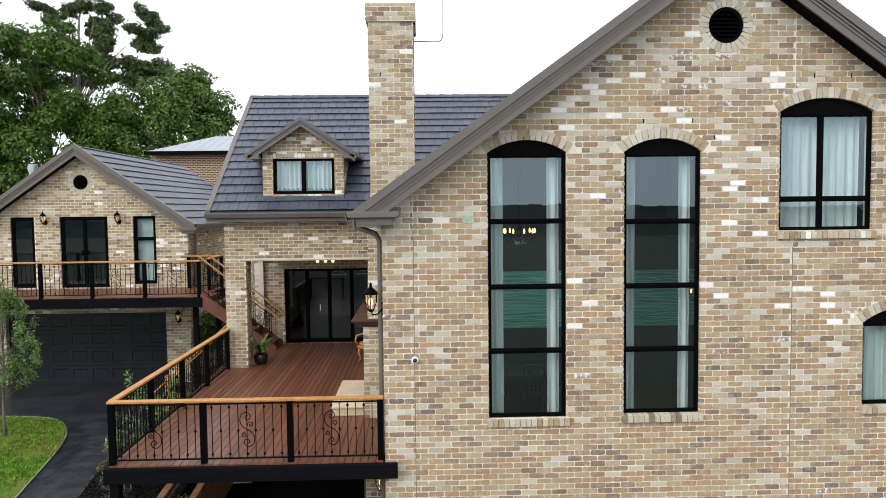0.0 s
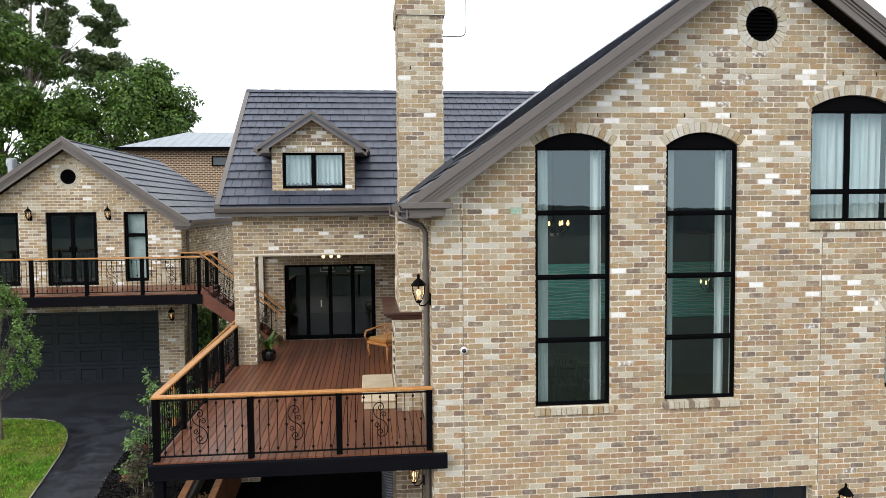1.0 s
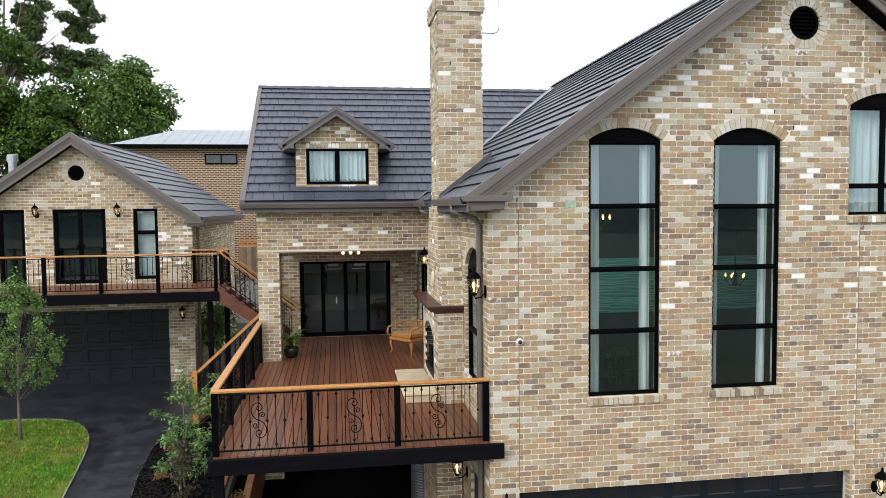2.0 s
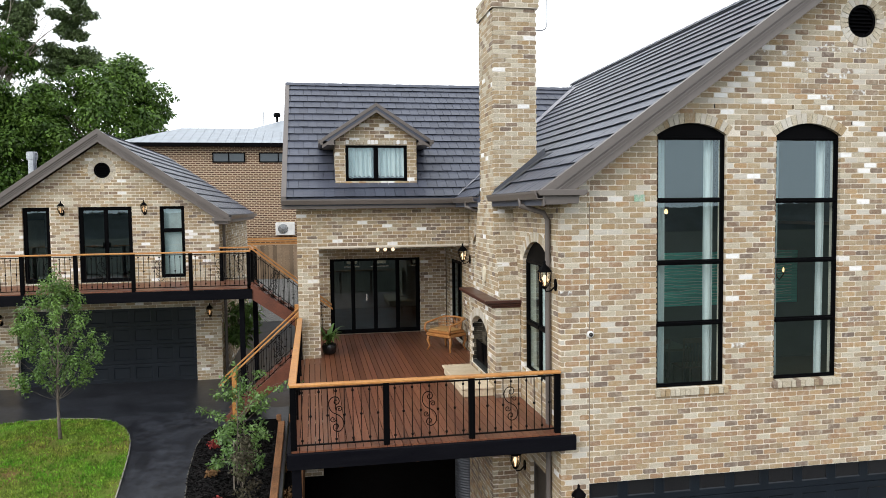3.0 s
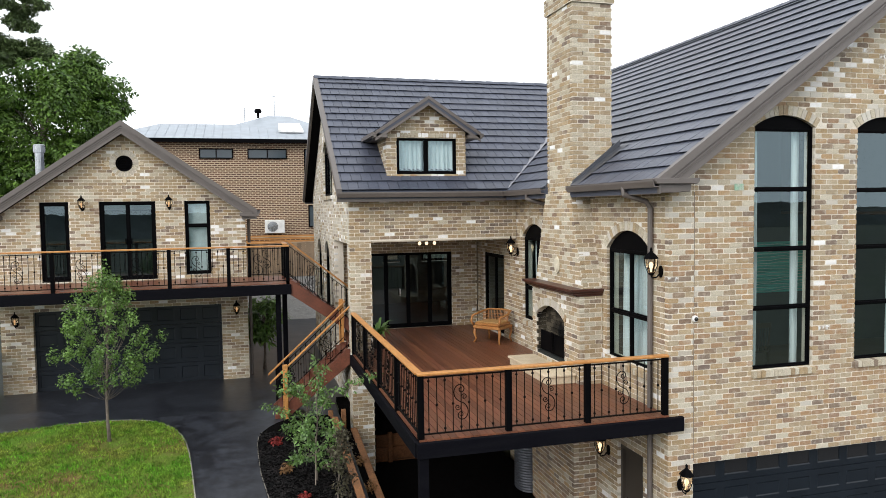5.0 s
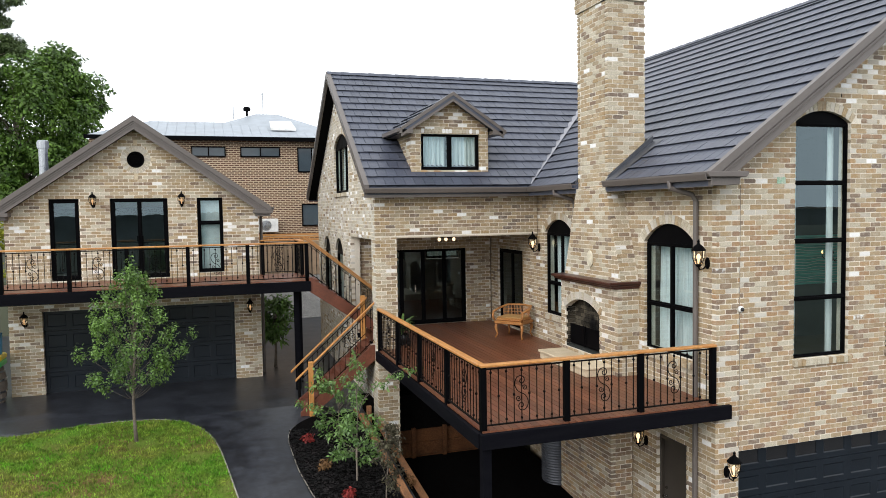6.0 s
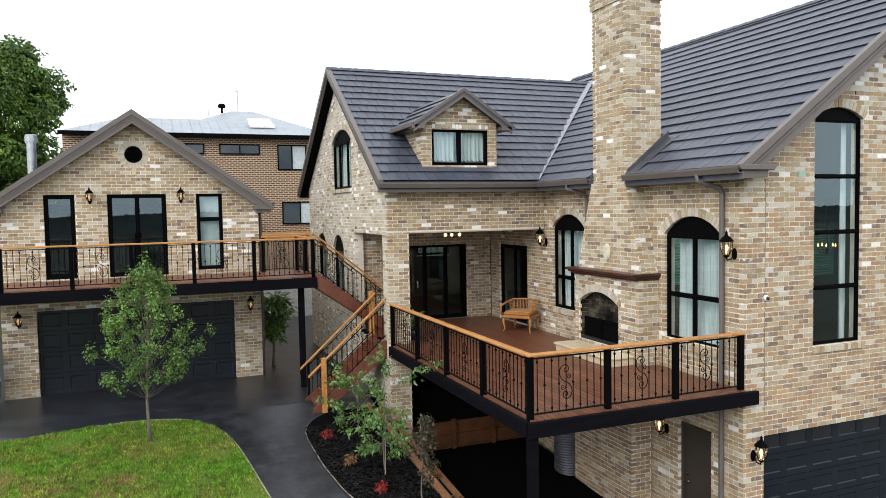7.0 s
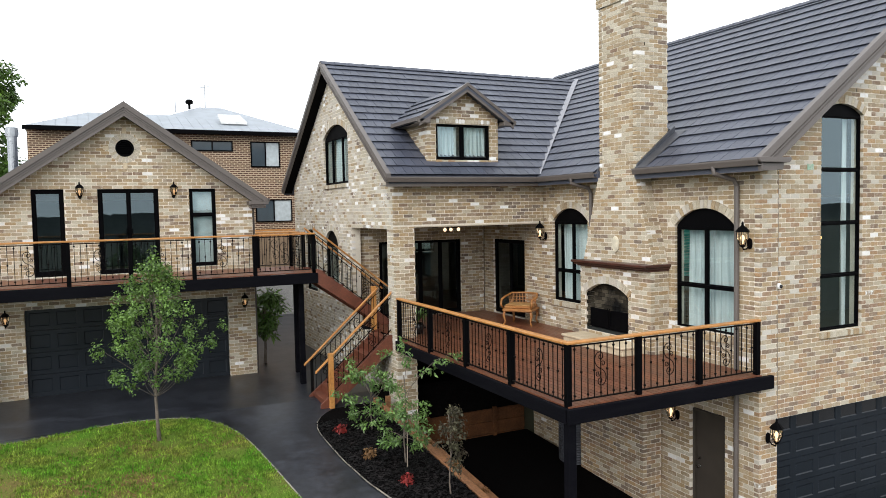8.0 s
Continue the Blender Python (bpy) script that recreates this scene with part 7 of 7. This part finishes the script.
for x, y, mt, lab, r in ((-6.58, 16.28, LEAF_RED, "small clump of red flowers in the mulch", 0.12), (-6.22, 13.67, LEAF_RED, "small clump of red flowers in the mulch", 0.12), (-6.46, 14.95, LEAF_RUST, "small rust-brown ground cover plant", 0.13), (-4.95, 14.4, LEAF_RUST, "small rust-brown ground cover plant", 0.2),
                         (-4.97, 15.6, LEAF_RUST, "small rust-brown ground cover plant", 0.2), (-4.97, 13.3, LEAF_RUST, "small rust-brown ground cover plant", 0.2), (-6.2, 12.2, LEAF_PURPLE, "small dark ground cover plant", 0.2)):
    zz = ground_z(-6, y) + (0.08 if x < -5.05 else -0.22)
    g = leaf_cloud(np.random.default_rng(int(abs(x * y) * 10)), [(x, y, zz + 0.06)], [(r, r, 0.10)], [170], 0.06, 0.1, 0.3)
    solid("ground_cover", g, mt, lab, "plant", kind="")

# potted plant by the pier, and the strap-leaved plant by the garage house
def strap_plant(name, p, label, n, length, mat, seed, z0, pot=False, wide=0.028, rise=0.0):
    r = np.random.default_rng(seed)
    root = thing(name, pose(*p), label, "plant")
    if pot:
        g = Geo()
        g.lathe([(0.12, 0.0), (0.16, 0.05), (0.18, 0.2), (0.15, 0.26), (0.13, 0.26), (0.13, 0.22)], 18)
        part("pot", g, POT, root, "black glazed pot", smooth=True)
    else:
        g = Geo()
        g.tube([(0, 0, 0), (0.03, 0.02, z0 * 0.5), (0, 0, z0 + 0.1)], 0.04, 7)
        part("stem", g, BARK, root)
    for i in range(n):
        a, ln = r.uniform(0, 2 * math.pi), length * r.uniform(0.7, 1.2)
        lift, zz = r.uniform(0.5, 1.5) + rise, z0 + r.uniform(-0.5, 0.3) * (0 if pot else 1)
        c, s = math.cos(a), math.sin(a)
        verts, faces = [], []
        for k in range(6):
            f = k / 5
            d = ln * f * 0.8
            z = zz + ln * (lift * f - 1.25 * f * f)
            w = wide * math.sin(math.pi * (0.12 + 0.86 * f))
            verts += [(c * d - s * w, s * d + c * w, z), (c * d + s * w, s * d - c * w, z)]
        faces = [(2 * k, 2 * k + 1, 2 * k + 3, 2 * k + 2) for k in range(5)]
        g = Geo()
        g.add(verts, faces)
        part("leaf", g, mat, root, smooth=True)


strap_plant("potted_plant", (-4.04, 18.0, DECK_Z), "green leafy plant in a black glazed pot", 46, 0.46, LEAF_SHRUB, 5, 0.24, True, 0.034, 0.8)
tree((-6.62, 23.2, 0.0), "long-leaved green plant beside the garage house", 1.7, 0.045, spread(rng, 22, 0, 0, 0.9, 2.2, 0.5, 0.5, 0.24), LEAF_YOUNG, BARK, 1500, 0.24, 31, category="plant", name="garden_plant", droop=1.1, long=4.0)


# ---- grass, mulch and distance ----
def inside(poly, x, y):
    hit = False
    for (x0, y0), (x1, y1) in zip(poly, poly[1:] + poly[:1]):
        if (y0 > y) != (y1 > y) and x < (x1 - x0) * (y - y0) / (y1 - y0) + x0:
            hit = not hit
    return hit


rng = np.random.default_rng(99)
vs, fs = [], []
while len(fs) < 80000:
    x, y = rng.uniform(-14.2, -7.4), 18.65 - 9.5 * rng.random() ** 1.25
    if not inside(LAWN_EDGE, x, y):
        continue
    bare = noise.noise(Vector((x * 0.9, y * 0.9, 3.0)))
    tuft = noise.noise(Vector((x * 5.0, y * 5.0, 8.0)))
    if (bare > 0.24 and rng.random() < 0.8) or (tuft < -0.25 and rng.random() < 0.5):
        continue
    h, a, z = rng.uniform(0.02, 0.055) * (1.0 + 0.9 * max(0.0, tuft)), rng.uniform(0, 6.3), ground_z(x, y) + 0.045
    w = 0.009
    c, s = math.cos(a) * w, math.sin(a) * w
    lx, ly = rng.normal() * 0.02, rng.normal() * 0.02
    b = len(vs)
    vs += [(x - c, y - s, z), (x + c, y + s, z), (x + lx, y + ly, z + h)]
    fs.append((b, b + 1, b + 2))
g = Geo()
g.v, g.f, g.k = vs, fs, [0] * len(fs)
solid("grass", g, GRASS, "short green grass blades of the lawn", "grass", kind="stuff")
vs, fs = [], []
while len(fs) < 16000:
    x, y = rng.uniform(-7.0, -5.2), rng.uniform(8.5, 17.0)
    if not inside(BED, x, y):
        continue
    z, a, l, w = ground_z(x, y) + 0.06, rng.uniform(0, 6.3), rng.uniform(0.015, 0.05), rng.uniform(0.006, 0.014)
    c, s = math.cos(a), math.sin(a)
    h = rng.uniform(0.0, 0.022)
    b = len(vs)
    vs += [(x - c * l - s * w, y - s * l + c * w, z + h), (x - c * l + s * w, y - s * l - c * w, z + h * 0.4), (x + c * l + s * w, y + s * l - c * w, z + rng.uniform(0, 0.03)), (x + c * l - s * w, y + s * l + c * w, z + rng.uniform(0, 0.03)), (x, y, z - 0.01)]
    fs += [(b, b + 1, b + 2, b + 3), (b, b + 1, b + 4)]
g = Geo()
g.v, g.f, g.k = vs, fs, [0] * len(fs)
solid("mulch_chips", g, material("dark_bark_chip", (0.012, 0.010, 0.010), 0.8, var=0.4, scale=5, bump=0.0, hue=(0.004, 0.004, 0.004), random_tint=0.8, spec=0.15), "dark bark chips on the garden bed", "mulch", kind="stuff")
# wooded skyline far behind the viewpoint, seen only mirrored in the glass
g = Geo()
for k, (y, hh, z0) in enumerate(((-150, 6.2, -2), (-260, 8.5, -2), (-480, 13.0, -2))):
    verts = []
    for i in range(481):
        x = -480 + i * 2
        t = hh * (0.55 + 0.25 * noise.noise(Vector((x * 0.006, k * 9.0, 0))) + 0.06 * noise.noise(Vector((x * 0.11, k * 5.0, 1))) + 0.12 * noise.noise(Vector((x * 0.6, k * 3.0, 2))))
        verts += [(x, y, z0), (x, y - 3, z0 + max(1.0, t))]
    g.add(verts, [(2 * i, 2 * i + 2, 2 * i + 3, 2 * i + 1) for i in range(480)])
solid("backdrop", g, material("far_woods", (0.05, 0.06, 0.05), 0.95, var=0.4, scale=0.2, bump=0, fine=1.0, hue=(0.08, 0.09, 0.09)), "distant wooded hills", "hills")
